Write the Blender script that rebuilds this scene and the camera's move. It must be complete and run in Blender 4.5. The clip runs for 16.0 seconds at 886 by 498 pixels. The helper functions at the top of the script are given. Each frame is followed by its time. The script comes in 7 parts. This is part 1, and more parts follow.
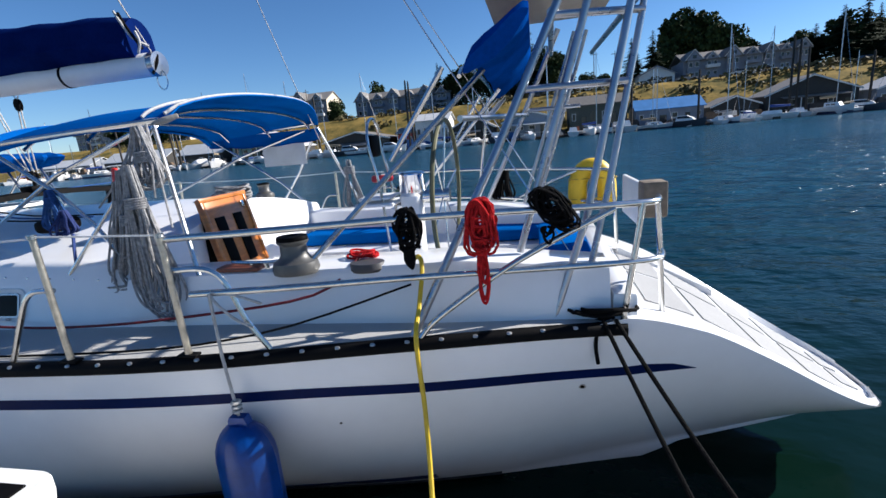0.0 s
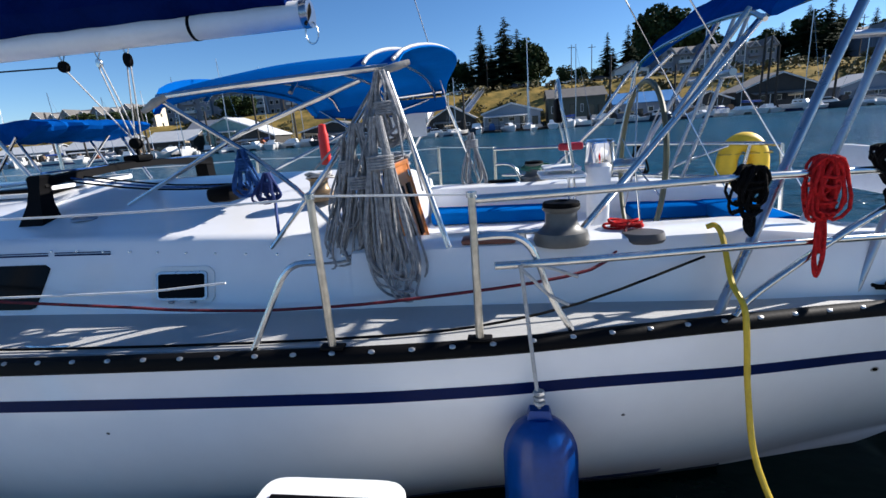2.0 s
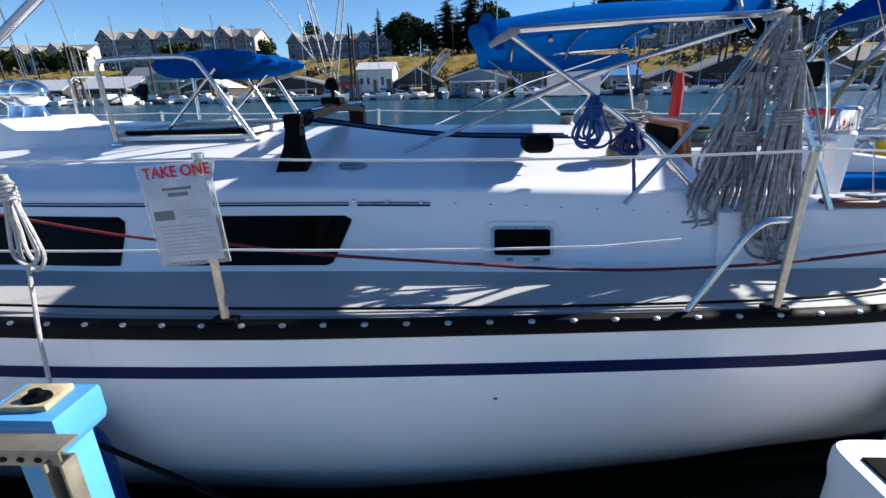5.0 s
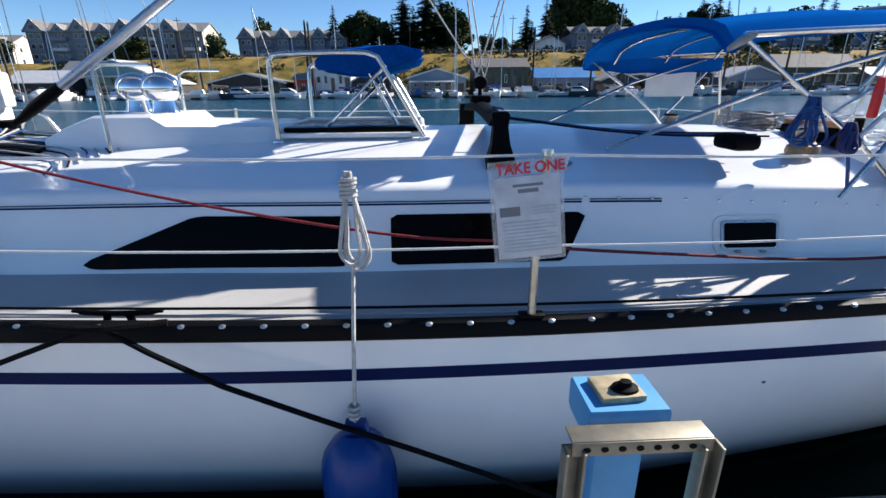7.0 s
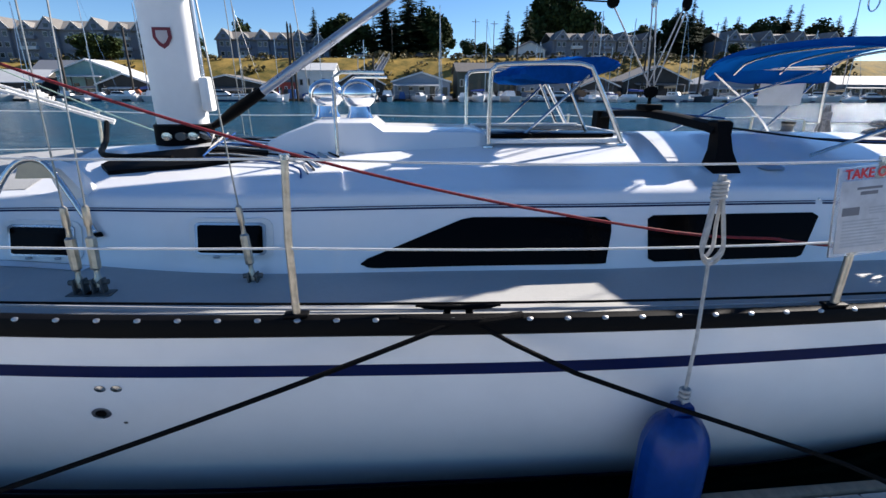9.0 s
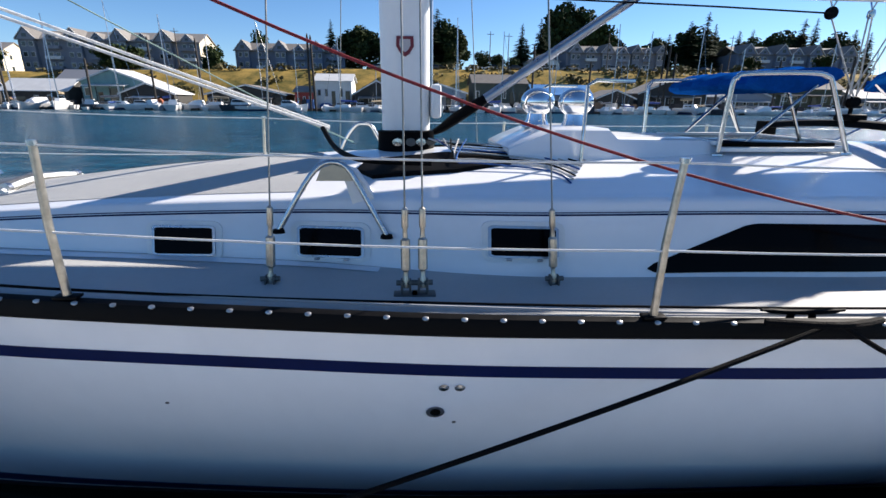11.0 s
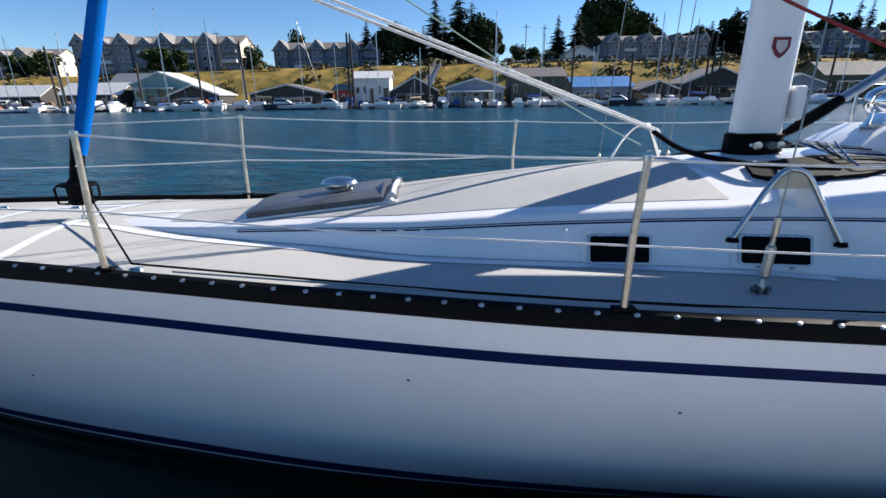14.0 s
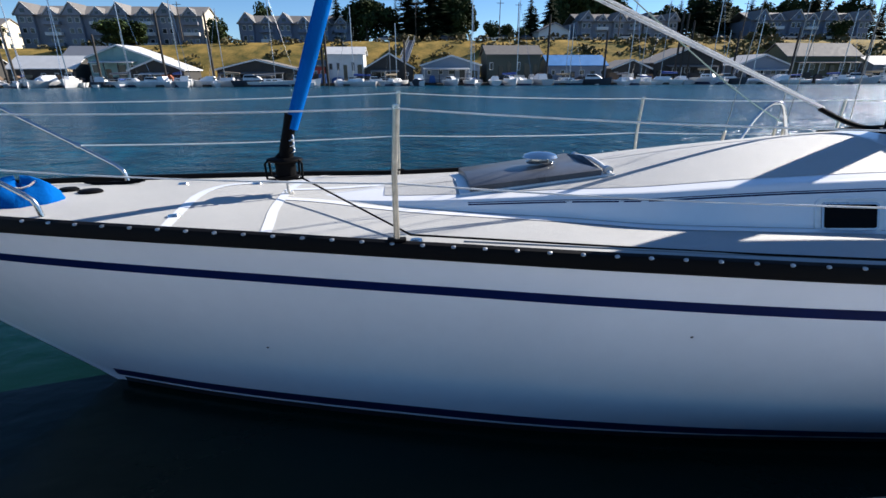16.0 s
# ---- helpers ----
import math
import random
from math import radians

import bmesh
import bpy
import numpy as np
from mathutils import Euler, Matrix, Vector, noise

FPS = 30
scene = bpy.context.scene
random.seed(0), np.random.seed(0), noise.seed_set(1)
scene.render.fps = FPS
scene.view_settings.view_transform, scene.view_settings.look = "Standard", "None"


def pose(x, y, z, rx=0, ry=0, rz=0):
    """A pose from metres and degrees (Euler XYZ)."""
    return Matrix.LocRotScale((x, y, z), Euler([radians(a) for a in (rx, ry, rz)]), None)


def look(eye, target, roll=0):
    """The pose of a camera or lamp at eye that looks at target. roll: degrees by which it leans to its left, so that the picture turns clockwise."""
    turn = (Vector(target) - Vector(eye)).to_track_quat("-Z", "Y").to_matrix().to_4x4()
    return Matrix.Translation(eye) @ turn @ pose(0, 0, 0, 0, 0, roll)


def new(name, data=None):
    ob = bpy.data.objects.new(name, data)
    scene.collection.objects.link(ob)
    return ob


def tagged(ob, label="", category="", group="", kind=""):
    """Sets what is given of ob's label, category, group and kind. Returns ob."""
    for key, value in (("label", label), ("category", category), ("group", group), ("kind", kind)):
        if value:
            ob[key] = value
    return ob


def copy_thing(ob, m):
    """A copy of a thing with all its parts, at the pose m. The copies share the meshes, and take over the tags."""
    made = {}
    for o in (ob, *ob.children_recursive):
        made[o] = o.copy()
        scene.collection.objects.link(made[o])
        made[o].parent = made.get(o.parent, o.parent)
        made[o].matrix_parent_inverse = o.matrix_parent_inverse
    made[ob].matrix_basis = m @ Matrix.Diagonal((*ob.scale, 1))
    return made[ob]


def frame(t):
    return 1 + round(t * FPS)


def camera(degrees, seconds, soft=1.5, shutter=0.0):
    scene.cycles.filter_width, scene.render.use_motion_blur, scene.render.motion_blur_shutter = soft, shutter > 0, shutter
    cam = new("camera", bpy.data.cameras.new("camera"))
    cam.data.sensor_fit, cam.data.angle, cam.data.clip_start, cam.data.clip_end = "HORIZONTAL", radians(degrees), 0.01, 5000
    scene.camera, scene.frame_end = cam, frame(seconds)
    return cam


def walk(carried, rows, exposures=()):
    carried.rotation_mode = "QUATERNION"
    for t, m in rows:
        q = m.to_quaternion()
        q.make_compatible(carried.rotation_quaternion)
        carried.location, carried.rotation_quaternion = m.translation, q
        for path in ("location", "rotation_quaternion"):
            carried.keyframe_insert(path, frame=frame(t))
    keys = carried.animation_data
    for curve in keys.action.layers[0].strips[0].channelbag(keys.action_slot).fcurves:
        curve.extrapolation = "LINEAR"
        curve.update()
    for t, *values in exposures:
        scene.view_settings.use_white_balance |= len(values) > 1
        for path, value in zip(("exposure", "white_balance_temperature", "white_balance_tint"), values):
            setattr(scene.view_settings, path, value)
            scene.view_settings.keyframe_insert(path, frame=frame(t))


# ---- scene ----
cam = camera(87.4, 16.0)
PATH = [
    (0, (3.0, 0.658, 2.238), (2.595, 2.56, 1.771), -5.2),
    (0.5, (2.662, 0.706, 2.209), (2.268, 2.609, 1.739), -5.2),
    (1, (2.271, 0.704, 2.197), (1.911, 2.61, 1.709), -5.0),
    (1.5, (1.855, 0.705, 2.17), (1.539, 2.618, 1.68), -4.6),
    (2, (1.489, 0.695, 2.176), (1.195, 2.606, 1.666), -4.4),
    (2.5, (1.099, 0.654, 2.22), (0.851, 2.556, 1.652), -4.2),
    (3, (0.782, 0.665, 2.206), (0.555, 2.567, 1.629), -2.9),
    (3.5, (0.447, 0.653, 2.173), (0.262, 2.558, 1.594), -2.3),
    (4, (0.141, 0.636, 2.175), (-0.016, 2.532, 1.558), -1.9),
    (6.5, (-1.449, 0.644, 2.199), (-1.408, 2.529, 1.53), -0.5),
    (7, (-1.821, 0.6, 2.198), (-1.731, 2.486, 1.538), -0.4),
    (7.5, (-2.158, 0.577, 2.211), (-2.053, 2.462, 1.551), -0.6),
    (8, (-2.533, 0.545, 2.217), (-2.383, 2.433, 1.574), -0.4),
    (10.5, (-4.397, 0.571, 2.243), (-4.204, 2.451, 1.59), 0.4),
    (11, (-4.749, 0.634, 2.198), (-4.598, 2.534, 1.593), 0.6),
    (11.5, (-5.087, 0.72, 2.22), (-4.996, 2.618, 1.595), 0.3),
    (12, (-5.518, 0.708, 2.251), (-5.423, 2.603, 1.619), 0.1),
    (12.5, (-5.856, 0.741, 2.233), (-5.797, 2.644, 1.621), -0.1),
    (13, (-6.194, 0.762, 2.265), (-6.166, 2.661, 1.637), -0.5),
    (13.5, (-6.637, 0.75, 2.267), (-6.573, 2.651, 1.649), -0.7),
    (14, (-6.952, 0.761, 2.267), (-6.923, 2.661, 1.643), -0.7),
    (14.5, (-7.326, 0.817, 2.293), (-7.29, 2.707, 1.64), -0.5),
    (15, (-7.766, 0.737, 2.284), (-7.696, 2.621, 1.619), -0.7),
    (15.5, (-8.222, 0.700, 2.273), (-8.105, 2.572, 1.580), -0.5),
    (16, (-8.601, 0.686, 2.271), (-8.448, 2.551, 1.565), -0.2),
]
walk(cam, [(t, look(eye, target, roll)) for t, eye, target, roll in PATH], [(0, 0.95, 6350, 12), (4, 1.16, 6380, 12.4), (7, 1.23, 6540, 12.8), (12, 1.26, 6720, 13.0), (16, 1.11, 6500, 12.3)])

# ---- light ----
SUN_AZ = (0.912, 0.410)                      # towards the sun, on the plan
SUN_EL = radians(29.7)
world = bpy.data.worlds.new("world")
scene.world = world
world.use_nodes = True
wn = world.node_tree
sky = wn.nodes.new("ShaderNodeTexSky")
sky.sky_type, sky.sun_disc = "NISHITA", False
sky.sun_elevation, sky.sun_rotation = SUN_EL, math.atan2(SUN_AZ[0], SUN_AZ[1])
sky.air_density, sky.dust_density, sky.ozone_density = 0.85, 0.05, 6.0
clear = wn.nodes.new("ShaderNodeHueSaturation")       # a very clear late-summer sky
clear.inputs["Saturation"].default_value, clear.inputs["Value"].default_value = 1.09, 1.20
wn.links.new(sky.outputs[0], clear.inputs["Color"])
wn.links.new(clear.outputs[0], wn.nodes["Background"].inputs[0])
wn.nodes["Background"].inputs[1].default_value = 0.055
sun = new("sun", bpy.data.lights.new("sun", "SUN"))
sun.data.energy, sun.data.angle, sun.data.color = 4.6, radians(0.53), (1.0, 0.95, 0.87)
sun_to = Vector((SUN_AZ[0] * math.cos(SUN_EL), SUN_AZ[1] * math.cos(SUN_EL), math.sin(SUN_EL)))
sun.matrix_world = look(sun_to * 400, (0, 0, 0))

# ---- materials ----


def mat(name, color, rough=0.5, metal=0.0, vary=0.12, scale=6.0, bump=0.0, bump_scale=60.0, coat=0.0, fine=40.0, trans=0.0, spec=0.5, dark=None, aniso=None, spread=0.0):
    """A procedural surface: broad stains, fine grain, uneven gloss and fine relief, at real size."""
    m = bpy.data.materials.new(name)
    m.use_nodes = True
    nt = m.node_tree
    b = nt.nodes["Principled BSDF"]
    geo = nt.nodes.new("ShaderNodeNewGeometry")
    place = nt.nodes.new("ShaderNodeMapping")
    nt.links.new(geo.outputs["Position"], place.inputs[0])
    if aniso:
        place.inputs["Scale"].default_value = aniso
    n1, n2 = nt.nodes.new("ShaderNodeTexNoise"), nt.nodes.new("ShaderNodeTexNoise")
    n1.inputs["Scale"].default_value, n2.inputs["Scale"].default_value = scale, fine
    n1.inputs["Detail"].default_value, n2.inputs["Detail"].default_value = 5, 3
    for n in (n1, n2):
        nt.links.new(place.outputs[0], n.inputs["Vector"])
    add = nt.nodes.new("ShaderNodeMath")
    add.operation = "MULTIPLY_ADD"
    nt.links.new(n2.outputs["Fac"], add.inputs[0])
    add.inputs[1].default_value = 0.4
    nt.links.new(n1.outputs["Fac"], add.inputs[2])
    ramp = nt.nodes.new("ShaderNodeValToRGB")
    lo = dark or tuple(c * (1 - vary) for c in color)
    hi = tuple(min(1, c * (1 + vary * 0.6)) for c in color)
    ramp.color_ramp.elements[0].position, ramp.color_ramp.elements[1].position = 0.45, 0.95
    ramp.color_ramp.elements[0].color, ramp.color_ramp.elements[1].color = (*lo, 1), (*hi, 1)
    nt.links.new(add.outputs[0], ramp.inputs[0])
    out = ramp.outputs[0]
    if spread:
        info = nt.nodes.new("ShaderNodeObjectInfo")
        hsv = nt.nodes.new("ShaderNodeHueSaturation")
        rng = nt.nodes.new("ShaderNodeMapRange")
        rng.inputs["To Min"].default_value, rng.inputs["To Max"].default_value = 1 - spread, 1 + spread
        nt.links.new(info.outputs["Random"], rng.inputs["Value"])
        nt.links.new(rng.outputs[0], hsv.inputs["Value"])
        nt.links.new(out, hsv.inputs["Color"])
        out = hsv.outputs[0]
    nt.links.new(out, b.inputs["Base Color"])
    rr = nt.nodes.new("ShaderNodeMapRange")
    rr.inputs["To Min"].default_value, rr.inputs["To Max"].default_value = max(0.02, rough * 0.8), min(1, rough * 1.25)
    nt.links.new(n1.outputs["Fac"], rr.inputs["Value"])
    nt.links.new(rr.outputs[0], b.inputs["Roughness"])
    b.inputs["Metallic"].default_value = metal
    b.inputs["Coat Weight"].default_value = coat
    b.inputs["Specular IOR Level"].default_value = spec
    b.inputs["Transmission Weight"].default_value = trans
    if bump:
        bn, bm_ = nt.nodes.new("ShaderNodeBump"), nt.nodes.new("ShaderNodeTexNoise")
        bm_.inputs["Scale"].default_value, bm_.inputs["Detail"].default_value = bump_scale, 4
        nt.links.new(place.outputs[0], bm_.inputs["Vector"])
        nt.links.new(bm_.outputs["Fac"], bn.inputs["Height"])
        bn.inputs["Strength"].default_value, bn.inputs["Distance"].default_value = bump, 0.01
        nt.links.new(bn.outputs[0], b.inputs["Normal"])
    return m


GEL = mat("white_gelcoat", (0.80, 0.81, 0.82), 0.22, vary=0.05, scale=1.2, coat=0.3, fine=9)
DECK = mat("nonskid_deck", (0.42, 0.42, 0.405), 0.62, vary=0.08, scale=2.0, bump=0.35, bump_scale=220)
TREAD = mat("grey_nonskid", (0.33, 0.335, 0.34), 0.7, vary=0.1, scale=4, bump=0.5, bump_scale=260)
NAVY = mat("navy_stripe", (0.001, 0.009, 0.062), 0.4, vary=0.2, scale=3, spec=0.1)
BOOT = mat("boot_stripe", (0.012, 0.018, 0.07), 0.4, vary=0.3, scale=4)
ANTIFOUL = mat("bottom_paint", (0.012, 0.014, 0.02), 0.7, vary=0.4, scale=5)
RUBBER = mat("black_rub_rail", (0.003, 0.003, 0.0035), 0.6, vary=0.4, scale=9, bump=0.1, spec=0.1)
BLACK = mat("black_plastic", (0.003, 0.003, 0.0035), 0.6, vary=0.4, spec=0.06)
WINDOW = mat("dark_acrylic", (0.0012, 0.0012, 0.0016), 0.14, vary=0.3, scale=3, spec=0.05)
STEEL = mat("stainless_steel", (0.62, 0.62, 0.60), 0.2, metal=1.0, vary=0.15, scale=14)
ALU = mat("grey_aluminium", (0.40, 0.42, 0.46), 0.28, metal=1.0, vary=0.15, scale=8)
MAST = mat("white_mast_paint", (0.80, 0.80, 0.79), 0.3, vary=0.06, scale=2, fine=20)
CANVAS = mat("blue_canvas", (0.002, 0.095, 0.37), 0.9, spec=0.0, vary=0.2, scale=3, bump=0.15, bump_scale=400, fine=160)
DEEPCAN = mat("deep_azure_canvas", (0.002, 0.10, 0.38), 0.9, spec=0.0, vary=0.25, scale=3, bump=0.25, bump_scale=60, fine=160)
NAVYCAN = mat("navy_sail_cover", (0.003, 0.013, 0.085), 0.9, spec=0.0, vary=0.3, scale=4, bump=0.3, bump_scale=10)
TEAK = mat("varnished_teak", (0.50, 0.17, 0.035), 0.3, vary=0.4, scale=5, aniso=(1, 1, 8), coat=0.4)
WOOD = mat("weathered_wood", (0.20, 0.16, 0.12), 0.8, vary=0.35, scale=3, aniso=(8, 1, 8), bump=0.4, spread=0.15)
WIRE = mat("white_coated_wire", (0.70, 0.70, 0.68), 0.4, vary=0.15, scale=12)
ROPE_W = mat("grey_white_rope", (0.50, 0.49, 0.47), 0.9, vary=0.3, scale=30, bump=0.8, bump_scale=160, spec=0.1)
WIRES = mat("dull_rigging_wire", (0.24, 0.24, 0.23), 0.35, metal=0.9, vary=0.2, scale=30)
LINEW = mat("white_braid", (0.74, 0.74, 0.72), 0.85, vary=0.15, scale=40, bump=0.6, bump_scale=200, spec=0.1)
ROPE_K = mat("black_rope", (0.004, 0.004, 0.0045), 0.85, vary=0.3, scale=30, bump=0.8, bump_scale=160, spec=0.1)
ROPE_R = mat("red_rope", (0.50, 0.018, 0.02), 0.85, vary=0.5, scale=60, bump=0.8, bump_scale=160, spec=0.1)
ROPE_B = mat("blue_rope", (0.03, 0.09, 0.26), 0.85, vary=0.4, scale=40, bump=0.8, bump_scale=160, spec=0.1)
YELLOW = mat("yellow_plastic", (0.78, 0.50, 0.02), 0.5, vary=0.15, scale=4)
FENDER = mat("blue_fender_vinyl", (0.001, 0.042, 0.21), 0.3, spec=0.3, vary=0.25, scale=5, bump=0.1, bump_scale=14)
WHITEP = mat("white_plastic", (0.78, 0.78, 0.76), 0.4, vary=0.08, scale=5)
PALEBLUE = mat("pale_blue_paint", (0.07, 0.30, 0.56), 0.5, vary=0.12, scale=6)
GALV = mat("galvanised_steel", (0.24, 0.22, 0.17), 0.55, metal=0.6, vary=0.3, scale=16)
DOCKM = mat("pale_dock_boards", (0.55, 0.525, 0.49), 0.85, vary=0.35, scale=3, aniso=(1, 6, 6), bump=0.4, spread=0.2)
GRASS = mat("dry_grass", (0.29, 0.19, 0.055), 0.95, spec=0.05, vary=0.55, scale=0.25, fine=1.6, dark=(0.06, 0.068, 0.024), bump=1.0, bump_scale=2.0)
CONIFER = mat("conifer_needles", (0.022, 0.038, 0.016), 0.8, spec=0.1, vary=0.5, scale=0.6, spread=0.2)
LEAF = mat("broad_leaves", (0.036, 0.056, 0.018), 0.75, spec=0.15, vary=0.5, scale=0.6, spread=0.25)
BARK = mat("bark", (0.09, 0.07, 0.05), 0.9, vary=0.3)
ROOFD = mat("dark_shingles", (0.17, 0.16, 0.15), 0.85, vary=0.25, scale=1.2, spread=0.25)
ROOFW = mat("white_metal_roof", (0.55, 0.56, 0.56), 0.5, vary=0.12, scale=0.8)
ROOFB = mat("blue_roof", (0.05, 0.20, 0.46), 0.5, vary=0.15, scale=0.8)
WALLC = mat("cream_siding", (0.62, 0.55, 0.42), 0.8, vary=0.1, scale=1)
WALLG = mat("grey_siding", (0.22, 0.24, 0.28), 0.8, vary=0.15, scale=1, spread=0.15)
WALLB = mat("slate_blue_siding", (0.15, 0.19, 0.26), 0.8, vary=0.15, scale=1)
WALLW = mat("white_siding", (0.68, 0.68, 0.66), 0.8, vary=0.1, scale=1)
WALLK = mat("dark_siding", (0.045, 0.043, 0.04), 0.85, vary=0.3, scale=1)
WALLT = mat("teal_siding", (0.22, 0.36, 0.34), 0.8, vary=0.15, scale=1)
GLASSK = mat("dark_glass", (0.02, 0.025, 0.03), 0.1, vary=0.2)
PILE = mat("dark_piling", (0.03, 0.026, 0.022), 0.85, vary=0.3)


def water_mat():
    m = mat("river_water", (0.003, 0.048, 0.082), 0.20, vary=0.4, scale=0.05)
    nt = m.node_tree
    b = nt.nodes["Principled BSDF"]
    b.inputs["IOR"].default_value = 1.33
    b.inputs["Specular IOR Level"].default_value = 0.23
    geo = nt.nodes.new("ShaderNodeNewGeometry")
    split = nt.nodes.new("ShaderNodeSeparateXYZ")
    nt.links.new(geo.outputs["Position"], split.inputs[0])
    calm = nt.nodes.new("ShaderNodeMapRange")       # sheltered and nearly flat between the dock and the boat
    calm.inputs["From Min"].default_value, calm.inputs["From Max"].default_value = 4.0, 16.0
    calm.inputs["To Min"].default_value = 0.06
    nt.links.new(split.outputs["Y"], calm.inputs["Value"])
    berth_shade = nt.nodes.new("ShaderNodeMix")              # near-black green by the berth, the hull's shade painted in; blue in the open river
    berth_shade.data_type = "RGBA"
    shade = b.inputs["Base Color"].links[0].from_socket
    nt.links.new(calm.outputs[0], berth_shade.inputs[0])
    berth_shade.inputs[6].default_value = (0.001, 0.009, 0.003, 1)
    streak_at, streak, spread = nt.nodes.new("ShaderNodeMapping"), nt.nodes.new("ShaderNodeTexNoise"), nt.nodes.new("ShaderNodeMapRange")
    streak_at.inputs["Scale"].default_value = (0.55, 1.1, 1)
    streak.inputs["Scale"].default_value, streak.inputs["Detail"].default_value = 1.3, 5
    spread.inputs["From Min"].default_value, spread.inputs["From Max"].default_value = 0.35, 0.65
    spread.inputs["To Min"].default_value, spread.inputs["To Max"].default_value = 0.62, 1.38
    ripple_sheen = nt.nodes.new("ShaderNodeMix")            # uneven sky reflection on the ripples, painted into the base colour
    ripple_sheen.data_type, ripple_sheen.blend_type = "RGBA", "MULTIPLY"
    ripple_sheen.inputs[0].default_value = 1.0
    nt.links.new(geo.outputs["Position"], streak_at.inputs[0])
    nt.links.new(streak_at.outputs[0], streak.inputs["Vector"])
    nt.links.new(streak.outputs["Fac"], spread.inputs["Value"])
    nt.links.new(shade, ripple_sheen.inputs[6])
    nt.links.new(spread.outputs[0], ripple_sheen.inputs[7])
    nt.links.new(ripple_sheen.outputs[2], berth_shade.inputs[7])
    nt.links.new(berth_shade.outputs[2], b.inputs["Base Color"])
    last = None
    for size, strength, dist, squash in ((0.5, 1.0, 0.50, (1, 1.6, 1)), (2.2, 1.0, 0.22, (1, 1.5, 1)), (9.0, 0.8, 0.03, (1, 1.2, 1))):
        mp, n, bp = nt.nodes.new("ShaderNodeMapping"), nt.nodes.new("ShaderNodeTexNoise"), nt.nodes.new("ShaderNodeBump")
        mp.inputs["Scale"].default_value = squash
        n.inputs["Scale"].default_value, n.inputs["Detail"].default_value = size, 3
        bp.inputs["Strength"].default_value, bp.inputs["Distance"].default_value = strength, dist
        nt.links.new(geo.outputs["Position"], mp.inputs[0])
        nt.links.new(mp.outputs[0], n.inputs["Vector"])
        nt.links.new(n.outputs["Fac"], bp.inputs["Height"])
        mul = nt.nodes.new("ShaderNodeMath")
        mul.operation = "MULTIPLY"
        mul.inputs[1].default_value = strength
        nt.links.new(calm.outputs[0], mul.inputs[0])
        nt.links.new(mul.outputs[0], bp.inputs["Strength"])
        if last:
            nt.links.new(last.outputs[0], bp.inputs["Normal"])
        last = bp
    nt.links.new(last.outputs[0], b.inputs["Normal"])
    return m


WATER = water_mat()

# ---- mesh helpers ----


def curve(xs, ys):
    """A smooth function through a few points."""
    n = len(xs)
    sl = [(ys[i + 1] - ys[i]) / (xs[i + 1] - xs[i]) for i in range(n - 1)]
    tg = [sl[0]] + [0.0 if sl[i - 1] * sl[i] <= 0 else 2 * sl[i - 1] * sl[i] / (sl[i - 1] + sl[i]) for i in range(1, n - 1)] + [sl[-1]]

    def f(x):
        if x <= xs[0]:
            return ys[0]
        if x >= xs[-1]:
            return ys[-1]
        i = max(k for k in range(n - 1) if xs[k] <= x)
        h = xs[i + 1] - xs[i]
        t = (x - xs[i]) / h
        return ((1 + 2 * t) * (1 - t) ** 2 * ys[i] + t * (1 - t) ** 2 * h * tg[i]
                + t * t * (3 - 2 * t) * ys[i + 1] + t * t * (t - 1) * h * tg[i + 1])
    return f


def steps(a, b, n):
    return [a + (b - a) * i / n for i in range(n + 1)]


def loft(bm, rings, close=False, cap0=False, cap1=False):
    """Skins a row of rings that have equally many points."""
    vs = [[bm.verts.new(p) for p in r] for r in rings]
    n = len(rings[0])
    for a, b in zip(vs, vs[1:]):
        for i in range(n if close else n - 1):
            j = (i + 1) % n
            bm.faces.new((a[i], a[j], b[j], b[i]))
    if cap0:
        bm.faces.new(vs[0][::-1])
    if cap1:
        bm.faces.new(vs[-1])
    return vs


def sweep(bm, pts, r, n=8, caps=True, flat=1.0):
    """A round tube along points; r may be a list."""
    pts = [Vector(p) for p in pts]
    rs = r if isinstance(r, (list, tuple)) else [r] * len(pts)
    if len(rs) != len(pts):
        rs = [float(v) for v in np.interp(np.linspace(0, 1, len(pts)), np.linspace(0, 1, len(rs)), rs)]
    rings, side = [], None
    for i, p in enumerate(pts):
        d = (pts[min(i + 1, len(pts) - 1)] - pts[max(i - 1, 0)]).normalized()
        if side is None:
            side = d.cross(Vector((0, 0, 1)) if abs(d.z) < 0.9 else Vector((0, 1, 0))).normalized()
        side = (side - d * side.dot(d)).normalized()
        up = d.cross(side)
        rings.append([p + rs[i] * (math.cos(a) * side + flat * math.sin(a) * up) for a in (2 * math.pi * k / n for k in range(n))])
    loft(bm, rings, True, caps, caps)
    return bm


def smooth_line(pts, per=6):
    """Points of a rounded line through the given ones."""
    pts = [Vector(p) for p in pts]
    out = []
    for i in range(len(pts) - 1):
        p0, p1, p2, p3 = pts[max(i - 1, 0)], pts[i], pts[i + 1], pts[min(i + 2, len(pts) - 1)]
        for k in range(per):
            t = k / per
            out.append(0.5 * (2 * p1 + (p2 - p0) * t + (2 * p0 - 5 * p1 + 4 * p2 - p3) * t * t + (3 * p1 - p0 - 3 * p2 + p3) * t ** 3))
    return out + [pts[-1]]


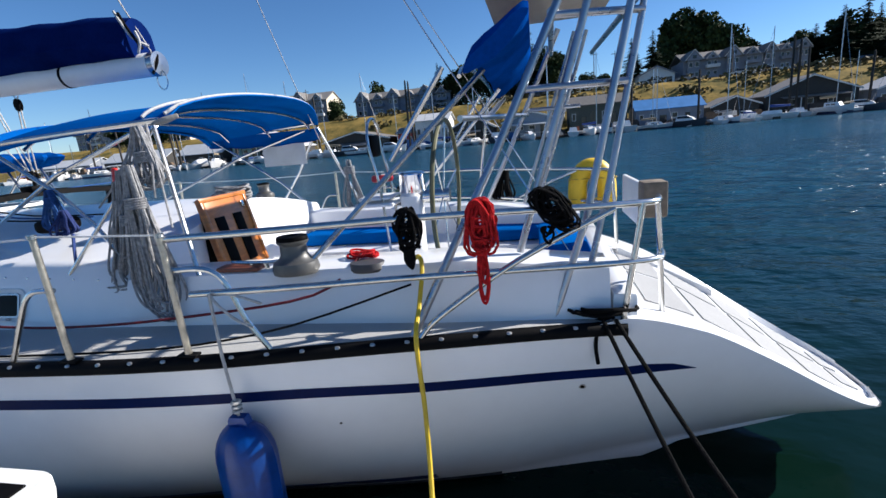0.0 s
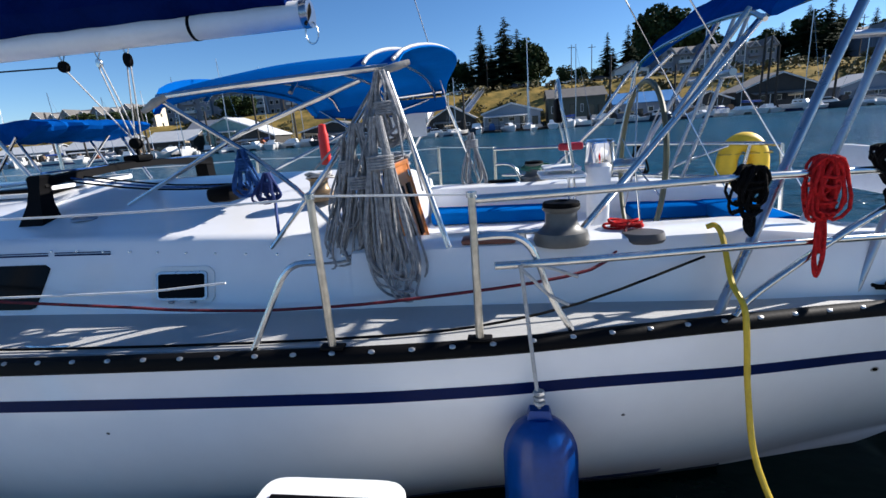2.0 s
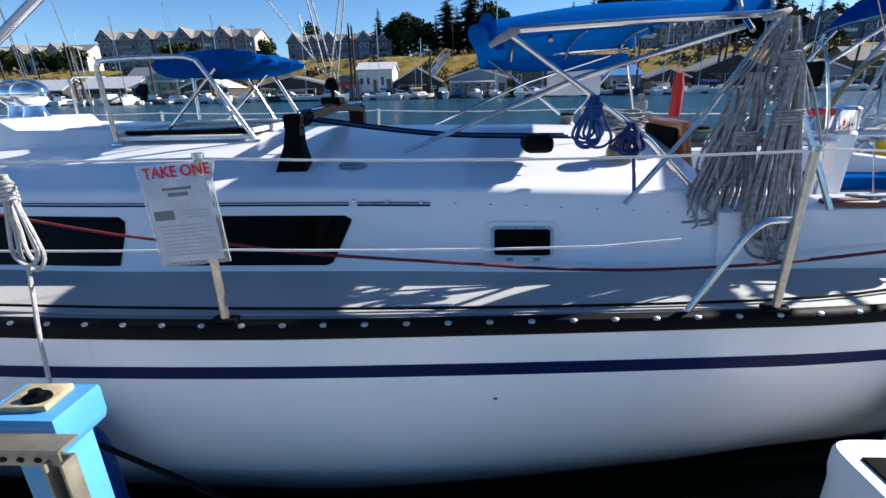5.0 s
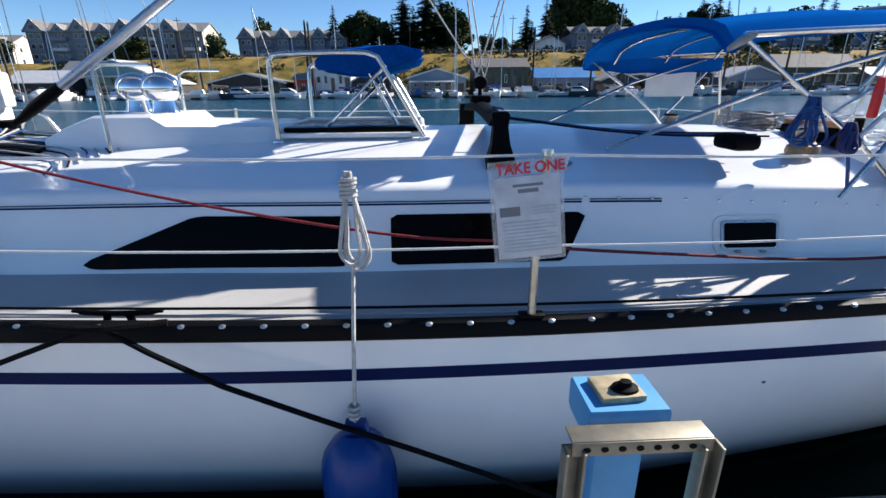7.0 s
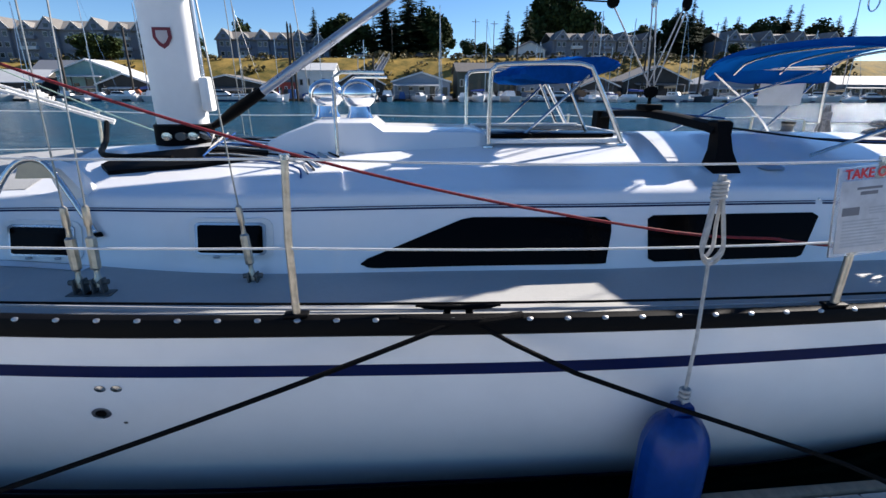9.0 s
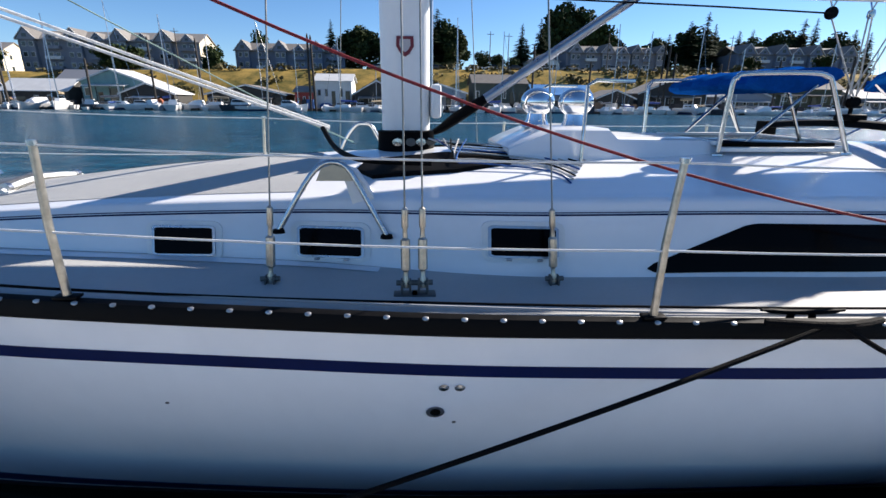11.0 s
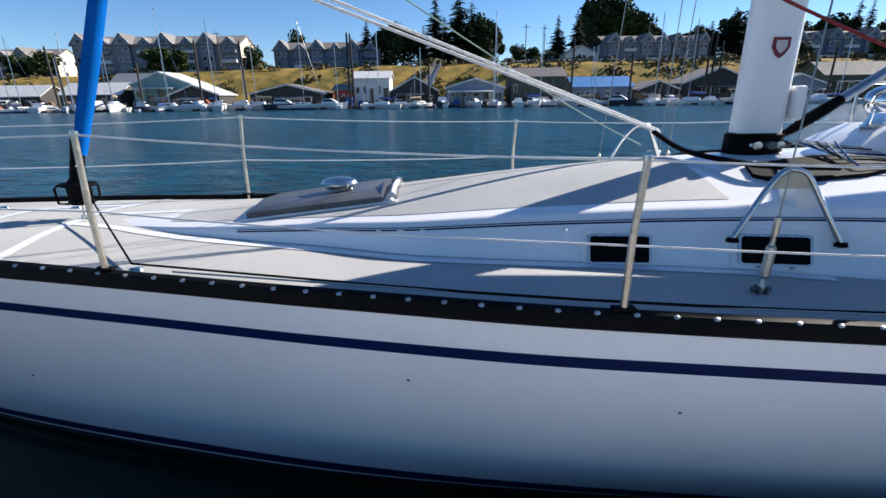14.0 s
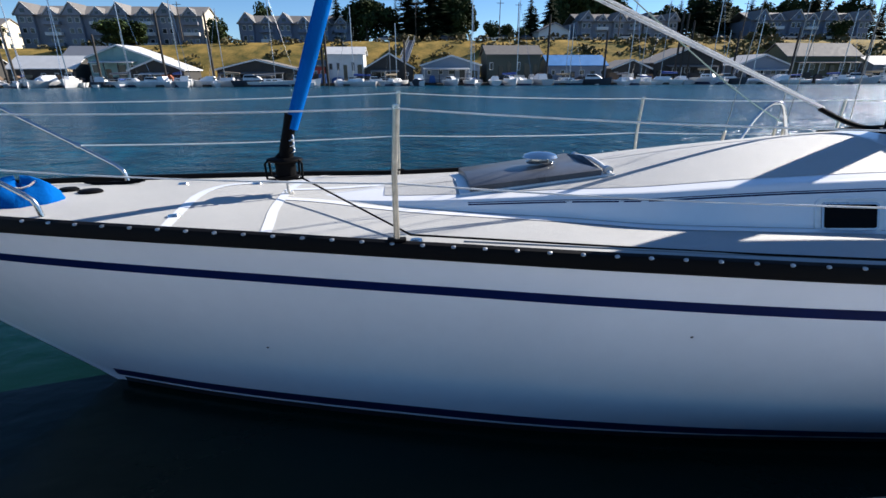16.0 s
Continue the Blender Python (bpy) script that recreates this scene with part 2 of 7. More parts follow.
def box(bm, c, s, bevel=0.0, turn=None):
    """A box with centre c and size s, its edges bevelled."""
    m = Matrix.Translation(c) @ (turn.to_4x4() if turn else Matrix()) @ Matrix.Diagonal((*s, 1))
    vs = bmesh.ops.create_cube(bm, size=1, matrix=m)["verts"]
    if bevel:
        es = list({e for v in vs for e in v.link_edges})
        bmesh.ops.bevel(bm, geom=es, offset=bevel, segments=2, affect="EDGES", profile=0.5)
    return bm


def lathe(bm, profile, at=(0, 0, 0), n=20, sx=1.0, turn=None):
    """Turns (radius, height) pairs about an axis."""
    rings = []
    for r, h in profile:
        ring = [Vector((sx * r * math.cos(a), r * math.sin(a), h)) for a in (2 * math.pi * k / n for k in range(n))]
        rings.append([Vector(at) + (turn @ p if turn else p) for p in ring])
    loft(bm, rings, True, True, True)
    return bm


def part(name, bm, material, parent=None, label="", smooth=True):
    """Links a bmesh as one mesh object, under a thing or a part."""
    bmesh.ops.recalc_face_normals(bm, faces=bm.faces[:])
    me = bpy.data.meshes.new(name)
    bm.to_mesh(me)
    bm.free()
    me.materials.append(material)
    ob = new(name, me)
    if smooth:
        me.shade_smooth()
        me.set_sharp_from_angle(angle=radians(38))
    if parent:
        ob.parent = parent
    if label:
        tagged(ob, label)
    return ob


def thing(name, label, category, at=(0, 0, 0), group="", kind=""):
    ob = new(name)
    ob.location = at
    ob.empty_display_size = 0.1
    return tagged(ob, label, category, group, kind)


def tube(name, pts, r, material, parent=None, label="", n=8, per=0):
    return part(name, sweep(bmesh.new(), smooth_line(pts, per) if per else pts, r, n), material, parent, label)


SX = 1.33                                    # things read wider along the boat than they are deep
YC = 4.0                                     # the boat's middle line

# ---- water and far shore ----
bm = bmesh.new()
loft(bm, [[(-900, -700, 0), (900, -700, 0)], [(-900, 600, 0), (900, 600, 0)]])
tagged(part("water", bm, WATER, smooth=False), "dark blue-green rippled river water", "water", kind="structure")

bank_top = curve([-260, -110, -60, 0, 60, 130, 260], [9.0, 9.2, 10.6, 11.4, 11.8, 12.0, 12.0])


def ground_z(x, y):
    t = min(1, max(0, (y - 114) / 34))
    return -0.3 + (bank_top(x) + 0.3) * (t * t * (3 - 2 * t)) + 0.35 * math.sin(x * 0.21 + y * 0.13) * t * (1 - t) * 3


bm = bmesh.new()
loft(bm, [[(x, y, ground_z(x, y)) for x in steps(-420, 420, 150)] for y in (112, 114, 117, 120, 123, 126, 129, 132, 136, 140, 145, 150, 160, 180, 230, 400, 800)])
tagged(part("ground", bm, GRASS), "steep river bank of dry yellow grass", "ground", kind="structure")

# ---- the sailboat ----
boat = thing("sailboat", "white fibreglass sailing yacht with a navy stripe, moored at the dock", "sailboat", (0, YC, 0))


def bpart(name, bm, material, label="", parent=None, smooth=True):
    """A part of the boat, given in world places."""
    ob = part(name, bm, material, None, label, smooth)
    up = parent or boat
    ob.data.transform(Matrix.Translation((0, -YC, 0)))
    ob.parent = up
    return ob


half = curve([-12.78, -12.3, -11.5, -10.83, -9.8, -8.66, -7.4, -6.17, -3.73, -1.4, 0.76, 1.35, 2.3, 3.4, 3.8, 4.15, 4.55, 4.86, 5.02, 5.08],
             [0.01, 0.17, 0.43, 0.60, 0.80, 0.99, 1.27, 1.49, 1.69, 1.79, 1.69, 1.61, 1.37, 1.06, 0.95, 0.85, 0.73, 0.55, 0.36, 0.12])
top_z = curve([-12.78, -10.8, -9.6, -8.5, -7.3, -6.35, -5.45, -4.3, -3.0, -1.4, -0.45, 0.7, 1.57, 2.5, 3.4, 3.8, 4.15, 4.55, 4.86, 5.08],
              [1.56, 1.508, 1.472, 1.432, 1.418, 1.402, 1.376, 1.345, 1.34, 1.35, 1.36, 1.363, 1.352, 1.325, 1.28, 1.165, 0.97, 0.705, 0.51, 0.40])
wl = curve([-10.94, -10.03, -8.75, -7.59, -6.47, -4.0, -1.4, 0.5, 1.28, 2.06, 3.13, 4.08, 4.7, 5.08], [0.0, 0.30, 0.64, 0.89, 1.05, 1.27, 1.33, 1.08, 0.92, 0.80, 0.56, 0.38, 0.24, 0.05])
flare = curve([-12.8, -8.7, -5, -1, 2, 5.15], [1.05, 1.35, 2.3, 2.6, 2.0, 1.5])


def low_z(x):
    return max(0.0, (-10.94 - x) * 0.80, (x - 2.75) * 0.155)


def hull_b(x, z):
    """The hull's half width at a height."""
    b, w, z0, z1 = half(x), wl(x), low_z(x), top_z(x)
    if z <= z0:
        return w * max(0.0, 1 - ((z0 - z) / 0.6) ** 1.4)
    s = (z - z0) / (z1 - z0)
    return w + (b - w) * (1 - (1 - min(s, 1)) ** flare(x))


def strip(x0, x1, n, zlo, zhi, proud, rows=3):
    """A band that follows the hull's port side."""
    bm = bmesh.new()
    rings = []
    for x in steps(x0, x1, n):
        a, b = zlo(x), zhi(x)
        zs = steps(a, b, rows)
        rings.append([(x, YC - hull_b(x, z) - proud, z) for z in zs] + [(x, YC - hull_b(x, zs[-1]) + 0.01, zs[-1] + 0.002)])
    loft(bm, rings)
    return bm


HXS = steps(-12.78, -10.9, 14)[:-1] + steps(-10.9, 3.4, 96)[:-1] + steps(3.4, 5.08, 26)
bm = bmesh.new()
rings = []
for x in HXS:
    z0, z1 = low_z(x), top_z(x) - (0.03 if x < 3.4 else 0.0)
    deep = min(0.6, 2 * wl(x) + 0.004) if x < 2.6 else max(0.03, 0.6 - (x - 2.6) * 0.45)
    zs = steps(z1, z0, 14) + [z0 - deep * v for v in (0.17, 0.42, 0.75, 1.0)]
    port = [(x, YC - hull_b(x, z), z) for z in zs]
    rings.append(port + [(px, 2 * YC - py, pz) for px, py, pz in port[::-1]])
loft(bm, rings, False, True, True)
hull = bpart("hull", bm, GEL, "white gelcoat hull with scoop stern")
fwd = curve([-9.0, -7.3, -5.4, -3.0, -1.2, 0.6, 1.6, 2.5, 3.4], [0.050, 0.040, 0.020, 0.026, 0.010, 0.018, 0.030, 0.075, 0.085])
stripe_lo = lambda x: top_z(x) - 0.262 - fwd(x) if x < 3.4 else top_z(3.4) - 0.347 + (x - 3.4) * 0.014
stripe_hi = lambda x: stripe_lo(x) + 0.057 * min(1, max(0.01, (3.79 - x) / 0.16))       # runs to a point aft
bpart("navy_stripe", strip(-12.4, 3.79, 130, stripe_lo, stripe_hi, 0.003), NAVY, "navy blue sheer stripe")
bpart("boot_stripe", strip(-10.9, 2.3, 110, lambda x: 0.075, lambda x: 0.15, 0.003), BOOT, "navy boot stripe at the waterline")
bpart("bottom_paint", strip(-10.85, 2.7, 90, lambda x: -0.12, lambda x: 0.05, 0.003), ANTIFOUL, "dark bottom paint")

# rub rail and its bolts, both sides; the rail stands higher towards the bow
rail_up = lambda x: 0.028 * min(1.0, max(0.0, (0.5 - x) / 5.0))
for sgn, tag in ((-1, "port"), (1, "starboard")):
    bm = bmesh.new()
    rings = []
    for x in steps(-12.7, 3.42, 120):
        z, b, up = top_z(x), half(x), rail_up(x)
        prof = [(b - 0.035, z - 0.05), (b - 0.032, z - 0.024 + up), (b - 0.014, z - 0.020 + up), (b + 0.010, z - 0.028 + up), (b + 0.022, z - 0.046 + up * 0.7), (b + 0.022, z - 0.072), (b + 0.012, z - 0.083), (b - 0.01, z - 0.085)]
        rings.append([(x, YC + sgn * p, q) for p, q in prof])
    loft(bm, rings, True, True, True)
    rail = bpart("rub_rail", bm, RUBBER, "black rubber toe rail with bolts")
    if sgn < 0:
        bolt = bmesh.new()
        lathe(bolt, [(0.0, -0.008), (0.0095, -0.006), (0.0095, 0.0), (0.007, 0.002), (0.0, 0.003)], n=10, sx=1.5)
        bolt_me = None
        x = -12.2
        while x < 3.3:
            p = (x, -half(x) - 0.011, top_z(x) - 0.0295 + rail_up(x))
            if bolt_me is None:
                ob = part("bolt", bolt, mat("steel_bolt_head", (0.55, 0.54, 0.52), 0.42, metal=0.85, vary=0.3, scale=20), rail)
                bolt_me = ob.data
            else:
                ob = new("bolt", bolt_me)
                ob.parent = rail
            ob.location, ob.rotation_euler = p, (radians(40), 0, 0)
            x += 0.160

# deck: side decks and foredeck
cab_b = curve([-9.3, -8.6, -7.6, -7.04, -5.3, -3.95, -3.05, -2.2, -1.2, 0.06, 1.2, 2.4, 3.3], [0.10, 0.36, 0.62, 0.78, 0.96, 1.17, 1.2, 1.25, 1.27, 1.31, 1.25, 1.15, 1.0])


def deck_z(x, y):
    b = half(x)
    return top_z(x) - 0.035 + 0.05 * (1 - (abs(y - YC) / max(b, 0.05)) ** 2) * min(1, b)


for sgn, tag in ((-1, "port"), (1, "starboard")):
    bm = bmesh.new()
    rings = []
    for x in steps(-12.7, 3.42, 110):
        inner = 0.0 if x < 0.7 else cab_b(x) - 0.1
        rings.append([(x, YC + sgn * v, deck_z(x, YC + sgn * v)) for v in steps(half(x) - 0.02, inner, 8)])
    loft(bm, rings)
    bpart("deck", bm, DECK, "pale non-skid deck")

# coachroof
cab_s = curve([-9.3, -8.6, -7.5, -6.3, -4.7, -2.8, -0.8, 0.2, 0.75], [1.44, 1.475, 1.545, 1.615, 1.655, 1.672, 1.675, 1.66, 1.64])
cab_c = curve([-9.3, -8.2, -7.3, -6.2, -4.7, -3.0, -1.0, 0.1, 0.75], [1.455, 1.545, 1.655, 1.785, 1.885, 1.93, 1.945, 1.93, 1.90])


def roof_z(x, v):
    """Height of the coachroof's top at a share v of its half width: a tight shoulder, then a gentle crown."""
    zs, zc = cab_s(x), cab_c(x)
    rise = 0.24 * (zc - zs)
    if v > 0.93:
        u = (1 - v) / 0.07
        return zs + rise * math.sqrt(max(0.0, 1 - (1 - u) ** 2))
    return zs + rise + (zc - zs - rise) * (1 - (v / 0.93) ** 1.35)


def roof_at(x, y):
    return roof_z(x, min(1.0, abs(y - YC) / (cab_b(x) - 0.30 * max(0.0, cab_s(x) - 1.32) - 0.01)))


def cab_section(x, k=22):
    """Port half of the coachroof's section, from the deck up to the middle line."""
    b, zs, zc = cab_b(x), cab_s(x), cab_c(x)
    lean = 0.30 * max(0.0, zs - 1.32)
    t = b - lean
    pts = [(x, YC - b - 0.02, min(1.27, zs - 0.02)), (x, YC - b, min(1.31, zs - 0.01))]
    for u in (0.25, 0.5, 0.75, 0.92):
        pts.append((x, YC - b + lean * u, 1.31 + (zs - 1.31) * u if zs > 1.33 else zs))
    for i in range(k + 1):
        v = 1 - (i / k) ** 1.5
        pts.append((x, YC - (t - 0.01) * v, roof_z(x, v)))
    return pts


bm = bmesh.new()
rings = []
for x in steps(-9.3, 0.75, 80):
    p = cab_section(x)
    rings.append(p + [(a, 2 * YC - b, c) for a, b, c in p[-2::-1]])
loft(bm, rings, False, True, True)
bpart("coachroof", bm, GEL, "white moulded coachroof")
# non-skid panels on its top, inside smooth margins
for xa, xb in ((-8.75, -5.32),):
    for sgn in (-1, 1):
        bm = bmesh.new()
        rings = []
        for x in steps(xa, xb, 30):
            t = cab_b(x) - 0.30 * max(0.0, cab_s(x) - 1.32) - 0.01
            inset = max(0.02, 1 - 0.10 / t)
            rings.append([(x, YC + sgn * t * v, roof_z(x, v) + 0.003) for v in steps(inset * 0.985, 0.02, 12)])
        loft(bm, rings)
        bpart("nonskid_panel", bm, DECK, "pale grey non-skid panel on the coachroof")

# cockpit
bm = bmesh.new()
rings = []
for x in steps(0.72, 3.35, 30):
    b = cab_b(x)
    e = max(0, (x - 2.6) / 0.75)
    zt = 1.625 - 0.10 * e
    p = [(b + 0.02, 1.2), (b, 1.31), (b - 0.04, zt - 0.05), (b - 0.06, zt - 0.012), (b - 0.09, zt), (b - 0.30, zt + 0.005), (b - 0.33, zt - 0.01), (b - 0.36, 1.36), (b - 0.42, 1.335), (0.40, 1.33), (0.385, 1.30), (0.37, 0.95)]
    p = [(x, YC - v, z) for v, z in p]
    rings.append(p + [(a, 2 * YC - q, c) for a, q, c in p[::-1]])
loft(bm, rings, False, True, False)
bpart("cockpit", bm, GEL, "white moulded cockpit with benches")
bm = bmesh.new()
box(bm, (3.42, YC, 1.22), (0.14, 2.0, 0.36), 0.04)
bpart("helm_bench", bm, GEL)

# scoop stern
bm = bmesh.new()
rings = []
for x in steps(3.42, 5.06, 24):
    b = half(x) - 0.015
    z = top_z(x)
    rings.append([(x, YC - b, z - 0.004), (x, YC - b * 0.9, z + 0.015), (x, YC - b * 0.82, z - 0.03), (x, YC, z - 0.03), (x, YC + b * 0.82, z - 0.03), (x, YC + b * 0.9, z + 0.015), (x, YC + b, z - 0.004)])
loft(bm, rings)
bpart("transom", bm, GEL, "white sloping transom")

# ---- the boat's fittings ----


def rod(name, pts, r, material, label="", n=8, per=0, parent=None):
    return bpart(name, sweep(bmesh.new(), smooth_line(pts, per) if per else pts, r, n), material, label, parent)


def side_y(x, z):
    """Where the coachroof's port side stands at a height."""
    return YC - cab_b(x) + 0.30 * max(0.0, z - 1.31)


def panel(pts, proud, thick=0.012, n=14):
    """A plate on the coachroof's side: an outline in (x, z), cut into upright slices so that it follows the side."""
    bm = bmesh.new()
    xs = sorted(p[0] for p in pts)
    rings = []
    for x in steps(xs[0] + 0.002, xs[-1] - 0.002, n):
        zs = []
        for (xa, za), (xb, zb) in zip(pts, pts[1:] + pts[:1]):
            if (xa - x) * (xb - x) <= 0 and xa != xb:
                zs.append(za + (zb - za) * (x - xa) / (xb - xa))
        lo, hi = min(zs), max(zs)
        rings.append([(x, side_y(x, lo) - proud, lo), (x, side_y(x, hi) - proud, hi), (x, side_y(x, hi) + thick, hi), (x, side_y(x, lo) + thick, lo)])
    loft(bm, rings, True, True, True)
    return bm


def round_outline(x0, x1, z0, z1, r, rx=None, k=4):
    rx = rx or r * SX
    out = []
    for cx, cz, a0 in ((x1 - rx, z1 - r, 0), (x0 + rx, z1 - r, 90), (x0 + rx, z0 + r, 180), (x1 - rx, z0 + r, 270)):
        for i in range(k + 1):
            a = radians(a0 + 90 * i / k)
            out.append((cx + rx * math.cos(a), cz + r * math.sin(a)))
    return out


# long dark windows
bpart("window", panel([(-3.50, 1.375), (-3.48, 1.36), (-3.42, 1.353), (-2.21, 1.362), (-2.18, 1.38), (-2.172, 1.575), (-2.19, 1.60), (-2.90, 1.602), (-2.96, 1.594), (-3.40, 1.425), (-3.48, 1.395)], 0.007, n=40), WINDOW, "dark tinted acrylic cabin window")
bpart("window", panel([(-1.975, 1.385), (-1.96, 1.366), (-1.13, 1.372), (-1.10, 1.385), (-1.005, 1.585), (-1.02, 1.606), (-1.95, 1.604), (-1.975, 1.585)], 0.007, n=30), WINDOW, "dark tinted acrylic cabin window")
# opening ports with raised frames
for x0, x1, z0, z1 in ((-6.115, -5.80, 1.402, 1.537), (-5.33, -4.995, 1.408, 1.545), (-4.32, -3.985, 1.442, 1.578), (-0.318, -0.052, 1.432, 1.55)):
    fr = bpart("port_frame", panel(round_outline(x0 - 0.048, x1 + 0.05, z0 - 0.034, z1 + 0.032, 0.042), 0.012, n=34), WHITEP, "white raised port frame")
    bpart("port_rim", panel(round_outline(x0 - 0.015, x1 + 0.015, z0 - 0.011, z1 + 0.011, 0.02), 0.02, n=28), ALU, "", fr)
    bpart("port_glass", panel(round_outline(x0, x1, z0, z1, 0.012), 0.023, n=22), WINDOW, "dark port glass", fr)
    for u in (0.28, 0.75):
        bm = bmesh.new()
        x = x0 + (x1 - x0) * u
        box(bm, (x, side_y(x, z0) - 0.026, z0 - 0.02), (0.03, 0.012, 0.012), 0.003)
        bpart("hinge", bm, ALU, "", fr)

# pin stripes along the shoulder
for dz, h in ((-0.004, 0.009), (0.010, 0.005)):
    for xa, xb in ((-8.2, -1.02), (-0.98, -0.62)):
        bm = bmesh.new()
        rings = []
        for x in steps(xa, xb, max(4, int((xb - xa) * 8))):
            z = cab_s(x) - 0.022 + dz
            rings.append([(x, side_y(x, z) - 0.003, z), (x, side_y(x, z + h) - 0.003, z + h)])
        loft(bm, rings)
        bpart("pin_stripe", bm, NAVY, "navy pin stripe")

# snap studs for the dodger's edge
for i in range(13):
    u = i / 12
    x = -1.0 + 2.0 * u
    z = cab_s(x) - 0.0 - 0.05 * u
    bm = bmesh.new()
    lathe(bm, [(0.0, 0), (0.006, 0.001), (0.006, 0.004), (0.0, 0.006)], (x, side_y(x, z) - 0.001, z), 8, SX, Matrix.Rotation(radians(75), 3, "X"))
    bpart("snap_stud", bm, STEEL)

# fore hatch with mushroom vent

bm = bmesh.new()
loft(bm, [[(x, y, roof_at(x, y) + dz) for x, y in ((-8.24, 3.68), (-7.20, 3.66), (-7.20, 4.0), (-7.20, 4.38), (-8.24, 4.40), (-8.24, 4.0))] for dz in (-0.05, 0.012)], True, True, True)
hatch = bpart("fore_hatch", bm, WHITEP, "white hatch coaming")
bm = bmesh.new()
loft(bm, [[(-7.72 + (x + 7.72) * s, 4.03 + (y - 4.03) * s, roof_at(x, y) + dz) for x, y in ((-8.17, 3.69), (-7.29, 3.67), (-7.29, 4.0), (-7.29, 4.37), (-8.17, 4.39), (-8.17, 4.0))] for dz, s in ((0.010, 1.0), (0.048, 1.0), (0.055, 0.965))], True, True, True)
bpart("hatch_lid", bm, mat("smoked_acrylic", (0.085, 0.092, 0.105), 0.3, vary=0.3, scale=5, spec=0.4), "smoked grey acrylic hatch lid", hatch)
bm = bmesh.new()
lathe(bm, [(0.0, 0), (0.075, 0), (0.078, 0.012), (0.05, 0.02), (0.05, 0.034), (0.098, 0.04), (0.09, 0.06), (0.055, 0.076), (0.0, 0.082)], (-7.62, 4.0, cab_c(-7.62) + 0.05), 24, SX)
bpart("mushroom_vent", bm, STEEL, "polished steel mushroom vent", hatch)
bm = bmesh.new()
sweep(bm, [(-7.235, y, roof_at(-7.235, y) + dz) for y, dz in ((3.66, 0.012), (3.70, 0.026), (3.85, 0.026), (4.0, 0.024), (4.2, 0.026), (4.36, 0.026), (4.40, 0.012))], 0.016, 10)
bpart("hinge_bar", bm, WHITEP, "white hinge bar of the hatch", hatch)
for y in (3.70, 4.34):
    bm = bmesh.new()
    lathe(bm, [(0.0, -0.02), (0.026, -0.018), (0.026, 0.018), (0.0, 0.02)], (-7.235, y, roof_at(-7.235, y) + 0.03), 14, 1.2, Matrix.Rotation(radians(90), 3, "X"))
    bpart("hatch_hinge", bm, ALU, "", hatch)

# mast and its foot
GREYM = mat("grey_winch_alloy", (0.12, 0.12, 0.115), 0.45, metal=0.5, vary=0.2, scale=14)
bm = bmesh.new()
rings = []
for z in (1.88, 4, 8, 13.5):
    rings.append([(-4.75 + 0.165 * math.copysign(abs(math.cos(a)) ** 0.8, math.cos(a)), YC + 0.09 * math.copysign(abs(math.sin(a)) ** 0.7, math.sin(a)), z) for a in (2 * math.pi * k / 28 for k in range(28))])
loft(bm, rings, True, True, True)
mast = bpart("mast", bm, MAST, "white painted aluminium mast")
bm = bmesh.new()
rings = []
for z, g in ((1.80, 0.05), (1.86, 0.045), (1.875, 0.034), (1.985, 0.03), (2.0, 0.034), (2.01, 0.006)):
    rings.append([(-4.75 + (0.165 + g) * math.cos(a), YC + (0.09 + g) * math.sin(a), z) for a in (2 * math.pi * k / 28 for k in range(28))])
loft(bm, rings, True, True, True)
bpart("mast_boot", bm, BLACK, "black rubber mast boot", mast)
bm = bmesh.new()
outline = [(-0.055, 0.05), (0.055, 0.05), (0.058, -0.01), (0.03, -0.055), (0.0, -0.075), (-0.03, -0.055), (-0.058, -0.01)]
for s, dy in ((1.0, 0.094),):
    loft(bm, [[(-4.75 + x * s, YC - dy - d, 2.55 + z * s) for x, z in outline] for d in (0, 0.003)], True, True, True)
badge = bpart("maker_badge", bm, mat("maroon_badge", (0.16, 0.008, 0.02), 0.4), "maroon shield badge", mast)
bm = bmesh.new()
loft(bm, [[(-4.75 + x * 0.62, YC - 0.0985 - d, 2.55 + z * 0.62) for x, z in outline] for d in (0, 0.002)], True, True, True)
bpart("badge_face", bm, mat("silver_badge", (0.5, 0.45, 0.45), 0.4), "pale shield on the badge", mast)
bm = bmesh.new()
box(bm, (-4.545, 3.95, 2.20), (0.07, 0.10, 0.22), 0.02)
bpart("halyard_box", bm, WHITEP, "white housing on the mast", mast)
rod("mast_track", [(-4.575, YC, 2.1), (-4.575, YC, 13.3)], 0.012, ALU, "", 6, parent=mast)
for i, (dx, dy) in enumerate(((-0.06, -0.12), (0.03, -0.13), (0.1, -0.11), (0.17, -0.07))):
    bm = bmesh.new()
    c = (-4.75 + dx, YC + dy - 0.01, 1.935)
    lathe(bm, [(0.0, -0.02), (0.026, -0.018), (0.02, 0.0), (0.026, 0.018), (0.0, 0.02)], c, 12, SX, Matrix.Rotation(radians(90), 3, "X"))
    bpart("turning_block", bm, GREYM if i % 2 else STEEL, "", mast)
boom = rod("boom", [(-4.58, YC, 2.98), (0.14, YC, 2.98), (0.19, YC, 2.98)], [0.088, 0.088, 0.075], MAST, "white painted boom", 16)
bm = bmesh.new()
lathe(bm, [(0.0, 0.0), (0.092, 0.0), (0.09, 0.05), (0.0, 0.055)], (0.15, YC, 2.98), 16, 1.0, Matrix.Rotation(radians(90), 3, "Y"))
bpart("boom_cap", bm, ALU, "grey boom end cap", boom)
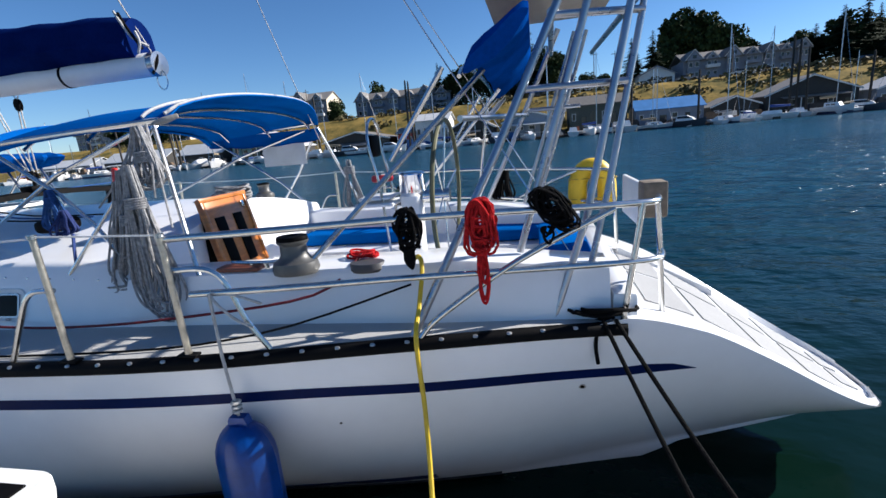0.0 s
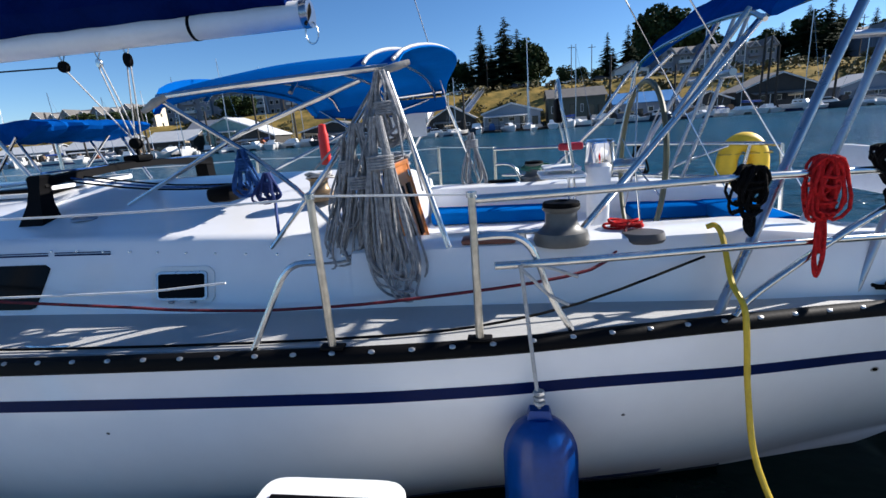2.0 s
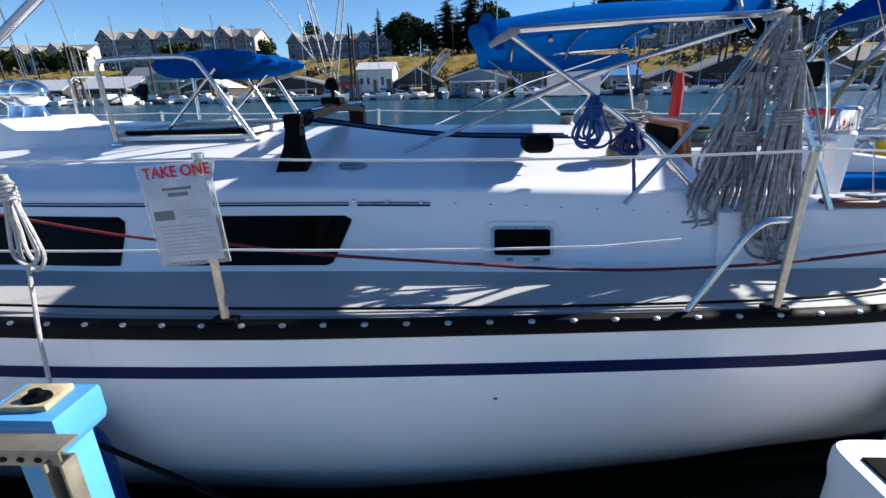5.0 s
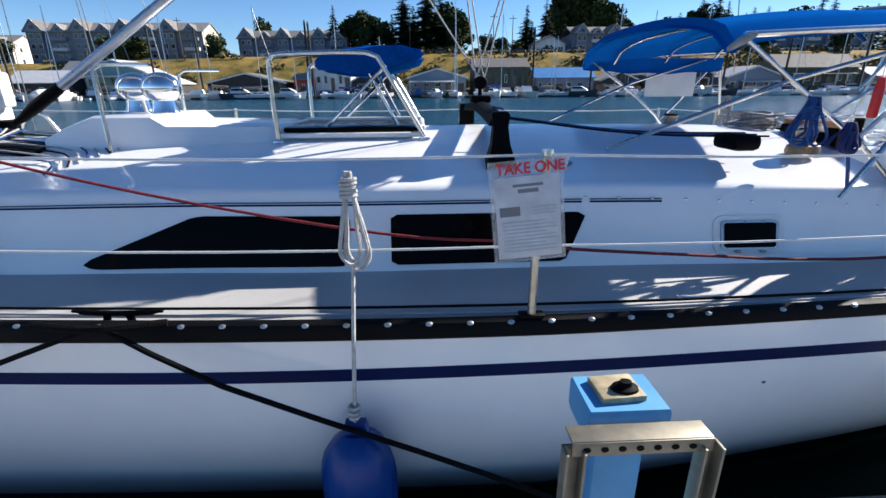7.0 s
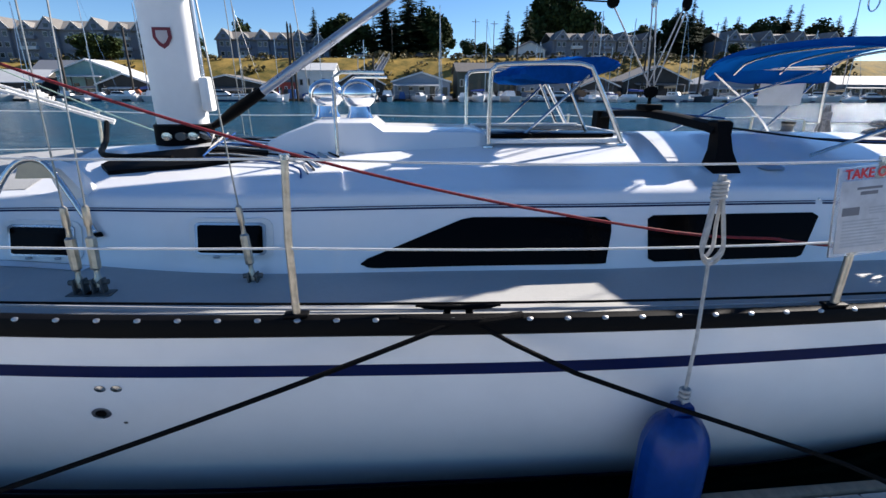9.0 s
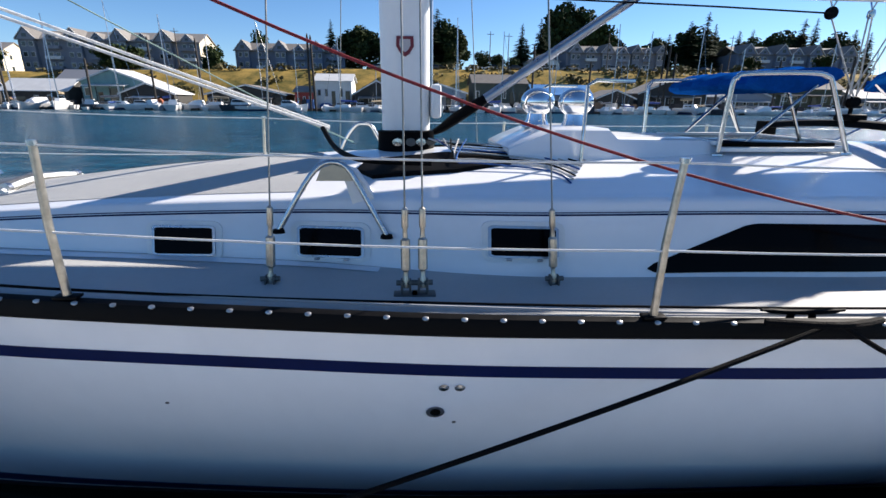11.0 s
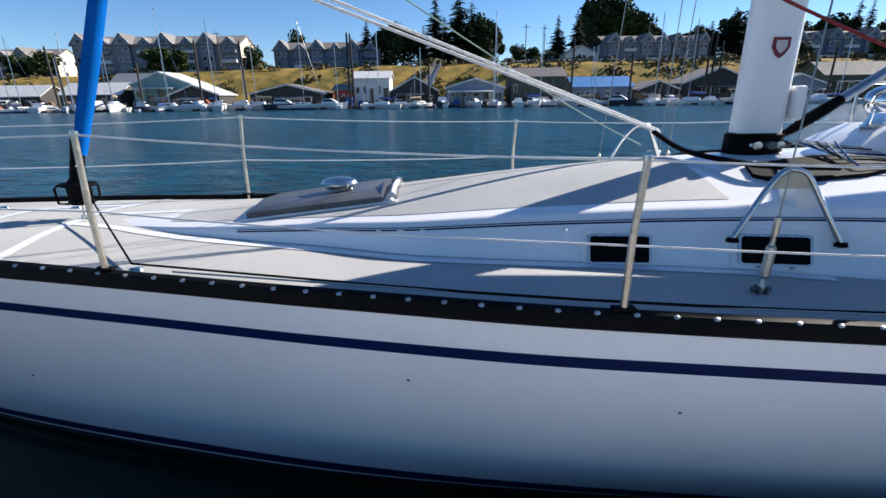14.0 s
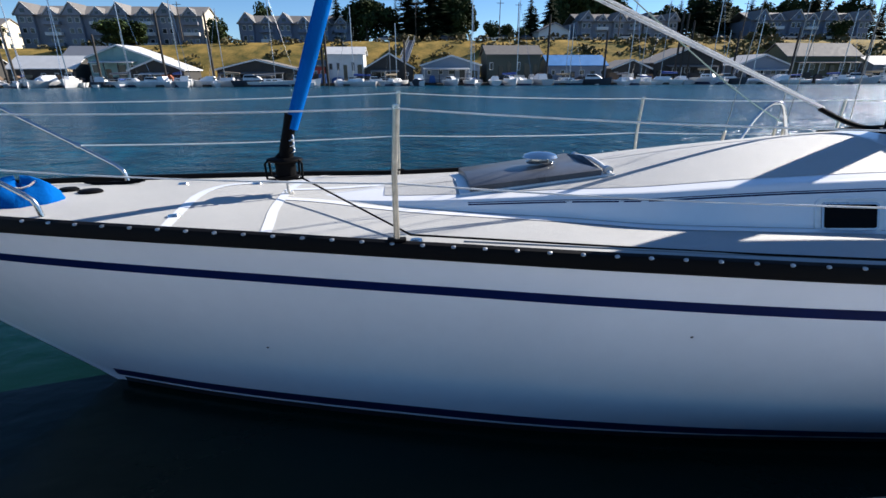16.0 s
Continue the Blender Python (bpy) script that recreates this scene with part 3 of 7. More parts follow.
for x in (-0.66, -2.4):
    bm = bmesh.new()
    lathe(bm, [(0.0905, -0.012), (0.0925, -0.01), (0.0925, 0.01), (0.0905, 0.012)], (x, YC, 2.98), 16, 1.0, Matrix.Rotation(radians(90), 3, "Y"))
    bpart("boom_band", bm, BLACK, "", boom)
bm = bmesh.new()
rings = []
for x in steps(-4.5, 0.06, 60):
    h = (0.33 + 0.18 * max(0, (-x) / 4.5)) * min(1, 0.90 + (0.06 - x) * 0.6)
    ring = []
    for k in range(18):
        a = 2 * math.pi * k / 18
        w = 1 + 0.10 * math.sin(x * 9 + 2 * a) + 0.05 * math.sin(x * 23 + 5 * a)
        ring.append((x, YC + 0.145 * math.cos(a) * w * (1.15 if math.sin(a) < 0 else 0.9), 3.02 + h * 0.5 + h * 0.5 * math.sin(a) * (1 + 0.03 * math.sin(x * 14))))
    rings.append(ring)
loft(bm, rings, True, True, True)
bpart("sail_cover", bm, NAVYCAN, "navy canvas cover over the furled mainsail")
bm = bmesh.new()
ring = [(0.19 + 0.045 * math.cos(a), YC, 2.86 + 0.07 * math.sin(a)) for a in (2 * math.pi * k / 16 for k in range(17))]
sweep(bm, ring, 0.006, 6)
bpart("shackle", bm, STEEL, "", boom)
rod("topping_lift", [(0.17, YC, 3.02), (-0.02, YC, 3.42), (-4.55, YC, 13.3)], 0.006, ROPE_W, "pale topping lift at the boom end", 6)
for k, pts in enumerate(([(0.14, 3.93, 3.08), (0.09, 3.88, 3.22), (0.02, 3.9, 3.34)], [(0.17, 3.96, 3.10), (0.10, 3.90, 3.16), (0.05, 3.87, 3.27), (-0.03, 3.92, 3.36)], [(0.19, 4.0, 3.05), (0.21, 3.96, 2.98), (0.18, 3.93, 2.90)], [(0.12, 3.90, 3.05), (0.16, 3.89, 3.12), (0.13, 3.9, 3.2)])):
    rod("outhaul_line", pts, 0.011, ROPE_W if k % 2 else ROPE_K, "knotted line at the boom end", 6, 4)
vang = rod("boom_vang", [(-4.32, YC, 2.14), (-3.05, YC, 2.98)], 0.032, ALU, "grey tubular boom vang", 12)
rod("vang_sleeve", [(-4.56, YC, 1.99), (-4.50, YC, 2.02), (-4.40, YC, 2.09), (-4.28, YC, 2.168), (-4.20, YC, 2.22)], [0.02, 0.03, 0.04, 0.038, 0.034], BLACK, "black vang sleeve", 12, parent=vang)

# headsail rolled in its cover
bm = bmesh.new()
pts, rr = [], []
for i in range(26):
    u = i / 25
    pts.append((-9.36 + 3.6 * u * 1.2, YC + 0.0, 1.93 + 11.0 * u * 1.06))
    rr.append(0.042 + 0.018 * min(1, u * 8) + 0.004 * math.sin(i * 2.1))
sweep(bm, pts, rr, 12)
furl = bpart("furled_headsail", bm, DEEPCAN, "headsail rolled inside a blue cover")
bm = bmesh.new()
sweep(bm, [(-9.42, YC, 1.72), (-9.41, YC, 1.80), (-9.385, YC, 1.90), (-9.35, YC, 2.02)], [0.052, 0.046, 0.042, 0.046], 14)
bpart("furler_foil", bm, BLACK, "black wrap at the foot of the rolled sail", furl)
bm = bmesh.new()
lathe(bm, [(0.0, 0), (0.055, 0.0), (0.062, 0.012), (0.062, 0.026), (0.05, 0.03), (0.048, 0.115), (0.088, 0.128), (0.094, 0.136), (0.088, 0.146), (0.05, 0.155), (0.03, 0.185), (0.0, 0.19)], (-9.43, YC, 1.582), 24, SX)
bpart("furler_drum", bm, BLACK, "black furling drum", furl)
bm = bmesh.new()
lathe(bm, [(0.052, 0), (0.054, 0.085)], (-9.43, YC, 1.612), 18, SX)
bpart("wound_line", bm, ROPE_K, "furling line wound on the drum", furl)
for a in (60, 150, 210, 330):
    c, q = math.cos(radians(a)), math.sin(radians(a))
    rod("cage_bar", [(-9.43 + SX * 0.058 * c, YC + 0.058 * q, 1.588), (-9.43 + SX * 0.104 * c, YC + 0.104 * q, 1.596), (-9.43 + SX * 0.108 * c, YC + 0.108 * q, 1.70), (-9.43 + SX * 0.088 * c, YC + 0.088 * q, 1.722)], 0.0085, BLACK, "square black guard bar", 6, parent=furl)
rod("toggle", [(-9.43, YC, 1.44), (-9.43, YC, 1.59)], 0.011, STEEL, "", 8, parent=furl)
for d in (-0.03, 0.03):
    rod("toggle_plate", [(-9.43 + d, YC, 1.43), (-9.43 + d * 0.8, YC, 1.50)], 0.008, STEEL, "", 6, parent=furl)
rod("stem_pin", [(-9.49, YC - 0.02, 1.452), (-9.36, YC - 0.02, 1.452)], 0.009, STEEL, "", 8, parent=furl)
for k in range(3):
    rod("tack_shackle", [(-9.375, YC - 0.045, 1.77 + 0.04 * k), (-9.345, YC - 0.065, 1.785 + 0.04 * k), (-9.35, YC - 0.05, 1.81 + 0.04 * k)], 0.008, STEEL, "", 6, 3, parent=furl)

# shrouds with turnbuckles and chain plates
SPOST = mat("aged_stainless", (0.50, 0.47, 0.40), 0.35, metal=0.9, vary=0.25, scale=20)
for x, y, z, tx, ty, tz in ((-5.41, 2.77, 1.335, -4.86, 3.2, 9.5), (-4.76, 2.66, 1.345, -4.78, 3.12, 9.6), (-4.68, 2.66, 1.345, -4.72, 3.9, 13.2), (-4.02, 2.755, 1.315, -4.68, 3.25, 9.4)):
    for sg in (-1, 1):
        m = lambda yy: yy if sg < 0 else 2 * YC - yy
        d = Vector((tx - x, m(ty) - m(y), tz - z)).normalized()
        p = Vector((x, m(y), z))
        sh = rod("shroud", [p + d * 0.30, p + d * 12 if tz > 12 else p + d * 8.2], 0.0042, WIRES, "stainless wire shroud", 6)
        rod("turnbuckle", [p + d * 0.02, p + d * 0.06, p + d * 0.075, p + d * 0.10, p + d * 0.11, p + d * 0.25, p + d * 0.26, p + d * 0.30, p + d * 0.31, p + d * 0.39, p + d * 0.40], [0.016, 0.018, 0.011, 0.012, 0.022, 0.022, 0.012, 0.010, 0.016, 0.015, 0.006], SPOST, "", 8, parent=sh)
        bm = bmesh.new()
        box(bm, (x, m(y), z - 0.016), (0.12, 0.07, 0.022), 0.008)
        for k in (-0.02, 0.02):
            box(bm, (x + k, m(y), z + 0.025), (0.010, 0.045, 0.075), 0.004)
        sweep(bm, [(x - 0.045, m(y), z + 0.045), (x + 0.045, m(y), z + 0.045)], 0.013, 9)
        bpart("chain_plate", bm, GREYM, "dark steel chain plate and toggle", sh)
for sg in (-1, 1):
    rod("backstay", [(3.3, YC + sg * 0.6, 1.3), (1.6, YC + sg * 0.3, 4.2), (-4.5, YC, 13.4)], 0.0045, STEEL, "stainless wire backstay", 6)

# mast pulpit: bent tubes on the coachroof
rod("mast_guard", [(-5.42, 3.03, 1.55), (-5.28, 3.06, 1.78), (-5.20, 3.08, 1.875), (-5.13, 3.09, 1.895), (-5.06, 3.08, 1.87), (-4.99, 3.06, 1.76), (-4.86, 3.01, 1.52)], 0.015, STEEL, "bent stainless guard beside the mast", 10, 3)
rod("mast_guard", [(-5.42, 4.97, 1.60), (-5.30, 4.95, 1.86), (-5.20, 4.93, 1.99), (-5.13, 4.92, 2.01), (-5.06, 4.93, 1.99), (-4.99, 4.95, 1.86), (-4.86, 4.99, 1.58)], 0.016, STEEL, "bent stainless guard beside the mast", 10, 3)
for x, y, z in ((-5.42, 3.025, 1.545), (-4.86, 3.005, 1.515)):
    bm = bmesh.new()
    lathe(bm, [(0.0, -0.01), (0.026, -0.008), (0.022, 0.012), (0.0, 0.016)], (x, y, z), 12, SX)
    bpart("guard_foot", bm, BLACK)
bm = bmesh.new()
loft(bm, [[(-5.10, y, 1.87), (-5.02, y, 1.84), (-4.90, y, 1.66), (-5.04, y, 1.66)] for y in (3.115, 3.24)], True, True, True)
bpart("fairlead_wedge", bm, WHITEP, "white moulded wedge by the mast")
bm = bmesh.new()
loft(bm, [[(-5.22, y, 1.80), (-5.03, y, 1.80), (-5.06, y, 1.865), (-5.13, y, 1.885), (-5.19, y, 1.865)] for y in (3.075, 3.09)], True, True, True)
bpart("guard_plate", bm, mat("cream_plate", (0.55, 0.48, 0.34), 0.5), "cream plate in the bend of the guard")
# dark organiser plates round the mast foot, with halyards
for sg in (-1, 1):
    bm = bmesh.new()
    loft(bm, [[(x, YC + sg * v, roof_at(x, YC + sg * v) + dz) for x, v in ((-5.05, 0.50), (-4.95, 0.62), (-4.45, 0.60), (-4.10, 0.50), (-4.1, 0.30), (-4.5, 0.26), (-5.0, 0.34))] for dz in (-0.02, 0.024)], True, True, True)
    bpart("organiser_plate", bm, BLACK, "black deck organiser at the mast foot")
for k in range(8):
    yy = 3.90 - 0.065 * k
    xe = -3.62 - 0.03 * k
    rod("halyard", [(-4.70 + 0.05 * k, 3.90 - 0.015 * k, 1.96), (-4.45, yy + 0.03, roof_at(-4.45, yy) + 0.05), (-4.30, yy, roof_at(-4.3, yy) + 0.035), (-3.9, yy - 0.12, roof_at(-3.9, yy - 0.12) + 0.016), (xe, 3.52 - 0.05 * k, roof_at(xe, 3.52 - 0.05 * k) + 0.006)], 0.0055, (ROPE_W, ROPE_K, ROPE_W, ROPE_B)[k % 4], "halyard led aft from the mast foot", 6, 3)

# dorade box and cowl vents
bm = bmesh.new()
rings = []
for x, w0, w1, h in ((-4.10, 0.42, 0.40, 0.0), (-4.0, 0.45, 0.40, 0.05), (-3.80, 0.47, 0.40, 0.125), (-3.45, 0.47, 0.40, 0.125), (-3.38, 0.47, 0.38, 0.07), (-2.78, 0.42, 0.34, 0.06), (-2.72, 0.42, 0.33, 0.05), (-2.62, 0.40, 0.30, 0.0)):
    zb = 1.92
    rings.append([(x, YC - w0, zb - 0.13), (x, YC - w1, zb + h - 0.012), (x, YC - w1 + 0.03, zb + h), (x, YC + w1 - 0.03, zb + h), (x, YC + w1, zb + h - 0.012), (x, YC + w0, zb - 0.13)])
loft(bm, rings, False, True, True)
bpart("dorade_box", bm, GEL, "white moulded dorade box")
CHROME = mat("chrome", (0.8, 0.8, 0.8), 0.05, metal=1.0, vary=0.05)
for x, y in ((-3.79, 4.12), (-3.55, 3.99)):
    bm = bmesh.new()
    lathe(bm, [(0.085, -0.01), (0.09, 0.0), (0.07, 0.012), (0.058, 0.05), (0.052, 0.13), (0.058, 0.12)], (x, y, 2.035), 20, SX)
    cowl = bpart("cowl_vent", bm, CHROME, "polished chrome cowl vent")
    bm = bmesh.new()
    bmesh.ops.create_uvsphere(bm, u_segments=24, v_segments=14, radius=0.10, matrix=Matrix.Translation((x, y, 2.205)) @ Matrix.Diagonal((SX * 0.95, 1.0, 1.0, 1)))
    bpart("cowl_head", bm, CHROME, "", cowl)
for x, y in ((-3.66, 3.50), (-3.66, 4.50)):
    rod("guard_post", [(x, y, 1.84), (x, y, 2.30), (x + 0.05, y, 2.33), (x + 0.3, y + 0.03, 2.33)], 0.012, STEEL, "stainless guard post", 8)

# folded dodger frame over the main hatch, with rolled blue canvas
for y, s in ((3.60, 1), (4.62, -1)):
    hoop = rod("hoop", [(-2.70, y, 1.90), (-2.70, y - 0.02 * s, 2.30), (-2.68, y - 0.03 * s, 2.36), (-2.62, y - 0.03 * s, 2.385), (-2.2, y - 0.03 * s, 2.395), (-2.08, y - 0.03 * s, 2.375), (-2.03, y - 0.03 * s, 2.32), (-1.79, y, 1.905)], 0.0155, STEEL, "stainless hoop of the folded dodger", 10, 3)
    rod("hoop_brace", [(-2.45, y + 0.12 * s, 1.93), (-2.02, y + 0.10 * s, 2.33)], 0.011, STEEL, "", 8)
    rod("hoop_brace", [(-1.95, y + 0.2 * s, 1.93), (-2.15, y + 0.2 * s, 2.32)], 0.011, STEEL, "", 8)
    for x in (-2.70, -1.79):
        bm = bmesh.new()
        lathe(bm, [(0.0, 0), (0.03, 0), (0.028, 0.012), (0.0, 0.014)], (x, y, roof_at(x, y) - 0.002), 12, SX)
        bpart("hoop_foot", bm, STEEL)
bm = bmesh.new()
rings = []
for i, y in enumerate(steps(3.72, 4.80, 22)):
    u = i / 22
    hx = 0.30 + 0.05 * math.sin(i * 1.9)
    ring = []
    for k in range(16):
        a = 2 * math.pi * k / 16
        ring.append((-2.14 + hx * math.cos(a) * (1 + 0.06 * math.sin(3 * a + i)), y, 2.365 + (0.075 + 0.012 * math.sin(i * 1.3 + a * 3)) * math.sin(a) + 0.03 * math.cos(a)))
    rings.append(ring)
loft(bm, rings, True, True, True)
bpart("rolled_dodger", bm, mat("mid_blue_canvas", (0.002, 0.06, 0.27), 0.9, spec=0.0, vary=0.3, scale=6, bump=0.5, bump_scale=20), "blue canvas dodger rolled on its hoops")
bm = bmesh.new()
for c, s in (((-2.25, 3.62, 1.915), (0.9, 0.03, 0.03)), ((-2.25, 4.40, 1.965), (0.9, 0.03, 0.03)), ((-1.80, 4.0, 1.955), (0.03, 0.8, 0.03)), ((-2.70, 4.0, 1.955), (0.03, 0.8, 0.03))):
    box(bm, c, s, 0.008)
bpart("sliding_hatch_frame", bm, WHITEP, "white rim of the main hatch")
bm = bmesh.new()
box(bm, (-2.25, 4.02, 1.945), (0.86, 0.72, 0.03), 0.01)
bpart("sliding_hatch", bm, WINDOW, "smoked main hatch")

# mainsheet traveller
bm = bmesh.new()
rings = []
for z, w, d in ((1.70, 0.10, 0.09), (1.78, 0.085, 0.07), (1.90, 0.05, 0.045), (1.99, 0.04, 0.04), (2.055, 0.05, 0.045), (2.07, 0.036, 0.035)):
    yb = 3.13 + (z - 1.70) * 0.25
    rings.append([(-1.38 - w, yb - d, z), (-1.38 + w, yb - d, z), (-1.38 + w, yb + d, z), (-1.38 - w, yb + d, z)])
loft(bm, rings, True, True, True)
trav = bpart("traveller_leg", bm, BLACK, "black bracket of the mainsheet traveller")
bm = bmesh.new()
rings = []
for z, w, d in ((1.70, 0.115, 0.10), (1.90, 0.062, 0.055), (2.06, 0.06, 0.055)):
    rings.append([(-1.40 - w, 4.86 - d, z), (-1.40 + w, 4.86 - d, z), (-1.40 + w, 4.86 + d, z), (-1.40 - w, 4.86 + d, z)])
loft(bm, rings, True, True, True)
bpart("traveller_leg", bm, BLACK, "black bracket of the mainsheet traveller")
bm = bmesh.new()
rings = []
for y in steps(3.2, 4.88, 14):
    z = 2.02 + 0.05 * math.sin((y - 3.2) / 1.68 * math.pi)
    rings.append([(-1.44, y, z - 0.025), (-1.33, y, z - 0.025), (-1.345, y, z + 0.02), (-1.37, y, z + 0.03), (-1.40, y, z + 0.03), (-1.425, y, z + 0.02)])
loft(bm, rings, True, True, True)
track = bpart("traveller_track", bm, BLACK, "black traveller beam across the coachroof")
bm = bmesh.new()
box(bm, (-1.385, 4.05, 2.115), (0.14, 0.16, 0.05), 0.015)
bpart("traveller_car", bm, BLACK, "black traveller car", track)
rod("traveller_line", [(-1.36, 3.22, 2.08), (-1.36, 4.85, 2.085)], 0.006, ROPE_B, "pale blue traveller line", 6, parent=track)
for i, (x, r, tone) in enumerate(((-1.78, 0.042, BLACK), (-1.48, 0.018, STEEL), (-1.24, 0.030, BLACK))):
    bm = bmesh.new()
    lathe(bm, [(0.0, -0.02), (r * 0.92, -0.018), (r, -0.006), (r * 0.8, 0.0), (r, 0.006), (r * 0.92, 0.018), (0.0, 0.02)], (0, 0, 0), 16, 1.0, Matrix.Rotation(radians(90), 3, "X"))
    bmesh.ops.scale(bm, vec=(1.0, 1.0, 1.0 if i == 0 else 1.75), verts=bm.verts)
    bmesh.ops.translate(bm, vec=(x, YC, 2.815), verts=bm.verts)
    block = bpart("mainsheet_block", bm, tone, "black sheet block" if tone is BLACK else "slim steel sheet block")
    rod("boom_bail", [(x - 0.035, YC, 2.92), (x - 0.012, YC, 2.87), (x, YC, 2.845), (x + 0.012, YC, 2.87), (x + 0.035, YC, 2.92)], 0.006, STEEL, "", 6, parent=block)
    for k in ((0,), (-1, 1), (-1, 1))[i]:
        rod("mainsheet", [(x + 0.014 * k, YC, 2.80), (-1.385 + 0.028 * k, 4.05 + 0.02 * i, 2.24)], 0.0055, ROPE_W, "mainsheet tackle", 6)
bm = bmesh.new()
lathe(bm, [(0.0, -0.03), (0.04, -0.026), (0.045, -0.008), (0.036, 0.0), (0.045, 0.008), (0.04, 0.026), (0.0, 0.03)], (-1.385, 4.06, 2.225), 16, 1.1, Matrix.Rotation(radians(90), 3, "X"))
block = bpart("mainsheet_block", bm, BLACK, "black sheet block on the traveller car")
rod("block_neck", [(-1.385, 4.06, 2.13), (-1.385, 4.06, 2.20)], 0.014, BLACK, "", 8, parent=block)
rod("boom_line", [(-1.78, 3.98, 2.81), (-2.6, 3.97, 2.83), (-4.5, 3.95, 2.86)], 0.006, ROPE_K, "control line under the boom", 6)
for k in range(3):
    rod("traveller_control", [(-1.33, 3.28 + 0.1 * k, 2.03), (-0.6, 3.18 + 0.1 * k, 1.945), (0.1, 3.12 + 0.1 * k, 1.93)], 0.006, (ROPE_K, ROPE_B, ROPE_K)[k], "control line led aft", 6, 4)
bm = bmesh.new()
box(bm, (-0.08, 3.12, 1.905), (0.15, 0.22, 0.085), 0.03)
bpart("rope_clutch", bm, BLACK, "black rope clutch")
bm = bmesh.new()
lathe(bm, [(0.0, 0), (0.055, 0.0), (0.06, 0.012), (0.04, 0.028), (0.0, 0.03)], (-1.06, 3.14, roof_at(-1.06, 3.14) - 0.004), 20, SX)
bpart("deck_plate", bm, ALU, "grey round deck plate")

# dodger bimini over the companionway
bm = bmesh.new()
rings = []
for i, x in enumerate(steps(-0.33, 0.96, 18)):
    u = i / 18
    ring = []
    for a in steps(-1.0, 1.0, 22):
        y = YC + a * (1.04 - 0.06 * u) + 0.02
        crown = (0.165 + 0.005 * u) * math.sqrt(max(0, 1 - abs(a) ** 2.6))
        sag = 0.012 * math.sin(u * math.pi * 3) * (1 - a * a)
        z = 2.415 + 0.055 * u + crown - 0.05 * (1 - u) ** 6 - sag
        ring.append((x + (1 - a * a) * (0.20 * u ** 2 - 0.10 * (1 - u)), y, z))
    rings.append(ring)
lo = [[(x, y, z - 0.008) for x, y, z in r] for r in rings]
loft(bm, [r + l[::-1] for r, l in zip(rings, lo)], True, True, True)
bim = bpart("bimini_canopy", bm, CANVAS, "bright blue canvas canopy")
bm = bmesh.new()
rings = []
for y in steps(2.96, 5.06, 26):
    a = (y - 4.01) / 1.05
    z = 2.40 + 0.18 * math.sqrt(max(0, 1 - min(1, abs(a)) ** 2.6))
    rings.append([(-0.30 - 0.06 * (1 - a * a), y, z), (-0.31 - 0.06 * (1 - a * a), y, z - 0.05 - 0.008 * math.sin(y * 9)), (-0.27 - 0.06 * (1 - a * a), y, z - 0.055)])
loft(bm, rings)
bpart("front_valance", bm, CANVAS, "", bim)
bm = bmesh.new()
rings = []
for x in steps(-0.32, 0.95, 24):
    dr = 0.13 - 0.04 * ((x - 0.4) / 0.72) ** 2 + 0.006 * math.sin(x * 17)
    rings.append([(x, 5.055 - 0.06 * (x + 0.3) / 1.44, 2.43), (x, 5.06 - 0.06 * (x + 0.3) / 1.44, 2.43 - dr), (x, 5.05 - 0.06 * (x + 0.3) / 1.44, 2.43 - dr)])
loft(bm, rings)
bpart("side_valance", bm, CANVAS, "blue valance along the far edge", bim)
GREYCAN = mat("grey_canvas_boot", (0.30, 0.29, 0.27), 0.8, vary=0.3, scale=8, bump=0.5, bump_scale=30)
for pts, r in (([(-0.34, 2.93, 2.36), (-0.27, 2.94, 2.40), (-0.20, 2.95, 2.43)], [0.012, 0.022, 0.012]), ([(0.90, 3.02, 2.455), (0.97, 3.03, 2.47), (1.03, 3.06, 2.49)], [0.014, 0.02, 0.012])):
    rod("canvas_boot", pts, r, GREYCAN, "folded grey canvas boot", 10, 4, parent=bim)
for x in (0.80, 0.945):
    u = (x + 0.33) / 1.29
    pts = []
    for a in steps(-0.985, 0.9 if x > 0.9 else -0.35, 22):
        crown = (0.165 + 0.005 * u) * math.sqrt(max(0, 1 - abs(a) ** 2.6))
        pts.append((x + (1 - a * a) * (0.20 * u ** 2 - 0.10 * (1 - u)), YC + a * (1.04 - 0.06 * u) + 0.02, 2.420 + 0.055 * u + crown))
    rod("silver_piping", pts, [0.010] * 12 + [0.005], mat("silver_tape", (0.40, 0.41, 0.41), 0.5, vary=0.2, scale=20), "silver reflective piping sewn on the canopy", 8, parent=bim)
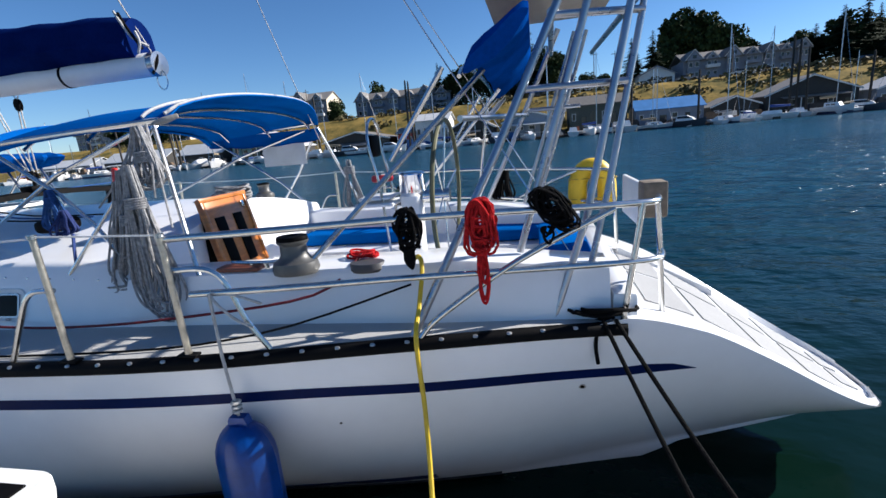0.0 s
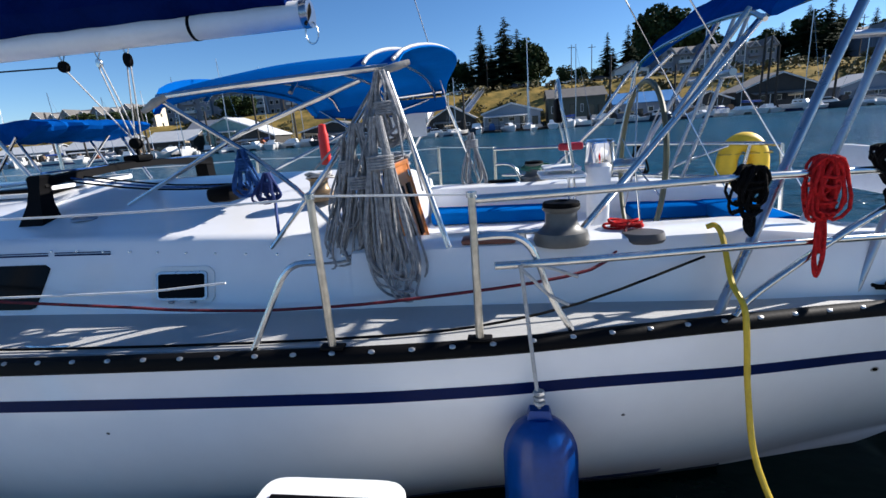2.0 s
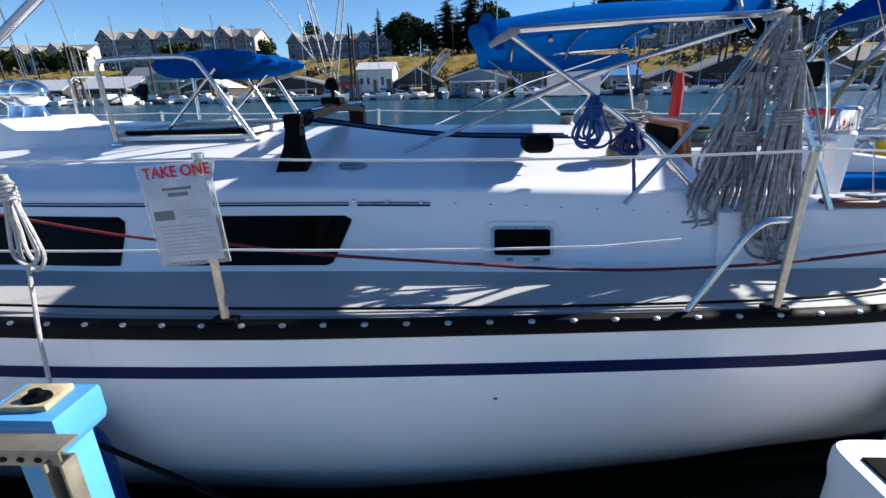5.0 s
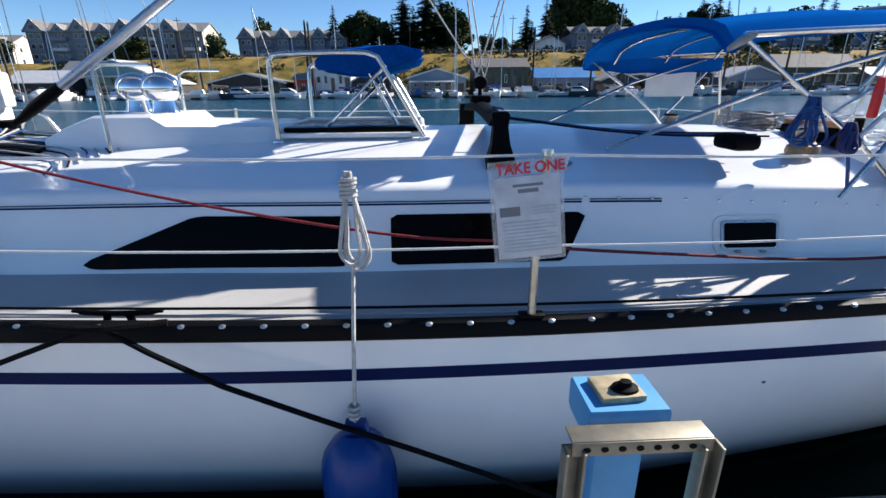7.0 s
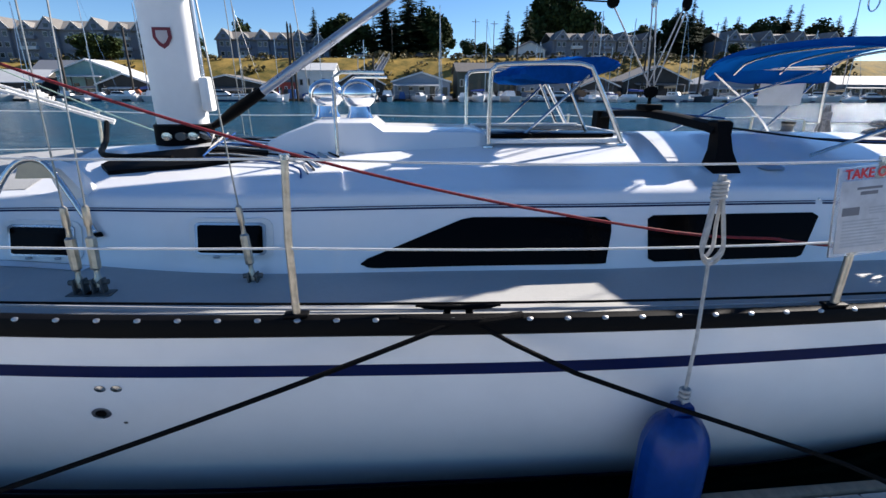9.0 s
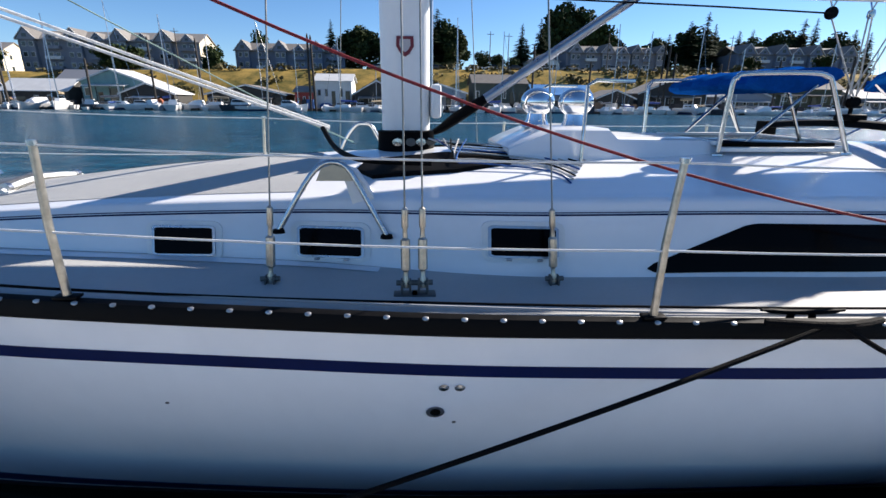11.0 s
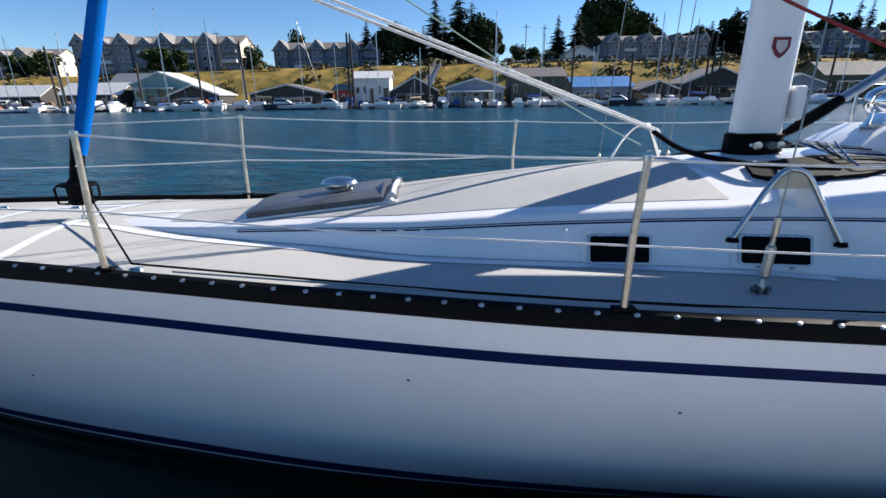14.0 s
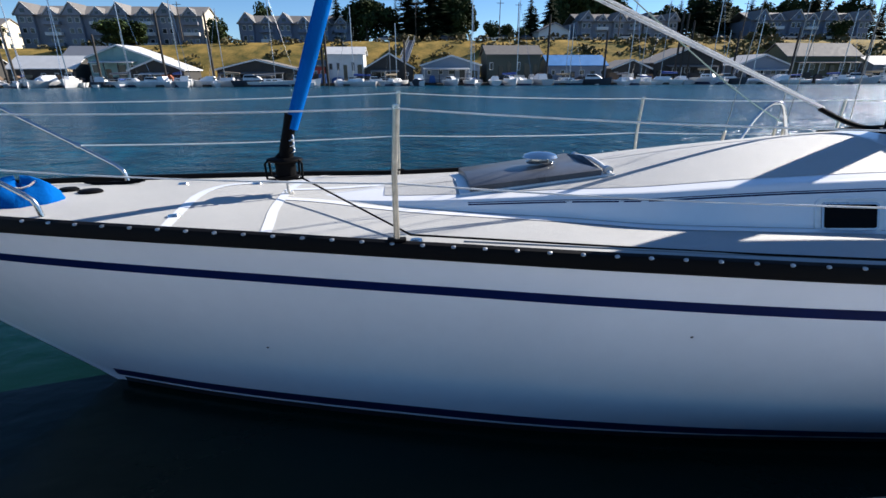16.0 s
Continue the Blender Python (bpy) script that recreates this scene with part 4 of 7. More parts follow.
for sg in (-1, 1):
    m = lambda y: y if sg < 0 else 2 * YC - y
    rod("bimini_edge_tube", [(-0.26, m(2.95), 2.425), (0.3, m(2.965), 2.45), (0.93, m(3.03), 2.475)], 0.015, STEEL, "stainless tube along the canopy edge", 8, 4)
    rod("bimini_leg", [(-0.78, m(3.187), 1.86), (0.10, m(3.05), 2.22), (0.80, m(2.98), 2.42)], 0.0125, STEEL, "stainless bimini leg", 8)
    rod("bimini_leg", [(0.296, m(2.806), 1.65), (0.62, m(2.88), 2.02), (0.93, m(2.98), 2.44)], 0.0125, STEEL, "stainless bimini leg", 8)
    rod("bimini_leg", [(1.20, m(2.76), 1.63), (0.93, m(2.98), 2.44)], 0.014, STEEL, "stainless bimini leg", 8)
    rod("bimini_leg", [(-0.25, m(2.96), 2.41), (0.20, m(2.96), 2.10), (0.42, m(2.92), 1.93), (0.62, m(2.88), 1.72)], 0.0125, STEEL, "stainless bimini leg", 8)
for x, e in ((-0.05, 0.0), (0.42, 0.01), (0.86, 0.02)):
    pts = []
    for a in steps(-1.0, 1.0, 16):
        pts.append((x, YC + a * 1.0 + 0.02, 2.385 + e + 0.165 * math.sqrt(max(0, 1 - abs(a) ** 2.6))))
    rod("bimini_bow", pts, 0.0115, STEEL, "stainless bow under the canopy", 8)
bm = bmesh.new()
loft(bm, [[(0.28, 5.06 + d, 2.10), (0.75, 5.06 + d, 2.10), (0.75, 5.06 + d, 2.38), (0.28, 5.06 + d, 2.38)] for d in (0, 0.004)], True, True, True)
bpart("side_curtain", bm, mat("clear_vinyl", (0.55, 0.57, 0.58), 0.3, vary=0.1, trans=0.0), "pale vinyl side curtain")

# companionway with its teak boards
bm = bmesh.new()
box(bm, (0.752, 3.64, 1.66), (0.02, 0.46, 0.56), 0.004)
bpart("companionway", bm, BLACK, "dark companionway opening")
bm = bmesh.new()
turn = Matrix.Rotation(radians(-12), 3, "Y")
box(bm, (0.83, 3.62, 1.70), (0.04, 0.50, 0.56), 0.008, turn)
door = bpart("companion_board", bm, TEAK, "varnished orange teak drop board")
for y in (3.50, 3.70):
    bm = bmesh.new()
    box(bm, (0.862, y, 1.66), (0.012, 0.10, 0.36), 0.004, turn)
    bpart("board_slot", bm, BLACK, "dark slotted opening in the board", door)
bm = bmesh.new()
for c, s in (((0.79, 3.62, 1.965), (0.03, 0.52, 0.03)), ((0.845, 3.385, 1.70), (0.03, 0.03, 0.54)), ((0.845, 3.855, 1.70), (0.03, 0.03, 0.54))):
    box(bm, c, s, 0.006, turn)
bpart("board_frame", bm, TEAK, "", door)
bm = bmesh.new()
box(bm, (0.815, 3.80, 1.89), (0.012, 0.03, 0.05), 0.004, turn)
bpart("latch", bm, STEEL, "", door)

# winches


def winch(x, y, z, s, material, label):
    bm = bmesh.new()
    lathe(bm, [(0.0, 0.0), (0.105, 0.0), (0.108, 0.025), (0.10, 0.06), (0.075, 0.075), (0.062, 0.10), (0.06, 0.15), (0.072, 0.165), (0.074, 0.175), (0.05, 0.18)], (x, y, z), 24, SX * 0.9)
    w = bpart("winch", bm, material, label)
    w.data.transform(Matrix.Translation((x, y - YC, z)) @ Matrix.Scale(s, 4) @ Matrix.Translation((-x, -(y - YC), -z)))
    bm = bmesh.new()
    lathe(bm, [(0.0, 0.0), (0.068 * s, 0.0), (0.072 * s, 0.012 * s), (0.068 * s, 0.026 * s), (0.03 * s, 0.03 * s), (0.02 * s, 0.02 * s), (0.0, 0.02 * s)], (x, y, z + 0.172 * s), 24, SX * 0.9)
    bpart("winch_top", bm, BLACK, "black self-tailing jaw", w)
    return w


winch(1.72, 2.86, 1.605, 1.0, GREYM, "large grey sheet winch on the coaming")
winch(1.72, 5.14, 1.605, 1.0, GREYM, "large grey sheet winch on the coaming")
winch(0.41, 3.24, 1.82, 0.72, mat("bronze_winch", (0.22, 0.16, 0.10), 0.4, metal=0.7), "small bronze winch on the coachroof")
winch(0.41, 4.76, 1.82, 0.72, GREYM, "small winch on the coachroof")
for p in ((1.38, 2.87, 1.635), (1.42, 5.12, 1.635)):
    bm = bmesh.new()
    box(bm, (p[0], p[1], p[2]), (0.26, 0.10, 0.03), 0.014)
    bpart("winch_handle_pocket", bm, mat("brown_pocket", (0.16, 0.05, 0.03), 0.5) if p[1] < 4 else BLACK)
bm = bmesh.new()
lathe(bm, [(0.0, 0), (0.075, 0.0), (0.08, 0.015), (0.07, 0.045), (0.0, 0.05)], (2.10, 2.92, 1.585), 20, SX)
bpart("instrument_cover", bm, mat("dark_grey_plastic", (0.05, 0.05, 0.055), 0.5), "round dark instrument cover")


def cleat(x, y, z, s=1.0, material=STEEL, yaw=0.0):
    bm = bmesh.new()
    for k in (-1, 1):
        sweep(bm, [(0.035 * k * s, 0, 0), (0.03 * k * s, 0, 0.03 * s)], 0.011 * s, 8)
    sweep(bm, smooth_line([(-0.125 * s, 0, 0.042 * s), (-0.05 * s, 0, 0.034 * s), (0.05 * s, 0, 0.034 * s), (0.125 * s, 0, 0.042 * s)], 4), [0.006 * s] * 2 + [0.011 * s] * 9 + [0.006 * s] * 2, 8)
    bm.transform(Matrix.Translation((x, y, z)) @ Matrix.Rotation(yaw, 4, "Z") @ Matrix.Diagonal((SX, 1, 1, 1)))
    return bpart("deck_cleat", bm, material, "deck cleat")


cleat(1.50, 2.86, 1.63)
cleat(-3.05, 2.34, 1.31, 1.1, BLACK, -0.06)
cleat(-10.80, 4.36, 1.462, 1.25, BLACK, 0.1)
cleat(-10.95, 3.52, 1.44, 1.0, BLACK, -0.3)
cleat(3.33, 3.02, 1.24, 1.0, BLACK, 0.25)
cleat(-0.62, 2.36, 1.315, 0.7)

# binnacle with wheel
bm = bmesh.new()
rings = []
for z, w, d in ((0.95, 0.085, 0.12), (1.0, 0.056, 0.095), (1.45, 0.052, 0.085), (1.70, 0.056, 0.09), (1.84, 0.062, 0.10), (1.86, 0.05, 0.085)):
    rings.append([(2.09 + SX * w * math.copysign(abs(math.cos(a)) ** 0.6, math.cos(a)), YC + d * math.copysign(abs(math.sin(a)) ** 0.6, math.sin(a)), z) for a in (2 * math.pi * k / 20 for k in range(20))])
loft(bm, rings, True, True, True)
binn = bpart("binnacle", bm, WHITEP, "white steering pedestal")
bm = bmesh.new()
lathe(bm, [(0.0, 0), (0.072, 0), (0.075, 0.02), (0.07, 0.14), (0.075, 0.15), (0.06, 0.165), (0.0, 0.17)], (2.10, YC, 1.85), 24, SX)
bpart("compass_hood", bm, CHROME, "polished compass hood", binn)
rod("pedestal_guard", [(1.93, 3.86, 1.3), (1.90, 3.86, 1.9), (1.84, 3.88, 2.22), (1.83, 3.93, 2.36), (1.83, 4.0, 2.41), (1.83, 4.08, 2.41), (1.83, 4.14, 2.36), (1.84, 4.16, 2.2), (1.90, 4.14, 1.9), (1.93, 4.14, 1.3)], 0.0105, STEEL, "", 8, 3, binn)
bm = bmesh.new()
box(bm, (1.83, 4.02, 2.22), (0.05, 0.20, 0.16), 0.02)
bpart("instrument_pod", bm, BLACK, "black instrument pod", binn)
bm = bmesh.new()
box(bm, (1.90, 3.93, 1.985), (0.16, 0.05, 0.05), 0.015)
bpart("control_head", bm, mat("red_plastic", (0.55, 0.02, 0.03), 0.4), "red control knob", binn)
bm = bmesh.new()
box(bm, (1.84, 4.0, 1.80), (0.30, 0.34, 0.025), 0.01)
box(bm, (1.84, 4.0, 1.845), (0.24, 0.30, 0.02), 0.008)
bpart("cockpit_table", bm, WHITEP, "white folding cockpit table", binn)
bm = bmesh.new()
ring = [(2.36 + 0.02 * math.sin(a), YC + 0.53 * math.cos(a), 1.83 + 0.53 * math.sin(a)) for a in (2 * math.pi * k / 48 for k in range(49))]
sweep(bm, ring, 0.0165, 8)
wheel = bpart("steering_wheel", bm, mat("wheel_leather", (0.10, 0.10, 0.05), 0.5, vary=0.4, scale=9), "large steering wheel with leather rim")
for k in range(6):
    a = k * math.pi / 3 + 0.3
    rod("spoke", [(2.33, YC, 1.83), (2.36, YC + 0.53 * math.cos(a), 1.83 + 0.53 * math.sin(a))], 0.006, STEEL, "", 6, parent=wheel)
rod("wheel_hub", [(2.18, YC, 1.83), (2.38, YC, 1.83)], 0.05, STEEL, "", 14, parent=wheel)

# stern arch with its canopy
g = bpart("stern_arch_leg", sweep(bmesh.new(), [(2.36, 2.72, 1.27), (2.80, 3.0, 2.12), (3.10, 3.14, 2.75), (3.22, 3.2, 3.0)], 0.021, 12), ALU, "thick aluminium leg of the stern arch")
for pts, r in (
    ([(2.90, 3.12, 1.60), (3.24, 3.16, 2.70), (3.33, 3.2, 3.0)], 0.019),
    ([(3.06, 2.97, 1.26), (3.24, 3.05, 1.78), (3.45, 3.16, 2.70), (3.52, 3.2, 3.0)], 0.019),
    ([(3.12, 3.02, 1.45), (3.20, 3.06, 1.40), (3.26, 3.10, 1.50), (3.36, 3.16, 1.9), (3.54, 3.28, 2.75), (3.58, 3.3, 3.0)], 0.017),
    ([(2.36, 5.28, 1.27), (2.80, 5.0, 2.12), (3.22, 4.8, 3.0)], 0.021),
    ([(2.88, 5.1, 1.56), (3.28, 5.02, 2.75), (3.36, 5.0, 3.0)], 0.016),
    ([(3.01, 5.12, 1.55), (3.37, 5.04, 2.70), (3.46, 5.0, 3.0)], 0.016),
):
    rod("stern_arch_leg", pts, r, ALU, "thick aluminium leg of the stern arch", 12)
for a, b in (((2.95, 3.1, 2.43), (3.46, 3.2, 2.43)), ((3.10, 3.14, 2.76), (3.55, 3.28, 2.76)), ((2.95, 5.0, 2.40), (3.40, 5.02, 2.40)), ((3.10, 3.16, 2.78), (3.16, 4.85, 2.82)), ((3.50, 3.2, 2.80), (3.50, 5.0, 2.82)), ((2.6, 3.30, 2.33), (2.95, 4.9, 2.36))):
    rod("arch_rung", [a, b], 0.018, ALU, "aluminium rung of the stern arch", 10)
bm = bmesh.new()
box(bm, (3.14, 4.35, 3.09), (0.84, 1.0, 0.045), 0.012)
bpart("arch_panel", bm, mat("weathered_panel", (0.33, 0.30, 0.26), 0.7), "weathered panel on the stern arch")
bm = bmesh.new()
rings = []
for i, y in enumerate(steps(3.12, 5.22, 16)):
    a = (y - 4.17) / 1.05
    zc = 2.56 + 0.10 * math.sqrt(max(0.0, 1 - abs(a) ** 2.4)) + 0.02 * math.sin(i * 1.7) * 0.5
    ring = []
    for k in range(14):
        q = 2 * math.pi * k / 14
        e = 0.045 + 0.012 * math.sin(3 * q + i)
        u, w = 0.21 * math.cos(q), e * math.sin(q)
        ring.append((2.83 + u * 0.80 - w * 0.6, y, zc + 0.11 + u * 0.62 + w * 0.8))
    rings.append(ring)
loft(bm, rings, True, True, True)
bpart("helm_canopy", bm, mat("deep_blue_canvas", (0.002, 0.05, 0.26), 0.9, spec=0.0, vary=0.3, scale=4, bump=0.5, bump_scale=25), "deep blue canvas canopy over the helm")
for sg in (-1, 1):
    m = lambda y: y if sg < 0 else 2 * YC - y
    rod("canopy_strut", [(1.77, m(2.85), 1.62), (2.74, m(3.36), 2.58)], 0.016, STEEL, "stainless strut of the helm canopy", 8)
    rod("canopy_strut", [(2.25, m(3.05), 2.14), (2.55, m(3.10), 2.56)], 0.013, STEEL, "stainless strut of the helm canopy", 8)
    rod("canopy_strut", [(2.60, m(2.9), 2.55), (2.38, m(2.72), 1.30)] if sg > 0 else [(2.25, m(3.05), 2.14), (2.56, m(3.1), 2.58)], 0.013, STEEL, "stainless strut of the helm canopy", 8)
rod("canopy_bow", [(2.64, 4.17 + a * 1.05, 2.53 + 0.10 * math.sqrt(max(0, 1 - abs(a) ** 2.4))) for a in steps(-1, 1, 18)], 0.012, STEEL, "stainless bow of the helm canopy", 8)

# stanchions, gate braces, lifelines
STAN = [(-8.655, 0.69), (-6.165, 0.64), (-3.727, 0.655), (-1.395, 0.63), (0.756, 0.60), (1.348, 0.57)]
for sgn in (-1, 1):
    tops = []
    for x, h in STAN:
        y, z = YC + sgn * (half(x) - 0.02), top_z(x)
        lean = 0.02 if x < 0 else 0.0
        st = rod("stanchion", [(x, y, z - 0.05), (x, y + sgn * 0.006, z + h * 0.5), (x + lean, y + sgn * 0.012, z + h)], [0.0165, 0.0155, 0.0145], SPOST, "stainless stanchion", 10)
        bm = bmesh.new()
        lathe(bm, [(0.0, 0), (0.02, 0.0), (0.02, 0.02), (0.0, 0.022)], (x + lean, y + sgn * 0.012, z + h - 0.01), 10)
        bpart("stanchion_cap", bm, STEEL, "", st)
        bm = bmesh.new()
        box(bm, (x, y, z - 0.016 + rail_up(x)), (0.10, 0.05, 0.014), 0.005)
        bpart("stanchion_base", bm, RUBBER, "", st)
        tops.append((x + lean, y + sgn * 0.012, z + h))
    by = lambda x: YC + sgn * (half(x) - 0.03)
    for pts in ([(0.41, by(0.41), 1.33), (0.55, by(0.5), 1.58), (0.60, by(0.55), 1.66), (0.66, by(0.6), 1.70), (0.76, by(0.756), 1.70)], [(1.72, by(1.72), 1.33), (1.64, by(1.64), 1.48), (1.58, by(1.6), 1.66), (1.53, by(1.55), 1.73), (1.46, by(1.46), 1.755), (1.35, by(1.348), 1.755)]):
        rod("gate_brace", pts, 0.0135, STEEL, "bent stainless gate brace", 8, 3)
    n = len(tops)
    for f, fr in ((0.0, 0.0), (0.0, 0.56)):
        line = [(-11.56, YC + sgn * 0.435, 2.085) if fr == 0 else (-11.07, YC + sgn * 0.463, 1.775)]
        for (ax, ay, az), (sx_, h) in zip(tops[:5], STAN[:5]):
            line.append((ax, ay, az - h * fr * 0.95 - 0.008))
        pts = []
        for a, b in zip(line, line[1:]):
            for k in range(6):
                u = k / 6
                pts.append((a[0] + (b[0] - a[0]) * u, a[1] + (b[1] - a[1]) * u, a[2] + (b[2] - a[2]) * u - 0.018 * 4 * u * (1 - u)))
        pts.append(line[-1])
        if fr:
            pts[-1] = (0.35, pts[-1][1], pts[-1][2])
            pts = [p for p in pts if p[0] < 0.36]
        rod("lifeline", pts, 0.0048, WIRE, "white coated wire lifeline", 6)
    rod("gate_line", [tops[4], tops[5]], 0.0045, WIRE, "white coated gate line", 6)
    hi = [(1.34, YC + sgn * 1.59, 1.905), (1.8, YC + sgn * 1.50, 1.902), (2.5, YC + sgn * 1.31, 1.893), (3.2, YC + sgn * 1.10, 1.862), (3.46, YC + sgn * 1.0, 1.85), (3.58, YC + sgn * 0.92, 1.845), (3.62, YC + sgn * 0.75, 1.84)]
    mid = [(1.42, YC + sgn * 1.58, 1.64), (1.8, YC + sgn * 1.50, 1.63), (2.5, YC + sgn * 1.31, 1.61), (3.2, YC + sgn * 1.10, 1.575), (3.48, YC + sgn * 1.0, 1.56), (3.60, YC + sgn * 0.92, 1.555), (3.64, YC + sgn * 0.78, 1.55)]
    rod("pushpit_rail", hi, 0.0165, STEEL, "polished stainless pushpit rail", 10, 4)
    rod("pushpit_rail", mid, 0.0155, STEEL, "polished stainless pushpit rail", 10, 4)
    rod("pushpit_post", [(3.40, YC + sgn * 1.02, 1.22), (3.50, YC + sgn * 0.99, 1.85)], 0.0155, STEEL, "stainless pushpit post", 10)
    rod("pushpit_brace", [(2.42, YC + sgn * 1.32, 1.30), (2.52, YC + sgn * 1.29, 1.40), (2.9, YC + sgn * 1.2, 1.64), (3.36, YC + sgn * 1.05, 1.84)], 0.015, STEEL, "stainless pushpit brace", 10, 4)
    rod("pushpit_post", [(3.62, YC + sgn * 0.75, 1.84), (3.64, YC + sgn * 0.74, 1.56), (3.66, YC + sgn * 0.74, 1.12)], 0.0155, STEEL, "stainless pushpit post", 10)
    # pulpit
    rod("pulpit", [(-10.76, YC + sgn * 0.47, 1.44), (-10.775, YC + sgn * 0.47, 1.55), (-10.79, YC + sgn * 0.47, 1.585), (-10.83, YC + sgn * 0.47, 1.62), (-11.05, YC + sgn * 0.465, 1.765), (-11.50, YC + sgn * 0.44, 2.05), (-11.62, YC + sgn * 0.43, 2.11), (-11.78, YC + sgn * 0.40, 2.14), (-12.4, YC + sgn * 0.22, 2.16), (-12.70, YC, 2.16)], 0.015, STEEL, "stainless pulpit tube", 10)
    rod("pulpit_collar", [(-11.045, YC + sgn * 0.465, 1.762), (-11.075, YC + sgn * 0.464, 1.781)], 0.021, STEEL, "clamp collar on the pulpit tube", 10)
    rod("pulpit_foot", [(-12.1, YC + sgn * 0.2, 1.48), (-12.3, YC + sgn * 0.26, 2.15)], 0.0155, STEEL, "stainless pulpit tube", 10)

# foredeck seams and fittings
for run in ([(-9.97, 3.28), (-10.0, 3.62), (-10.03, 3.95), (-9.98, 4.24), (-9.83, 4.36), (-9.62, 4.42), (-9.40, 4.46)], [(-9.38, 3.14), (-9.41, 3.4), (-9.44, 3.66), (-9.45, 4.2), (-9.40, 4.46), (-9.30, 4.86)], [(x, YC - cab_b(x) - 0.035) for x in steps(-9.42, -4.9, 16)], [(x, YC + cab_b(x) + 0.035) for x in steps(-9.42, -4.9, 16)]):
    pts = smooth_line([(x, y, 0) for x, y in run], 5)
    bm = bmesh.new()
    rings = []
    for i, p in enumerate(pts):
        d = (pts[min(i + 1, len(pts) - 1)] - pts[max(i - 1, 0)]).normalized()
        sd = Vector((-d.y, d.x, 0)) * 0.032
        rings.append([(q.x, q.y, deck_z(q.x, q.y) + 0.004) for q in (p - sd, p + sd)])
    loft(bm, rings)
    bpart("smooth_seam", bm, GEL, "smooth white band between non-skid panels")
for x, y in ((-8.55, 3.10), (-10.3, 4.35), (-9.75, 4.35), (-10.0, 3.5)):
    bm = bmesh.new()
    lathe(bm, [(0.0, 0), (0.03, 0.0), (0.025, 0.012), (0.0, 0.014)], (x, y, deck_z(x, y)), 12, SX)
    bpart("deck_fitting", bm, STEEL)
rod("furling_line", [(-9.33, 3.97, 1.60), (-8.58, 3.12, 1.44)], 0.006, ROPE_K, "black furling line", 6)
rod("furling_line", [(-8.58, 3.12, 1.44), (-6.3, 2.62, 1.41), (-3.9, 2.45, 1.345), (-1.5, 2.33, 1.34), (0.7, 2.40, 1.345), (1.6, 2.60, 1.36), (2.35, 2.85, 1.52)], 0.006, ROPE_K, "black furling line", 6, 5)
rod("jackline", [(-8.3, 3.0, 1.435), (-6.1, 2.60, 1.40), (-3.7, 2.40, 1.335), (-1.4, 2.285, 1.33), (0.76, 2.36, 1.335)], 0.006, mat("grey_webbing", (0.36, 0.36, 0.36), 0.8), "flat webbing along the deck edge", 6, 5)

# hull skin fittings
for x, z, r in ((-4.636, 0.864, 0.03), (3.196, 0.893, 0.014)):
    y = YC - hull_b(x, z)
    bm = bmesh.new()
    lathe(bm, [(0.0, 0.0), (r * 0.55, 0.001), (r, 0.003), (r * 1.05, 0.008), (0.0, 0.009)], (x, y + 0.004, z), 18, SX, Matrix.Rotation(radians(98), 3, "X"))
    sk = bpart("skin_fitting", bm, ALU, "grey through-hull outlet")
    bm = bmesh.new()
    lathe(bm, [(0.0, 0.0), (r * 0.6, 0.0), (r * 0.6, 0.002), (0.0, 0.002)], (x, y - 0.006, z), 14, SX, Matrix.Rotation(radians(98), 3, "X"))
    bpart("outlet_hole", bm, BLACK, "", sk)
for dx in (0.0, 0.07):
    x, z = -4.60 + dx, 1.005
    bm = bmesh.new()
    lathe(bm, [(0.0, 0.0), (0.015, 0.001), (0.018, 0.006), (0.0, 0.009)], (x, YC - hull_b(x, z) + 0.002, z), 14, SX, Matrix.Rotation(radians(98), 3, "X"))
    bpart("skin_fitting", bm, STEEL, "small polished outlet")

for x, z in ((-0.33, 0.96), (1.96, 0.85), (-5.85, 0.88), (-4.55, 0.80), (-9.52, 0.62), (-7.1, 0.95)):
    bm = bmesh.new()
    lathe(bm, [(0.0, 0.0), (0.006, 0.0005), (0.0075, 0.003), (0.0, 0.005)], (x, YC - hull_b(x, z) + 0.002, z), 10, SX, Matrix.Rotation(radians(98), 3, "X"))
    bpart("drain_hole", bm, GREYM, "tiny dark drain in the topsides")
# scoop stern treads
for x0, x1, w in ((3.60, 3.86, 0.62), (3.92, 4.20, 0.60), (4.26, 4.52, 0.54), (4.58, 4.84, 0.42), (4.88, 4.98, 0.22)):
    for y0, y1 in ((-w, -0.02), (0.02, w)):
        bm = bmesh.new()
        loft(bm, [[(x, YC + y, top_z(x) - 0.03 + dz) for x, y in ((x0, y0), (x1, y0), (x1, y1), (x0, y1))] for dz in (-0.01, 0.008)], True, True, True)
        bpart("tread", bm, TREAD, "grey non-skid tread")
bm = bmesh.new()
loft(bm, [[(x, YC + y, top_z(x) - 0.03 + dz) for x, y in ((3.62, 0.64), (4.3, 0.56), (4.3, 0.40), (3.62, 0.46))] for dz in (0.0, 0.06)], True, True, True)
bpart("boarding_ladder_lid", bm, GEL, "white locker lid on the transom")

# ---- loose things on and beside the boat ----
rng = random.Random(7)


